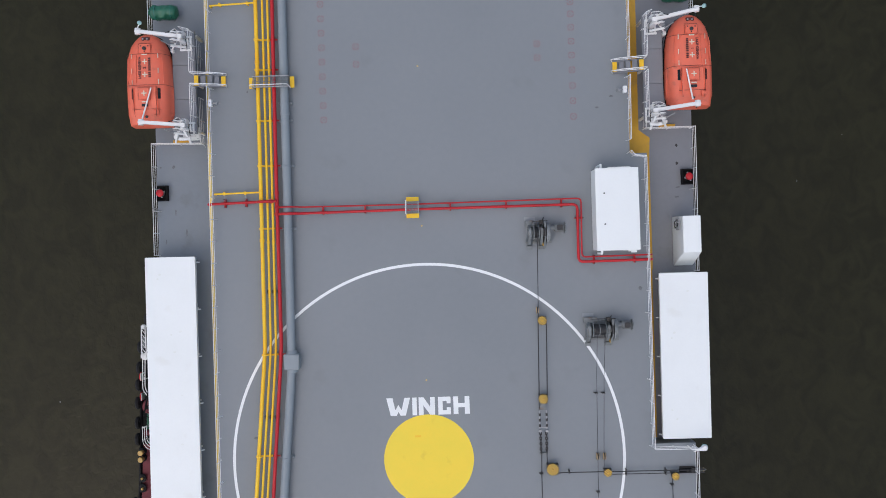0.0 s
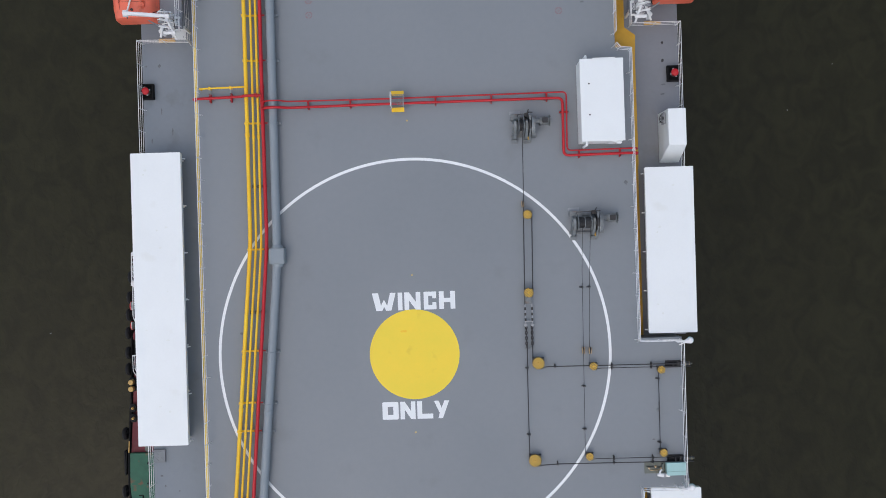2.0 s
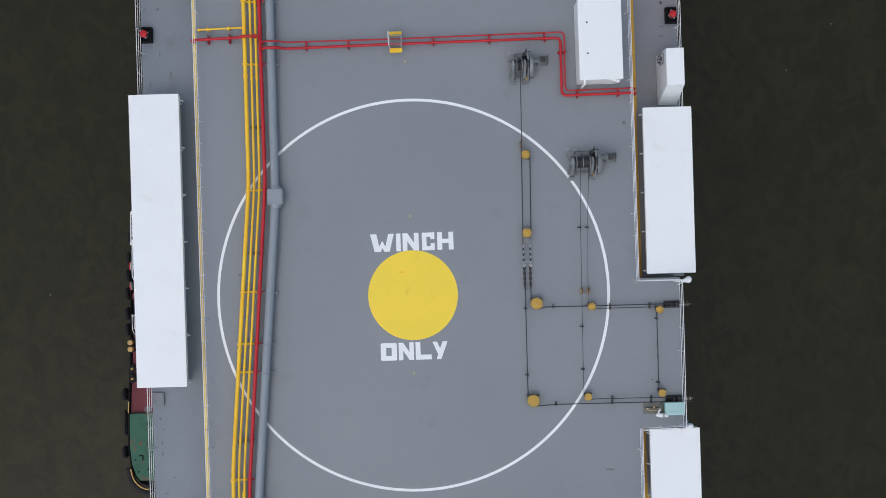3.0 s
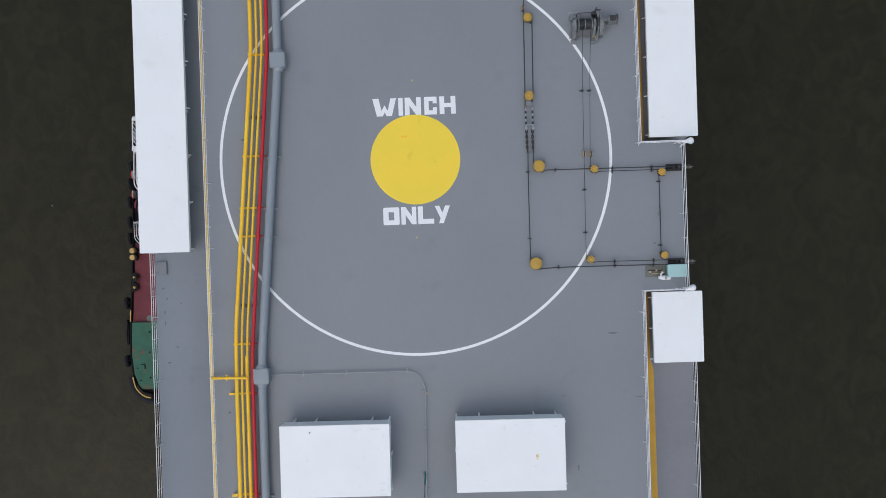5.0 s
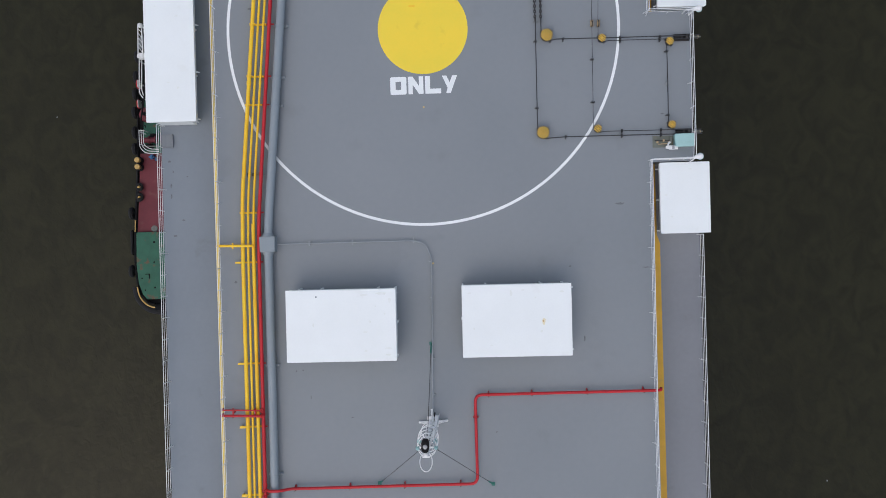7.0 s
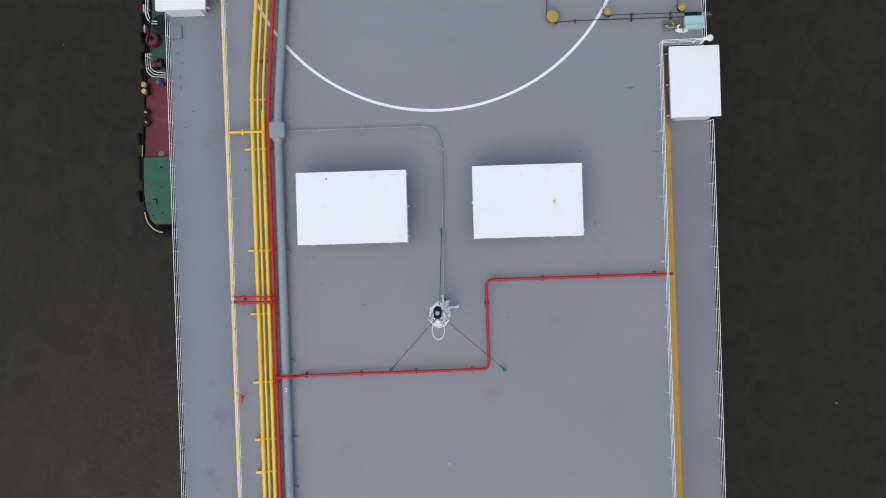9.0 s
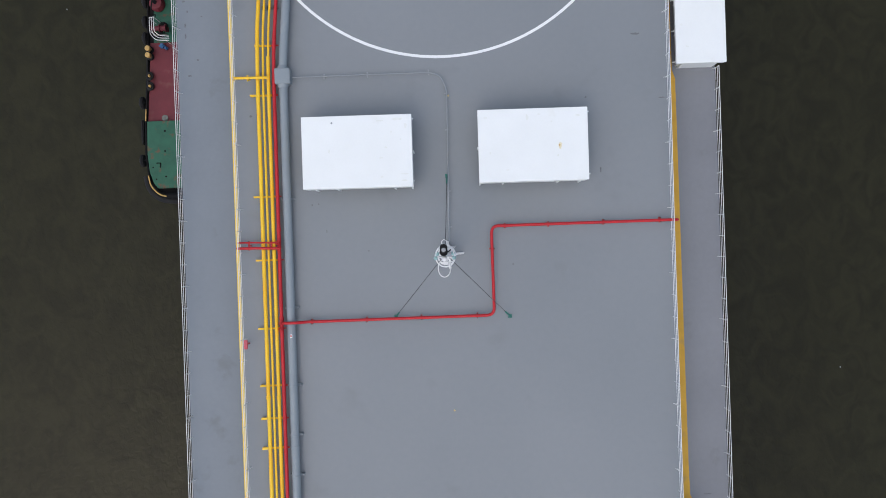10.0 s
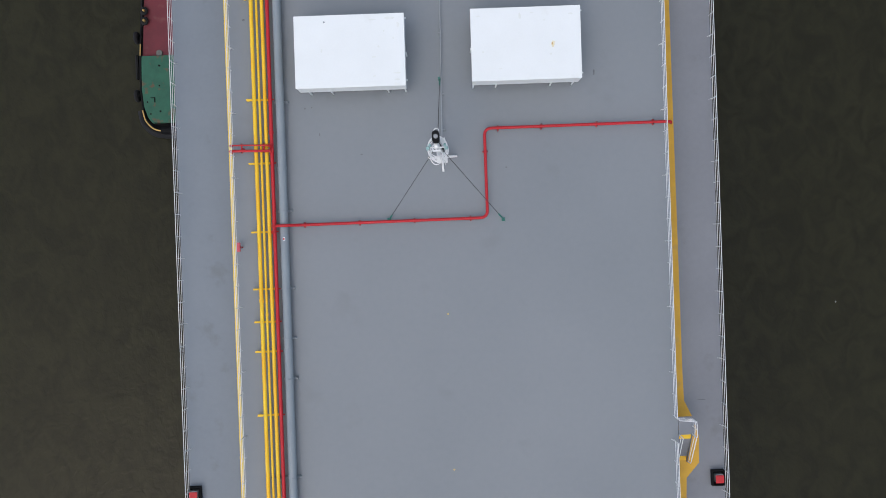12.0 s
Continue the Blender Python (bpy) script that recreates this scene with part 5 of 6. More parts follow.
# ---- winches ----
def winch(x, y, drums):
    """A deck winch: two frames, a dark rope drum, gearbox and electric motor along x."""
    ob = thing("mooring_winch", (x, y, 0), "grey deck winch with %s rope drum and motor" % ("a double" if drums == 2 else "a narrow"), "winch", "deck winches")
    pitch = 0.36 if drums == 2 else 0.28
    w = pitch * drums
    for ya in (-0.62, 0.42):
        part("bed", Shape().box(-0.42, w + 0.75, ya, ya + 0.12, 0, 0.12), WINCHGREY, ob, bevel=0.01)
    for c in (-0.20, w + 0.16):
        s = Shape()
        s.add([(c - 0.09, -0.85, 0), (c + 0.09, -0.85, 0), (c + 0.09, 0.55, 0), (c - 0.09, 0.55, 0), (c - 0.07, -0.25, 0.92), (c + 0.07, -0.25, 0.92), (c + 0.07, 0.22, 0.92), (c - 0.07, 0.22, 0.92)],
              [(3, 2, 1, 0), (4, 5, 6, 7), (0, 1, 5, 4), (1, 2, 6, 5), (2, 3, 7, 6), (3, 0, 4, 7)])
        part("side_frame", s, WINCHGREY, ob, bevel=0.02)
        part("bearing", Shape().tube([(c - 0.14, 0, 0.66), (c + 0.14, 0, 0.66)], 0.17, 14), WINCHGREY, ob, smooth=True)
        part("foot", Shape().box(c - 0.17, c + 0.17, -0.95, -0.72, 0, 0.10), WINCHGREY, ob, bevel=0.01)
    for i in range(drums):
        a = 0.02 + pitch * i
        part("rope_drum", Shape().tube([(a, 0, 0.66), (a + pitch - 0.04, 0, 0.66)], 0.27, 18), DARKSTEEL, ob, "dark drum wound with greased wire", smooth=True)
        for k in range(5):
            t = a + 0.04 + k * 0.058
            part("rope_turn", Shape().tube([(t, 0.285 * math.cos(radians(q)), 0.66 + 0.285 * math.sin(radians(q))) for q in range(0, 360, 24)], 0.026, 5, closed=True), ROPE, ob, smooth=True)
    for a in [pitch * i for i in range(drums + 1)]:
        part("drum_flange", Shape().tube([(a - 0.02, 0, 0.66), (a + 0.02, 0, 0.66)], 0.40 if a in (0, w) else 0.33, 22), WINCHGREY, ob, smooth=True)
    g = w + 0.42
    part("clutch_frame", Shape().add([(w + 0.28, -0.95, 0), (w + 0.40, -0.95, 0), (w + 0.40, 0.62, 0), (w + 0.28, 0.62, 0), (w + 0.29, -0.3, 1.05), (w + 0.39, -0.3, 1.05), (w + 0.39, 0.5, 1.05), (w + 0.29, 0.5, 1.05)],
         [(3, 2, 1, 0), (4, 5, 6, 7), (0, 1, 5, 4), (1, 2, 6, 5), (2, 3, 7, 6), (3, 0, 4, 7)]), WINCHGREY, ob, bevel=0.02)
    part("clutch_lever", Shape().tube([(w + 0.2, 0.55, 0.6), (w + 0.24, 0.78, 1.1)], 0.03, 8), DARKSTEEL, ob, smooth=True)
    part("grease_box", Shape().box(w + 0.05, w + 0.25, 0.45, 0.66, 0.3, 0.85), DARKSTEEL, ob, bevel=0.02)
    part("yellow_guard", Shape().tube([(w + 0.22, -0.55, 0.3), (w + 0.30, -0.75, 0.25)], 0.05, 8), WALKWAY, ob, "worn yellow guard", smooth=True)
    part("gear_case", Shape().tube([(g, 0.0, 0.62), (g + 0.18, 0.0, 0.62)], 0.50, 22), WINCHGREY, ob, smooth=True)
    part("gear_box", Shape().box(g + 0.0, g + 0.26, -0.62, 0.50, 0.05, 0.72), WINCHGREY, ob, bevel=0.03)
    part("brake_band", Shape().tube([(g - 0.14, 0, 0.66), (g - 0.04, 0, 0.66)], 0.46, 22), DARKSTEEL, ob, smooth=True)
    part("brake_lever", Shape().tube([(g - 0.1, 0.25, 0.8), (g - 0.1, 0.60, 1.15)], 0.03, 8), WINCHGREY, ob, smooth=True)
    part("hand_wheel", Shape().tube([(g - 0.1 + 0.13 * math.cos(radians(q)), 0.62, 1.15 + 0.13 * math.sin(radians(q))) for q in range(0, 360, 30)], 0.018, 6, closed=True), DARKSTEEL, ob, smooth=True)
    m = g + 0.22
    part("intermediate_shaft", Shape().tube([(g + 0.2, 0.22, 0.62), (m + 0.02, 0.22, 0.62)], 0.20, 14), WINCHGREY, ob, smooth=True)
    part("shaft_coupling", Shape().tube([(m, 0.22, 0.62), (m + 0.24, 0.22, 0.62)], 0.14, 14), WINCHGREY, ob, smooth=True)
    part("motor", Shape().tube([(m + 0.24, 0.22, 0.62), (m + 0.30, 0.22, 0.62), (m + 0.72, 0.22, 0.62), (m + 0.78, 0.22, 0.62)], [0.17, 0.22, 0.22, 0.16], 18), WINCHGREY, ob, smooth=True)
    for k in range(9):
        q = radians(k * 22.5 - 0)
        part("cooling_fin", Shape().bar((m + 0.32, 0.22 + 0.23 * math.cos(q), 0.62 + 0.23 * math.sin(q)), (m + 0.70, 0.22 + 0.23 * math.cos(q), 0.62 + 0.23 * math.sin(q)), 0.012, 0.03), WINCHGREY, ob)
    part("motor_flange", Shape().tube([(m + 0.78, 0.22, 0.62), (m + 0.81, 0.22, 0.62)], 0.31, 20), WINCHGREY, ob, smooth=True)
    part("fan_cowl", Shape().tube([(m + 0.81, 0.22, 0.62), (m + 0.88, 0.22, 0.62)], 0.12, 14), WINCHGREY, ob, smooth=True)
    for q in range(0, 360, 45):
        part("flange_bolt", Shape().box(m + 0.77, m + 0.83, 0.20 + 0.26 * math.cos(radians(q)), 0.24 + 0.26 * math.cos(radians(q)), 0.60 + 0.26 * math.sin(radians(q)), 0.64 + 0.26 * math.sin(radians(q))), DARKSTEEL, ob)
    # half ring in a paler steel than the gear case paint
    part("gear_rim", Shape().tube([(g + 0.03, 0.54 * math.cos(radians(q)) - 0.02, 0.62 + 0.46 * math.sin(radians(q))) for q in range(0, 181, 15)], 0.03, 6), STEEL, ob, "pale half rim of the gear case", smooth=True)
    for dy in (-0.78, -0.40, 0.36):
        part("stiffener", Shape().box(-0.34, -0.08, dy - 0.025, dy + 0.025, 0, 0.30), WINCHGREY, ob)
        part("stiffener", Shape().box(w + 0.05, w + 0.27, dy - 0.025, dy + 0.025, 0, 0.30), WINCHGREY, ob)
    part("oil_pipe", Shape().tube(rounded([(-0.05, 0.48, 0.3), (-0.05, 0.58, 0.75), (w + 0.1, 0.60, 0.8), (w + 0.18, 0.45, 1.0)], 0.1, 4), 0.018, 6), DARKSTEEL, ob, smooth=True)
    part("base_sheet", Shape().box(-0.45, 0.16, 0.66, 0.86, 0, 0.02), STEELPIPE, ob)
    part("terminal_box", Shape().box(m + 0.36, m + 0.66, 0.08, 0.36, 0.84, 0.96), DARKSTEEL, ob, "dark terminal box lid", bevel=0.015)
    part("motor_foot", Shape().box(m + 0.28, m + 0.74, 0.05, 0.40, 0, 0.42), WINCHGREY, ob)
    # added disc in plain deck paint below the drum, where only soft shade falls
    part("deck_disc", Shape().prism([(w * 0.5 + 0.75 * math.cos(i * 0.52), -0.35 + 0.62 * math.sin(i * 0.52)) for i in range(12)], 0.0, 0.002), DECK, ob)
    part("rear_tray", Shape().box(-0.42, w * 0.4, 0.32, 0.66, 0.10, 0.40), WINCHGREY, ob, bevel=0.02)
    return ob


winch(4.42, 0.58, 1)
winch(7.50, -4.86, 2)


# ---- sheaves with striped covers ----
def sheave(x, y, r):
    ob = thing("deck_sheave", (x, y, 0), "deck sheave under a black and yellow striped cover", "sheave", "striped deck sheaves")
    part("pedestal", Shape().lathe([(r * 0.8, 0), (r * 0.8, 0.04), (r * 0.45, 0.08), (r * 0.45, 0.20)], n=16), DARKSTEEL, ob, smooth=True)
    part("wheel", Shape().lathe([(r * 0.9, 0.20), (r * 0.98, 0.22), (r * 0.78, 0.29), (r * 0.98, 0.36), (r * 0.9, 0.38)], n=24), DARKSTEEL, ob, smooth=True)
    part("cover", Shape().lathe([(r, 0.38), (r, 0.46), (r * 0.96, 0.475), (0.02, 0.48)], n=28), HAZARD, ob, "black and yellow striped cover", smooth=True)
    part("grease_nipple", Shape().lathe([(r * 0.16, 0.48), (r * 0.16, 0.52), (0.02, 0.53)], n=10), YELLOW, ob, "yellow painted hub cap")
    part("keeper", Shape().box(r * 0.5, r * 0.8, -r * 1.02, -r * 0.72, 0.0, 0.42), DARKSTEEL, ob)
    part("keeper", Shape().box(r * 0.7, r * 1.02, r * 0.55, r * 0.8, 0.0, 0.42), DARKSTEEL, ob)
    part("keeper", Shape().box(-r * 0.95, -r * 0.65, r * 0.6, r * 0.85, 0.0, 0.42), DARKSTEEL, ob)
    return ob


for x, y, r in ((4.77, -4.30, 0.25), (4.70, -8.62, 0.26), (5.10, -12.52, 0.33), (4.75, -17.88, 0.34), (8.13, -12.79, 0.215), (7.76, -17.76, 0.21), (11.84, -13.09, 0.21), (11.83, -17.67, 0.21)):
    sheave(x, y, r)
for x, y in ((4.54, -3.72), (7.63, -11.92), (8.00, -11.93)):
    ob = thing("snatch_block", (x, y, 0), "small upright pulley with worn yellow cheeks", "pulley", "upright pulleys")
    part("base", Shape().box(-0.06, 0.06, -0.16, 0.16, 0, 0.04), DARKSTEEL, ob)
    for dx in (-0.07, 0.07):
        part("cheek", Shape().tube([(dx * 0.7 - 0.01, 0, 0.22), (dx * 0.7 + 0.01, 0, 0.22)], 0.19, 16), RUST, ob, "worn yellow cheek plate", smooth=True)
    part("wheel", Shape().tube([(-0.03, 0, 0.22), (0.03, 0, 0.22)], 0.16, 16), DARKSTEEL, ob, smooth=True)


# wires between winches, sheaves and the ship's side
def wire(pts, r, label="dark greased steel wire stretched over the deck"):
    x, y, z = pts[0]
    ob = thing("deck_wire", (x, y, 0), label, "wire", "greased deck wires")
    part("strand", Shape().tube([(a - x, b - y, c) for a, b, c in pts], r, 6), ROPE, ob, smooth=True)
    return ob


wire([(4.60, 0.45, 0.9), (4.58, -3.55, 0.35), (4.56, -4.2, 0.30), (4.48, -8.6, 0.30), (4.46, -9.3, 0.28)], 0.022)
wire([(5.01, -4.35, 0.30), (4.93, -8.55, 0.30)], 0.030)
wire([(4.55, -4.35, 0.33), (4.48, -8.6, 0.33)], 0.030)
wire([(4.54, -11.5, 0.24), (4.50, -12.8, 0.30), (4.47, -16.5, 0.30), (4.47, -17.85, 0.30)], 0.026)
wire([(4.82, -11.5, 0.24), (4.82, -12.5, 0.30)], 0.024)
wire([(5.14, -12.83, 0.30), (5.6, -12.74, 0.30), (9.18, -12.77, 0.30), (12.9, -12.79, 0.30), (13.5, -12.79, 0.30)], 0.028)
wire([(4.80, -18.20, 0.30), (6.0, -18.14, 0.30), (9.12, -18.16, 0.30), (13.5, -18.20, 0.30)], 0.028)
wire([(7.70, -5.1, 0.9), (7.67, -7.5, 0.40), (7.62, -11.8, 0.30), (7.55, -16.9, 0.28), (7.55, -17.72, 0.28)], 0.013)
wire([(8.14, -5.1, 0.9), (8.08, -7.5, 0.40), (7.96, -11.8, 0.30), (7.95, -12.75, 0.28)], 0.013)
wire([(8.15, -12.99, 0.28), (8.5, -12.92, 0.28), (11.8, -12.94, 0.28), (13.5, -12.96, 0.28)], 0.020)
wire([(7.80, -17.96, 0.28), (8.2, -17.91, 0.28), (11.8, -17.94, 0.28), (13.5, -17.96, 0.28)], 0.020)
wire([(11.70, -13.15, 0.28), (11.70, -15.3, 0.28), (11.67, -17.65, 0.28)], 0.024)


def wire_guide(x, y, along):
    ob = thing("wire_guide", (x, y, 0), "small dark roller guide for the wire", "wire guide", "wire guides")
    dx, dy = (0.03, 0.11) if along == "x" else (0.11, 0.03)
    part("base", Shape().box(-dx, dx, -dy, dy, 0, 0.05), DARKSTEEL, ob)
    if along == "x":
        part("roller", Shape().tube([(0, -0.065, 0.16), (0, 0.065, 0.16)], 0.035, 8), DARKSTEEL, ob, smooth=True)
        for sgn in (-1, 1):
            part("ear", Shape().box(-0.03, 0.03, sgn * 0.065 - 0.012, sgn * 0.065 + 0.012, 0.05, 0.32), DARKSTEEL, ob)
    else:
        part("roller", Shape().tube([(-0.065, 0, 0.16), (0.065, 0, 0.16)], 0.035, 8), DARKSTEEL, ob, smooth=True)
        for sgn in (-1, 1):
            part("ear", Shape().box(sgn * 0.065 - 0.012, sgn * 0.065 + 0.012, -0.03, 0.03, 0.05, 0.32), DARKSTEEL, ob)


for x, y in ((6.03, -12.74), (9.18, -12.77), (9.17, -12.92), (11.36, -12.79), (11.35, -12.94), (6.01, -18.14), (9.13, -17.91), (9.12, -18.16), (11.28, -17.94), (11.27, -18.19)):
    wire_guide(x, y, "x")
for x, y in ((4.50, -12.80), (4.47, -16.49), (7.64, -8.41), (8.05, -8.42), (7.60, -13.90), (7.57, -16.27), (11.70, -13.60), (11.68, -17.12)):
    wire_guide(x, y, "y")


# tensioner with chains
ob = thing("wire_tensioner", (4.67, -9.78, 0), "grey steel tensioner frame with two dark chains", "tensioner")
s = Shape()
for dx in (-0.19, 0.19):
    s.bar((dx, 0.55, 0.28), (dx, -0.55, 0.28), 0.06, 0.06)
part("frame", s, STEEL, ob, bevel=0.01)
part("yoke", Shape().prism([(-0.09, 0.92), (0.09, 0.92), (0.22, 0.55), (-0.22, 0.55)], 0.22, 0.36), WINCHGREY, ob, bevel=0.015)
part("spreader", Shape().bar((-0.24, -0.42, 0.30), (0.24, -0.42, 0.30), 0.06, 0.07), STEEL, ob, bevel=0.01)
for dx in (-0.19, 0.19):
    part("shackle", Shape().lathe([(0.08, 0.20), (0.10, 0.28), (0.08, 0.36), (0.03, 0.37)], dx, -0.62, 14), STEEL, ob, smooth=True)
    for k in range(3):
        part("sleeve", Shape().tube([(dx, 0.35 - 0.3 * k, 0.28), (dx, 0.2 - 0.3 * k, 0.28)], 0.055, 10), DARKSTEEL, ob, smooth=True)
for dx in (-0.16, 0.16):
    for k in range(8):
        yy = -0.78 - 0.145 * k
        pts = [(0.045 * math.cos(radians(q)), 0.10 * math.sin(radians(q))) for q in range(0, 360, 40)]
        flat = k % 2 == 0
        part("chain_link", Shape().tube([(dx + (a if flat else 0), yy + b, 0.16 + (0 if flat else a)) for a, b in pts], 0.034, 5, closed=True), DARKSTEEL, ob, smooth=True)
part("anchor_plate", Shape().box(-0.24, 0.24, -1.98, -1.88, 0, 0.08), WINCHGREY, ob, bevel=0.01)

# turnbuckle between the two outer sheaves
ob = thing("turnbuckle", (11.70, -15.35, 0), "dark steel turnbuckle in the short wire", "turnbuckle")
part("body", Shape().box(-0.035, 0.035, -0.22, 0.22, 0.18, 0.28), WINCHGREY, ob, bevel=0.015)
for sgn in (-1, 1):
    part("screw", Shape().tube([(0, sgn * 0.22, 0.24), (0, sgn * 0.5, 0.24)], 0.03, 8), DARKSTEEL, ob)
part("stand", Shape().box(-0.06, 0.06, -0.06, 0.06, 0, 0.18), STEEL, ob)


# roller fairleads at the ship's side
def fairlead(x, y):
    ob = thing("roller_fairlead", (x, y, 0), "dark roller fairlead at the deck edge with arms outboard", "fairlead", "roller fairleads")
    part("base", Shape().box(-0.75, 0.1, -0.20, 0.20, 0, 0.03), DARKSTEEL, ob)
    for dy in (-0.13, 0.13):
        part("beam", Shape().bar((-0.82, dy * 0.5, 0.20), (0.12, dy, 0.20), 0.05, 0.14), BLACK, ob, "black cheek plate", bevel=0.01)
        part("arm", Shape().bar((0.10, dy, 0.20), (0.60, dy * 0.7, 0.16), 0.035, 0.10), DARKSTEEL, ob, bevel=0.01)
    part("sheave_pin", Shape().tube([(-0.35, -0.10, 0.24), (-0.35, 0.10, 0.24)], 0.05, 10), DARKSTEEL, ob, smooth=True)
    part("roller", Shape().tube([(-0.05, -0.14, 0.20), (-0.05, 0.14, 0.20)], 0.11, 12), DARKSTEEL, ob, smooth=True)
    part("spool", Shape().tube([(0.14, 0, 0.12), (0.20, 0, 0.12), (0.46, 0, 0.12), (0.72, 0, 0.10)], [0.05, 0.10, 0.11, 0.03], 14), OLIVE, ob, "worn olive spool over the side", smooth=True)
    for k in range(4):
        part("spool_wrap", Shape().tube([(0.22 + 0.11 * k, 0.118 * math.cos(radians(q)), 0.12 + 0.118 * math.sin(radians(q))) for q in range(0, 360, 30)], 0.014, 5, closed=True), RUST if k % 2 else DARKSTEEL, ob, smooth=True)
    return ob


fairlead(12.90, -12.84)
fairlead(12.86, -18.07)


# floodlights on brackets at the ship's side
def floodlight(x, y):
    ob = thing("floodlight", (x, y, 0), "white floodlight on a bracket over the ship's side", "floodlight", "ship's side floodlights")
    part("bracket", Shape().bar((-0.42, -0.02, 0.9), (0.25, 0.02, 0.95), 0.06, 0.06).bar((-0.22, -0.22, 0.5), (0.10, 0.0, 0.92), 0.05, 0.05), WHITERAIL, ob)
    part("stand", Shape().tube([(-0.42, 0, 0), (-0.42, 0, 0.95)], 0.035, 8), WHITERAIL, ob, smooth=True)
    part("housing", Shape().lathe([(0.10, 0.74), (0.16, 0.78), (0.175, 0.88), (0.13, 0.98), (0.04, 1.01)], 0.28, 0.05, 18), WHITERAIL, ob, smooth=True)
    part("glass", Shape().lathe([(0.185, 0.74), (0.19, 0.79), (0.17, 0.80)], 0.30, 0.05, 18), TEAL, ob, "pale green glass", smooth=True)
    part("tail", Shape().tube([(-0.12, -0.02, 0.93), (0.15, 0.03, 0.93)], [0.06, 0.14], 10), WHITERAIL, ob, smooth=True)
    return ob


floodlight(13.08, -11.52)
floodlight(12.92, -19.55)

# pale green locker and its plate near the ship's side
ob = thing("deck_plate", (11.42, -18.56, 0), "olive painted steel plate fixed on the deck", "plate")
part("plate", Shape().box(-0.60, 0.60, -0.32, 0.32, 0, 0.03), OLIVE, ob, bevel=0.005)
for dx in (-0.35, 0.0, 0.3):
    part("clamp", Shape().lathe([(0.07, 0.03), (0.06, 0.12), (0.03, 0.14)], dx, -0.02 + 0.08 * (dx == 0.0), 10), RUST, ob)
part("hold_bar", Shape().bar((-0.5, 0.06, 0.10), (0.45, 0.02, 0.10), 0.045, 0.05), DARKSTEEL, ob)
part("hold_bar", Shape().bar((-0.3, -0.14, 0.08), (0.5, -0.10, 0.08), 0.035, 0.05), RUST, ob)
part("bracket", Shape().box(0.34, 0.44, -0.22, 0.22, 0.03, 0.22), OLIVE, ob, bevel=0.01)
ob = thing("deck_locker", (12.48, -18.55, 0), "pale teal steel locker by the railing", "locker")
part("body", Shape().box(-0.52, 0.52, -0.33, 0.33, 0.0, 0.52), TEAL, ob, bevel=0.02)
part("lid", Shape().box(-0.54, 0.54, -0.12, 0.35, 0.52, 0.56), TEAL, ob, bevel=0.015)
part("shelf", Shape().box(-0.50, 0.50, -0.35, -0.14, 0.52, 0.54), TEAL, ob)
ob = thing("pilot_ladder_winch", (11.82, -18.92, 0), "small white air motor beside the teal locker", "motor")
part("motor", Shape().tube([(-0.15, 0, 0.3), (0.3, 0, 0.3)], 0.12, 14), WHITERAIL, ob, smooth=True)
part("head", Shape().tube([(-0.34, 0.02, 0.3), (-0.15, 0, 0.3)], [0.08, 0.10], 12), WHITERAIL, ob, smooth=True)
part("elbow", Shape().tube(rounded([(-0.22, 0.0, 0.34), (-0.22, 0.22, 0.36), (-0.10, 0.30, 0.30)], 0.08, 4), 0.05, 8), WHITERAIL, ob, smooth=True)
part("valve_block", Shape().box(-0.02, 0.10, -0.09, 0.09, 0.36, 0.46), STEEL, ob, bevel=0.01)
part("foot", Shape().box(-0.1, 0.25, -0.08, 0.08, 0, 0.2), WHITERAIL, ob)


# loudspeakers by the boarding steps
for x, y, sgn in ((-13.08, 8.22, 1), (9.62, 8.22, -1)):
    ob = thing("loudspeaker_post", (x, y, 0), "white box on a post with a small horn", "loudspeaker", "deck loudspeakers")
    part("post", Shape().tube([(0, 0, 0), (0, 0, 0.95)], 0.03, 8), STEEL, ob, smooth=True)
    part("box", Shape().box(-0.10, 0.10, -0.18, 0.18, 0.6, 0.95), WHITERAIL, ob, bevel=0.02)
    part("horn", Shape().tube([(sgn * 0.1, 0, 0.8), (sgn * 0.28, 0, 0.8), (sgn * 0.42, -0.02, 0.8)], [0.03, 0.05, 0.12], 10), STEEL, ob, smooth=True)
    part("brace", Shape().bar((0, 0, 0.1), (sgn * 0.35, 0.12, 0.0), 0.03, 0.03), STEEL, ob)

# red hose boxes at the inner railing
FADEDRED = material("faded_red_paint", (0.56, 0.055, 0.085), (0.60, 0.16, 0.18), 0.8, 0.6, 0, 3, 14)
for x, y in ((-13.18, -38.25), (-13.22, 14.25)):
    ob = thing("hose_box", (x, y, 0), "red fire hose box at the railing", "hose box", "red hose boxes")
    part("box", Shape().box(-0.085, 0.085, -0.25, 0.25, 0.76, 0.95), FADEDRED, ob, bevel=0.02)
    part("leg", Shape().box(-0.03, 0.03, -0.03, 0.03, 0, 0.76), RED, ob)
    part("lid_handle", Shape().box(-0.02, 0.02, -0.06, 0.06, 0.95, 0.97), FADEDRED, ob)
ob = thing("red_tag", (-10.71, -37.89, 0), "small red and white tag on the grey pipe", "tag")
part("tag", Shape().box(-0.06, 0.06, -0.09, 0.09, 0.62, 0.645), MARKING, ob)
part("red_mark", Shape().box(-0.05, 0.03, -0.05, 0.05, 0.645, 0.65), RED, ob)
part("clip", Shape().tube([(0, 0, 0.0), (0, 0, 0.62)], 0.02, 6), STEEL, ob)

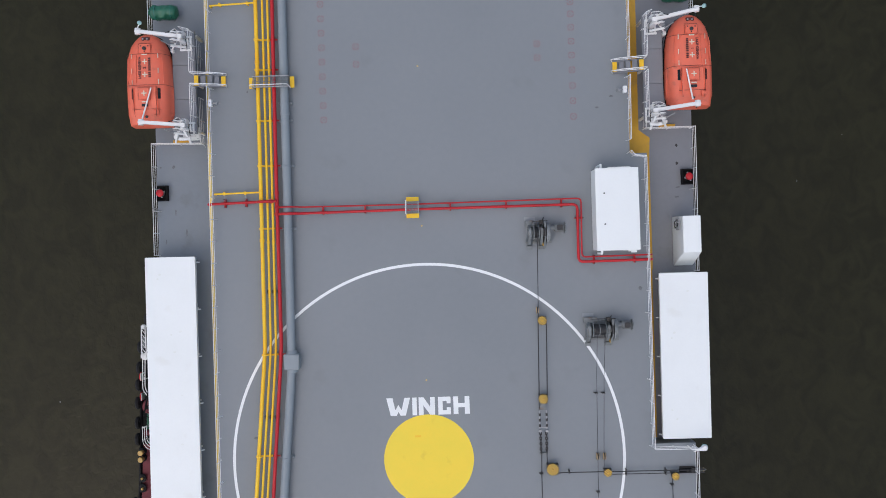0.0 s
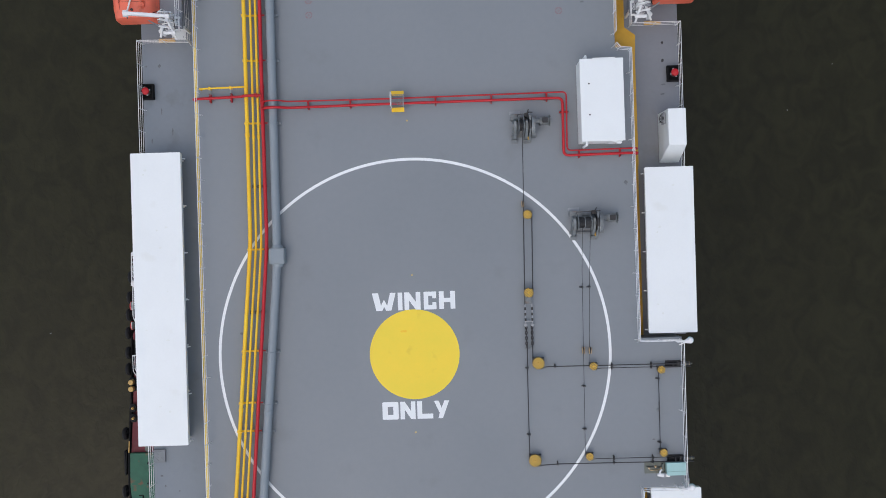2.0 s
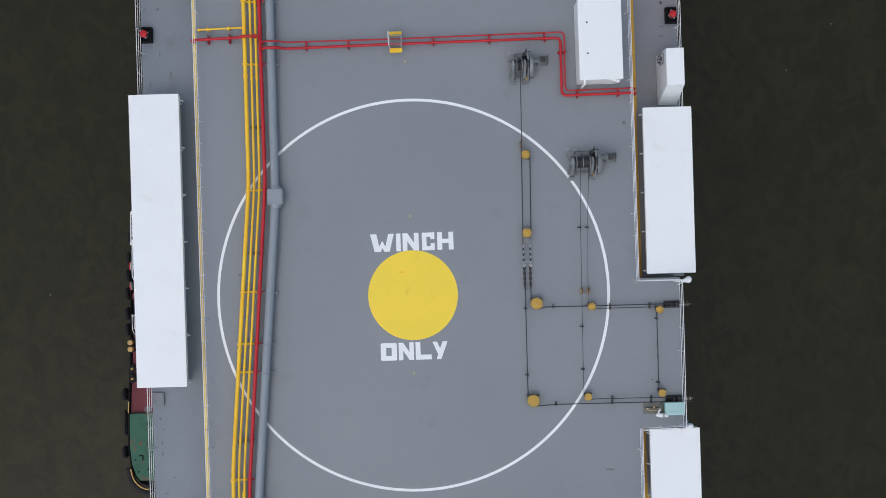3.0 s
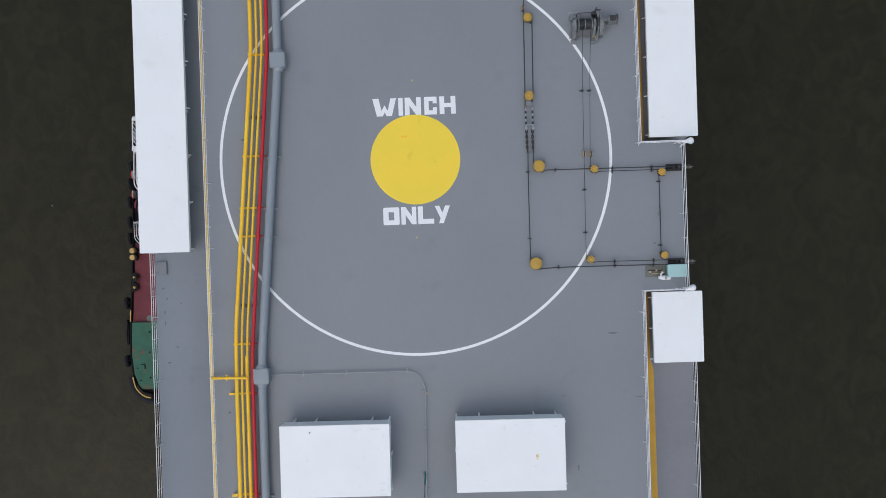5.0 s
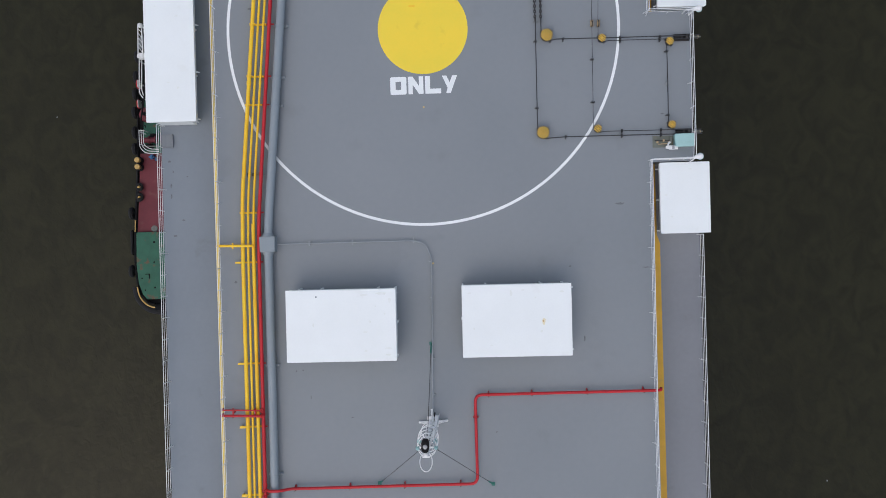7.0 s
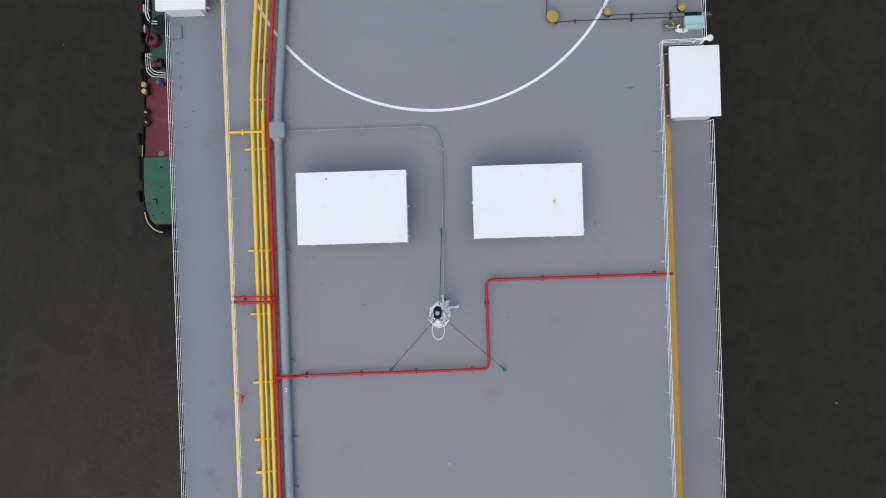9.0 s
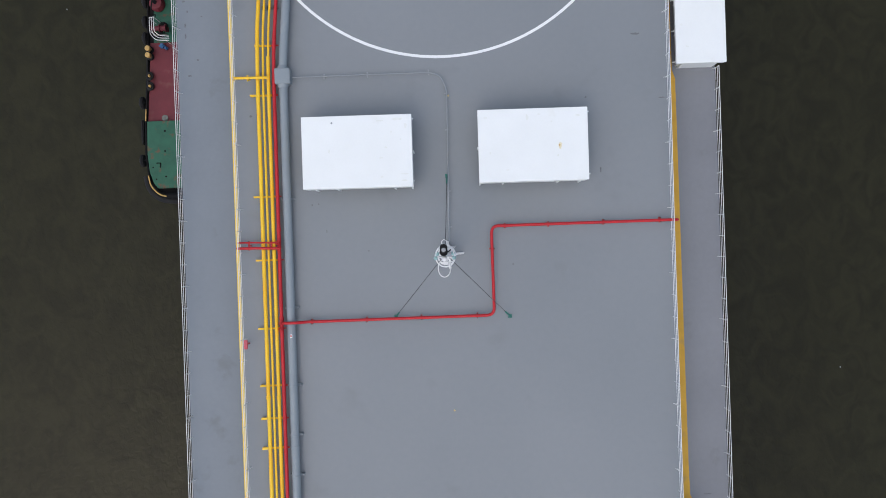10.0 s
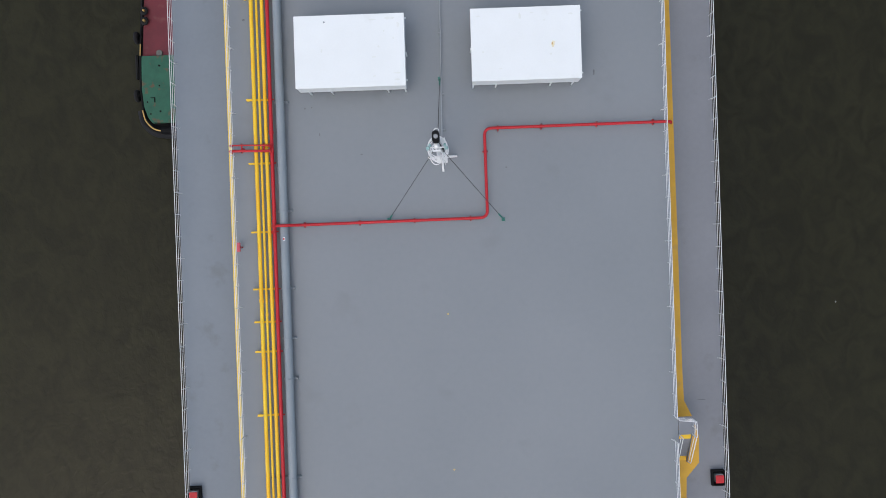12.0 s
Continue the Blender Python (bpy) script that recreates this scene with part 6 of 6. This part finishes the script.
# steps from the main deck down to the side deck, going aft
ob = thing("deck_steps", (11.08, -49.12, LOW), "short flight down to the side deck with white rails", "steps")
H = -LOW
part("landing", Shape().box(-0.41, 0.48, -0.50, 0.50, H - 0.06, H), SIDEDECK, ob, bevel=0.01)
for k in range(6):
    yy, zz = -0.64 - 0.30 * k, H - 0.25 * (k + 1) + 0.05
    part("tread", Shape().box(-0.37, 0.30, yy - 0.13, yy + 0.13, zz - 0.04, zz), YELLOW if k in (0, 5) else SIDEDECK, ob, "yellow painted tread" if k in (0, 5) else "", bevel=0.008)
for dx in (-0.39, 0.34):
    part("stringer", Shape().bar((dx, -0.45, H - 0.1), (dx, -2.36, 0.05), 0.04, 0.18), SIDEDECK, ob)
    part("handrail", Shape().tube(rounded([(dx, -0.5, H), (dx, -0.5, H + 0.9), (dx, -2.28, 0.95), (dx, -2.33, 0.1)], 0.15, 4), 0.026, 6).tube([(dx, -0.5, H + 0.45), (dx, -2.28, 0.5)], 0.02, 6), WHITERAIL, ob, "white handrail", smooth=True)
for dx, dy in ((0.36, -0.4), (-0.35, -0.4)):
    part("leg", Shape().box(dx - 0.04, dx + 0.04, dy - 0.04, dy + 0.04, 0, H - 0.06), SIDEDECK, ob)
railing([(10.50, -48.62), (11.43, -48.72), (11.42, -49.58)], 0, -1, "white railing round the stair landing", 0.5, 1)


# ---- mast ----
ob = thing("signal_mast", (-1.84, -33.72, 0), "white guyed mast with ladder hoops, lamps and antenna", "mast")
part("pole", Shape().tube([(0, 0, 0), (-0.08, 0.02, 3.5), (-0.16, 0.05, 7.0)], [0.19, 0.15, 0.11], 14), WHITERAIL, ob, smooth=True)
part("base_plate", Shape().box(-0.3, 0.3, -0.3, 0.3, 0, 0.04), WHITERAIL, ob, bevel=0.01)
for dx, dy in ((-0.78, 0.0), (0.84, 0.05), (0.05, -0.80), (-0.04, 0.72)):
    s = Shape()
    s.bar((0, 0, 0.12), (dx, dy, 0.06), 0.12, 0.10)
    s.bar((0, 0, 0.9), (dx * 0.92, dy * 0.92, 0.1), 0.06, 0.08)
    part("outrigger", s, WHITERAIL, ob, bevel=0.01)
for dx in (0.16, 0.42):
    part("ladder_rail", Shape().tube([(dx - 0.05, 0.42, 0), (dx - 0.20, 0.34, 6.4)], 0.03, 6), WHITERAIL, ob, smooth=True)
for k in range(20):
    z = 0.4 + 0.3 * k
    f = z / 6.4
    part("rung", Shape().tube([(0.11 - 0.15 * f, 0.42 - 0.08 * f, z), (0.37 - 0.15 * f, 0.42 - 0.08 * f, z)], 0.016, 5), WHITERAIL, ob)
for z, r in ((2.4, 0.42), (3.2, 0.44), (4.0, 0.52), (4.8, 0.52), (5.5, 0.50), (6.1, 0.46)):
    part("hoop", Shape().tube([(-0.13 + r * math.cos(radians(q)), -0.02 + r * 1.08 * math.sin(radians(q)), z) for q in range(0, 360, 15)], 0.022, 6, closed=True), WHITERAIL, ob, smooth=True)
for q in (20, 100, 180, 260, 340):
    part("hoop_strap", Shape().tube([(-0.13 + 0.46 * math.cos(radians(q)), -0.02 + 0.5 * math.sin(radians(q)), 2.4), (-0.13 + 0.47 * math.cos(radians(q)), -0.02 + 0.5 * math.sin(radians(q)), 6.1)], 0.014, 5), WHITERAIL, ob)
part("lamp_housing", Shape().prism(round_rect(-0.35, 0.01, 0.02, 0.58, 0.15, 6), 6.95, 7.6), BLACK, ob, "black lamp housing", bevel=0.02)
part("lens", Shape().lathe([(0.085, 7.6), (0.085, 7.63), (0.03, 7.64)], -0.17, 0.30, 16), STEEL, ob, "small round pale lens", smooth=True)
part("dome", Shape().lathe([(0.145, 6.9), (0.145, 7.2), (0.12, 7.32), (0.07, 7.38), (0.01, 7.4)], -0.15, -0.12, 18), WHITERAIL, ob, "white antenna dome", smooth=True)
part("front_bracket", Shape().box(-0.34, 0.02, -0.36, -0.28, 6.85, 6.97), WHITERAIL, ob)
part("lens_ring", Shape().arc(-0.17, 0.30, 0.085, 0.115, 7.6, 7.625, n=20), WINCHGREY, ob, "grey ring round the lens")
for dx in (0.02, 0.20):
    part("cable_tray", Shape().bar((dx, -0.52, 1.2), (dx - 0.10, -0.30, 5.8), 0.05, 0.04), WHITERAIL, ob, "white cable tray")
part("loop_antenna", Shape().tube([(-0.17 + 0.30 * math.cos(radians(q)), -0.58 + 0.42 * math.sin(radians(q)), 6.85 - 0.25 * math.sin(radians(q))) for q in range(0, 360, 15)], 0.025, 6, closed=True), WHITERAIL, ob, "white ring guard", smooth=True)
part("top_loop", Shape().tube([(-0.14 + 0.12 * math.cos(radians(q)), 0.66 + 0.13 * math.sin(radians(q)), 6.7) for q in range(0, 360, 20)], 0.02, 6, closed=True), WHITERAIL, ob, smooth=True)
part("cross_arm", Shape().tube([(-0.66, -0.06, 6.0), (0.36, -0.06, 6.0)], 0.035, 8), WHITERAIL, ob, smooth=True)
for dx in (-0.60, 0.30):
    part("signal_lamp", Shape().lathe([(0.07, 5.85), (0.10, 5.9), (0.10, 6.1), (0.05, 6.2)], dx, -0.10, 12), TEAL, ob, "pale teal lantern", smooth=True)
    part("signal_lamp", Shape().lathe([(0.08, 5.25), (0.11, 5.3), (0.11, 5.5), (0.05, 5.58)], dx * 0.9, 0.10, 12), TEAL, ob, "pale teal lantern", smooth=True)
part("cable_bundle", Shape().tube(rounded([(0.12, 0.5, 0.1), (0.10, 0.25, 2.0), (0.02, 0.2, 4.0), (-0.1, 0.16, 6.6)], 0.3, 4), 0.035, 6), BLACK, ob, "black cable bundle", smooth=True)


def guy(top, foot, screw):
    ob = thing("guy_wire", (foot[0], foot[1], 0), "thin dark guy wire with a green turnbuckle", "guy wire", "mast guy wires")
    a = Vector((0, 0, 0.12))
    b = Vector(top) - Vector((foot[0], foot[1], 0))
    d = (b - a).normalized()
    part("strand", Shape().tube([a, b], 0.014, 6), ROPE, ob)
    part("turnbuckle", Shape().tube([a + d * 0.05, a + d * 0.12, a + d * (0.12 + screw), a + d * (0.2 + screw)], [0.025, 0.045, 0.045, 0.025], 8), TEALDARK, ob, "dark green turnbuckle", smooth=True)
    part("eye_plate", Shape().box(-0.10, 0.10, -0.10, 0.10, 0, 0.03), TEALDARK, ob)
    part("eye", Shape().box(-0.015, 0.015, -0.06, 0.06, 0.03, 0.16), TEALDARK, ob)


guy((-2.1, -33.8, 5.6), (-4.92, -37.06), 0.35)
guy((-1.8, -33.8, 5.6), (1.42, -37.28), 0.45)
guy((-1.95, -33.4, 5.6), (-1.80, -29.35), 0.6)


# ---- tug alongside ----
TZ = -24.2
tug = thing("harbour_tug", (-21.75, -15.7, SEA), "harbour tug with red and green decks lying alongside", "tug")
BEAM = [(14.0, 0.6), (12.8, 2.2), (11.0, 3.3), (8.0, 4.10), (4.0, 4.42), (0.0, 4.55), (-4.0, 4.80), (-6.4, 4.98), (-9.1, 5.05), (-10.6, 4.92), (-11.5, 4.62), (-12.2, 4.10), (-12.5, 3.2), (-12.55, 2.4)]
edge = [(-w, y) for y, w in BEAM] + [(w, y) for y, w in reversed(BEAM)]
dz = TZ - SEA
s = Shape()
n = len(edge)
v = [(x * 0.93, y * 0.97, -2.0) for x, y in edge] + [(x, y, dz - 0.02) for x, y in edge]
s.add(v, [list(range(n)), list(range(n, 2 * n))] + [(i, (i + 1) % n, n + (i + 1) % n, n + i) for i in range(n)])
part("hull", s, BLACK, tug)


def half_beam(y):
    for (ya, wa), (yb, wb) in zip(BEAM, BEAM[1:]):
        if yb <= y <= ya:
            return wa + (wb - wa) * (y - ya) / (yb - ya)
    return 2.4


def slice_deck(y0, y1, inset, z0, z1):
    ys = sorted({y0, y1} | {y for y, w in BEAM if y0 < y < y1})
    return Shape().prism([(inset - half_beam(y), y) for y in ys] + [(half_beam(y) - inset, y) for y in reversed(ys)], z0, z1)


part("main_deck", slice_deck(-6.40, 0.1, 0.16, dz - 0.01, dz + 0.04), TUGRED, tug, "dull red painted working deck")
part("fore_deck", slice_deck(0.11, 12.6, 0.45, dz - 0.01, dz + 0.05), TUGGREEN, tug, "green painted fore deck")
part("after_deck", slice_deck(-11.95, -6.41, 0.17, dz - 0.01, dz + 0.42), TUGGREEN, tug, "rust-patched green raised after deck", bevel=0.04)
part("bulwark", Shape().tube([(x, y, dz + 0.12) for x, y in edge], 0.10, 6, closed=True), BLACK, tug, smooth=True)
part("stern_fender", Shape().tube(rounded([(-5.05, -10.9, dz + 0.3), (-4.85, -12.0, dz + 0.3), (-3.95, -12.85, dz + 0.3), (-2.6, -13.05, dz + 0.3), (2.6, -13.05, dz + 0.3), (3.95, -12.85, dz + 0.3), (4.85, -12.0, dz + 0.3)], 0.7, 6), 0.27, 12), RUBBER, tug, "thick black rubber stern fender", smooth=True)
part("fender_strip", Shape().tube(rounded([(-4.80, -10.9, dz + 0.62), (-4.62, -11.8, dz + 0.62), (-3.95, -12.52, dz + 0.62), (-2.9, -12.72, dz + 0.62)], 0.5, 5), 0.06, 8), TUGYELLOW, tug, "worn yellow rope on the stern", smooth=True)
part("fender_strip", Shape().tube([(-4.86, -5.4, dz + 0.35), (-4.92, -6.35, dz + 0.35)], 0.05, 8), TUGYELLOW, tug, "worn yellow rope on the bulwark", smooth=True)
part("stern_bitts", Shape().tube([(-3.3, -12.62, dz + 0.6), (-2.0, -12.66, dz + 0.6)], 0.26, 12), BLACK, tug, "black rolled fender at the transom", smooth=True)
TYRE = Shape().tube([(0, 0.34 * math.cos(radians(q)), 0.40 * math.sin(radians(q))) for q in range(0, 360, 24)], 0.19, 8, closed=True).mesh("tyre", RUBBER, smooth=True)
for y in (10.4, 9.1, 8.1, 6.4, 5.0, 3.5, 1.85, 0.5, -4.82, -9.6):
    part("tyre", TYRE, None, tug, at=(-half_beam(y) - (0.36 if y < -4 else 0.24), y, dz + 0.05))
part("side_fender", Shape().box(-5.42, -5.20, -8.25, -6.2, dz - 0.4, dz + 0.2), RUBBER, tug, "long black rubber side fender", bevel=0.08)
part("side_fender", Shape().box(-4.72, -4.60, -3.9, -0.2, dz - 0.4, dz + 0.25), RUBBER, tug, "long black rubber side fender", bevel=0.04)
for y in (-0.49, -1.04):
    part("bollard", Shape().lathe([(0.20, dz), (0.20, dz + 0.75), (0.225, dz + 0.8), (0.225, dz + 0.95), (0.19, dz + 1.0), (0.05, dz + 1.01)], -4.36, y, 16), TUGYELLOW, tug, "yellow topped bollard", smooth=True)
    part("bollard_collar", Shape().lathe([(0.30, dz), (0.30, dz + 0.45), (0.22, dz + 0.5)], -4.40, y, 16), RUBBER, tug, "black rubber collar", smooth=True)
for y in (-2.68, -3.51):
    part("side_post", Shape().lathe([(0.10, dz), (0.10, dz + 0.6), (0.03, dz + 0.66)], -4.43, y, 12), TUGYELLOW, tug, "small tan post", smooth=True)
    part("post_ring", Shape().tube([(-4.45 + 0.20 * math.cos(radians(q)), y + 0.24 * math.sin(radians(q)), dz + 0.3) for q in range(0, 360, 30)], 0.13, 8, closed=True), RUBBER, tug, smooth=True)
part("deck_plug", Shape().lathe([(0.27, dz + 0.04), (0.27, dz + 0.10), (0.1, dz + 0.12)], -3.41, -6.14, 16), OLIVE, tug, "round pale deck plug", smooth=True)
part("deck_plug_ring", Shape().arc(-3.41, -6.14, 0.13, 0.18, dz + 0.10, dz + 0.125, n=16), WINCHGREY, tug)
# towing gear at the break of the fore deck
part("towing_winch", Shape().tube([(-4.04, 1.13, dz + 0.7), (-2.80, 1.13, dz + 0.7)], 0.22, 16), TUGRED, tug, "dark red towing winch drum", smooth=True)
for x in (-3.95, -3.35, -2.85):
    part("winch_cheek", Shape().tube([(x - 0.04, 1.13, dz + 0.7), (x + 0.04, 1.13, dz + 0.7)], 0.33, 16), TUGRED, tug, smooth=True)
    part("winch_leg", Shape().box(x - 0.05, x + 0.05, 0.95, 1.31, dz, dz + 0.7), TUGRED, tug)
part("gear_box", Shape().box(-3.30, -2.9, 1.30, 1.65, dz, dz + 0.75), BLACK, tug, bevel=0.04)
part("gear_box", Shape().box(-3.95, -3.2, 0.45, 0.80, dz, dz + 0.55), BLACK, tug, bevel=0.04)
part("drive_shaft", Shape().tube([(-3.8, 0.62, dz + 0.6), (-2.8, 0.62, dz + 0.6)], 0.06, 10), OLIVE, tug, smooth=True)
part("deck_capstan", Shape().lathe([(0.62, dz), (0.62, dz + 0.45), (0.54, dz + 0.55), (0.50, dz + 0.75), (0.20, dz + 0.85)], -3.62, 3.25, 20), TUGRED, tug, "maroon painted round capstan", smooth=True)
part("capstan_cap", Shape().lathe([(0.16, dz + 0.85), (0.16, dz + 1.0), (0.06, dz + 1.04)], -3.62, 3.25, 12), BLACK, tug, smooth=True)
part("vent_trunk", Shape().lathe([(0.72, dz), (0.72, dz + 1.3), (0.62, dz + 1.4), (0.05, dz + 1.42)], -2.62, 4.35, 22), RUBBER, tug, "black round trunk", smooth=True)
part("mast_boom", Shape().tube([(-3.9, 2.6, dz + 1.1), (-3.1, 4.7, dz + 2.2), (-2.9, 6.2, dz + 2.6)], 0.07, 8), BLACK, tug, "black boom", smooth=True)
part("blue_cover", Shape().box(-3.55, -3.1, -0.42, -0.05, dz, dz + 0.6), BLUE, tug, "blue cover", bevel=0.12)
part("blue_cover", Shape().box(-3.15, -2.85, -0.55, -0.30, dz, dz + 0.5), BLUE, tug, "blue cover", bevel=0.10)
for k in range(3):
    o = 0.17 * k
    part("guard_pipe", Shape().tube(rounded([(-3.85 + o, 1.85, dz + 1.7), (-3.85 + o, 0.45 + o * 0.6, dz + 1.7), (-3.4 + o, -0.05 + o, dz + 1.7), (-2.3, -0.12 + o, dz + 1.7)], 0.6, 6), 0.03, 8), WHITERAIL, tug, "white bent guard pipe", smooth=True)
for x, y in ((-3.85, 1.7), (-3.5, 1.8), (-3.84, 0.7), (-2.6, -0.1)):
    part("guard_stanchion", Shape().tube([(x, y, dz), (x, y, dz + 1.7)], 0.03, 6), WHITERAIL, tug, "white stanchion", smooth=True)
part("cross_pipe", Shape().tube([(-3.85, 1.78, dz + 1.7), (-3.45, 1.82, dz + 1.7)], 0.03, 8), WHITERAIL, tug, "white cross pipe", smooth=True)
for k in range(2):
    o = 0.20 * k
    part("guard_pipe", Shape().tube(rounded([(-3.62 + o, 7.9, dz + 1.7), (-3.72 + o, 4.8 + o, dz + 1.7), (-3.3, 4.25 + o, dz + 1.7), (-2.8, 4.2 + o, dz + 1.7)], 0.5, 6), 0.045, 8), WHITERAIL, tug, "white bent guard pipe", smooth=True)
for x, y in ((-3.64, 7.4), (-3.69, 5.6), (-3.3, 4.3)):
    part("guard_stanchion", Shape().tube([(x, y, dz), (x, y, dz + 1.7)], 0.03, 6), WHITERAIL, tug, "white stanchion", smooth=True)
# folded crane between the bridge and the side
for dx in (-0.14, 0.14):
    part("crane_chord", Shape().tube([(-3.17 + dx, 10.0, dz + 2.7), (-3.17 + dx * 1.4, 7.7, dz + 2.7)], 0.045, 8), WHITERAIL, tug, "white lattice crane chord", smooth=True)
for k in range(6):
    y = 9.8 - 0.38 * k
    part("crane_lacing", Shape().bar((-3.31, y, dz + 2.7), (-3.03, y - 0.38, dz + 2.7), 0.04, 0.04), WHITERAIL, tug, "white crane lacing")
part("crane_cabin", Shape().box(-3.45, -3.0, 8.25, 9.1, dz + 2.0, dz + 2.65), WINCHGREY, tug, "grey crane cabin", bevel=0.06)
part("crane_head", Shape().box(-3.45, -2.85, 7.35, 7.85, dz + 2.2, dz + 2.8), WHITERAIL, tug, "white crane head", bevel=0.12)
part("crane_post", Shape().tube([(-3.1, 8.6, dz), (-3.1, 8.6, dz + 2.1)], 0.2, 14), WHITERAIL, tug, "white crane post", smooth=True)
part("lamp_stand", Shape().tube([(-3.1, 10.0, dz), (-3.1, 10.0, dz + 2.7)], 0.05, 8), WHITERAIL, tug, smooth=True)
part("lamp_dome", Shape().lathe([(0.19, dz + 2.7), (0.20, dz + 2.85), (0.14, dz + 3.0), (0.03, dz + 3.04)], -3.1, 10.0, 16), WHITERAIL, tug, "white lamp dome", smooth=True)
for y in (5.75, 4.12):
    part("lifebuoy", Shape().tube([(-4.20, y + 0.30 * math.cos(radians(q)), dz + 0.55 + 0.30 * math.sin(radians(q))) for q in range(0, 360, 24)], 0.075, 8, closed=True), RED, tug, "red lifebuoy on the bulwark", smooth=True)
    part("lifebuoy_rack", Shape().box(-4.16, -4.12, y - 0.3, y + 0.3, dz, dz + 0.9), WHITERAIL, tug)
rnd = random.Random(21)
for k in range(8):
    y = 2.2 + 0.72 * k
    part("hose_coil", Shape().tube([(-3.95 + 0.10 * rnd.random() + 0.14 * math.cos(radians(q)), y + 0.20 * math.sin(radians(q)), dz + 0.35 + 0.02 * (q / 60)) for q in range(0, 330, 30)], 0.035, 6), BLACK, tug, "coiled black line on the fore deck", smooth=True)
# fittings and worn marks on the after deck
for x, y, r in ((-3.35, -7.25, 0.08), (-4.45, -10.2, 0.05), (-4.2, -11.2, 0.06), (-3.4, -11.0, 0.07), (-3.4, -8.9, 0.06)):
    part("deck_fitting", Shape().lathe([(r, dz + 0.42), (r, dz + 0.47), (r * 0.4, dz + 0.50)], x, y, 10), BLACK, tug, "small dark deck fitting", smooth=True)
part("fairlead_frame", Shape().box(-4.15, -3.8, -9.9, -9.85, dz + 0.42, dz + 0.52).box(-3.85, -3.8, -10.25, -9.9, dz + 0.42, dz + 0.52), BLACK, tug, "small black angle on the deck")
part("wheelhouse", Shape().box(-2.6, 3.4, 7.0, 11.2, dz + 0.05, dz + 3.4), WHITE, tug, bevel=0.15)

# ---- specks afloat ----
rnd = random.Random(5)
s = Shape()
for k in range(18):
    side = 1 if k % 5 else -1
    x, y, r = side * rnd.uniform(24, 52), rnd.uniform(-72, 26), rnd.uniform(0.03, 0.08)
    if side < 0 and x > -32:
        continue
    s.prism([(x + r * rnd.uniform(0.4, 1.2) * math.cos(i * 0.9), y + 1.4 * r * rnd.uniform(0.4, 1.2) * math.sin(i * 0.9)) for i in range(7)], SEA - 0.01, SEA + 0.012)
tagged(part("floating_debris", s, WINCHGREY), "small pale flecks of debris on the river", "debris", kind="stuff")
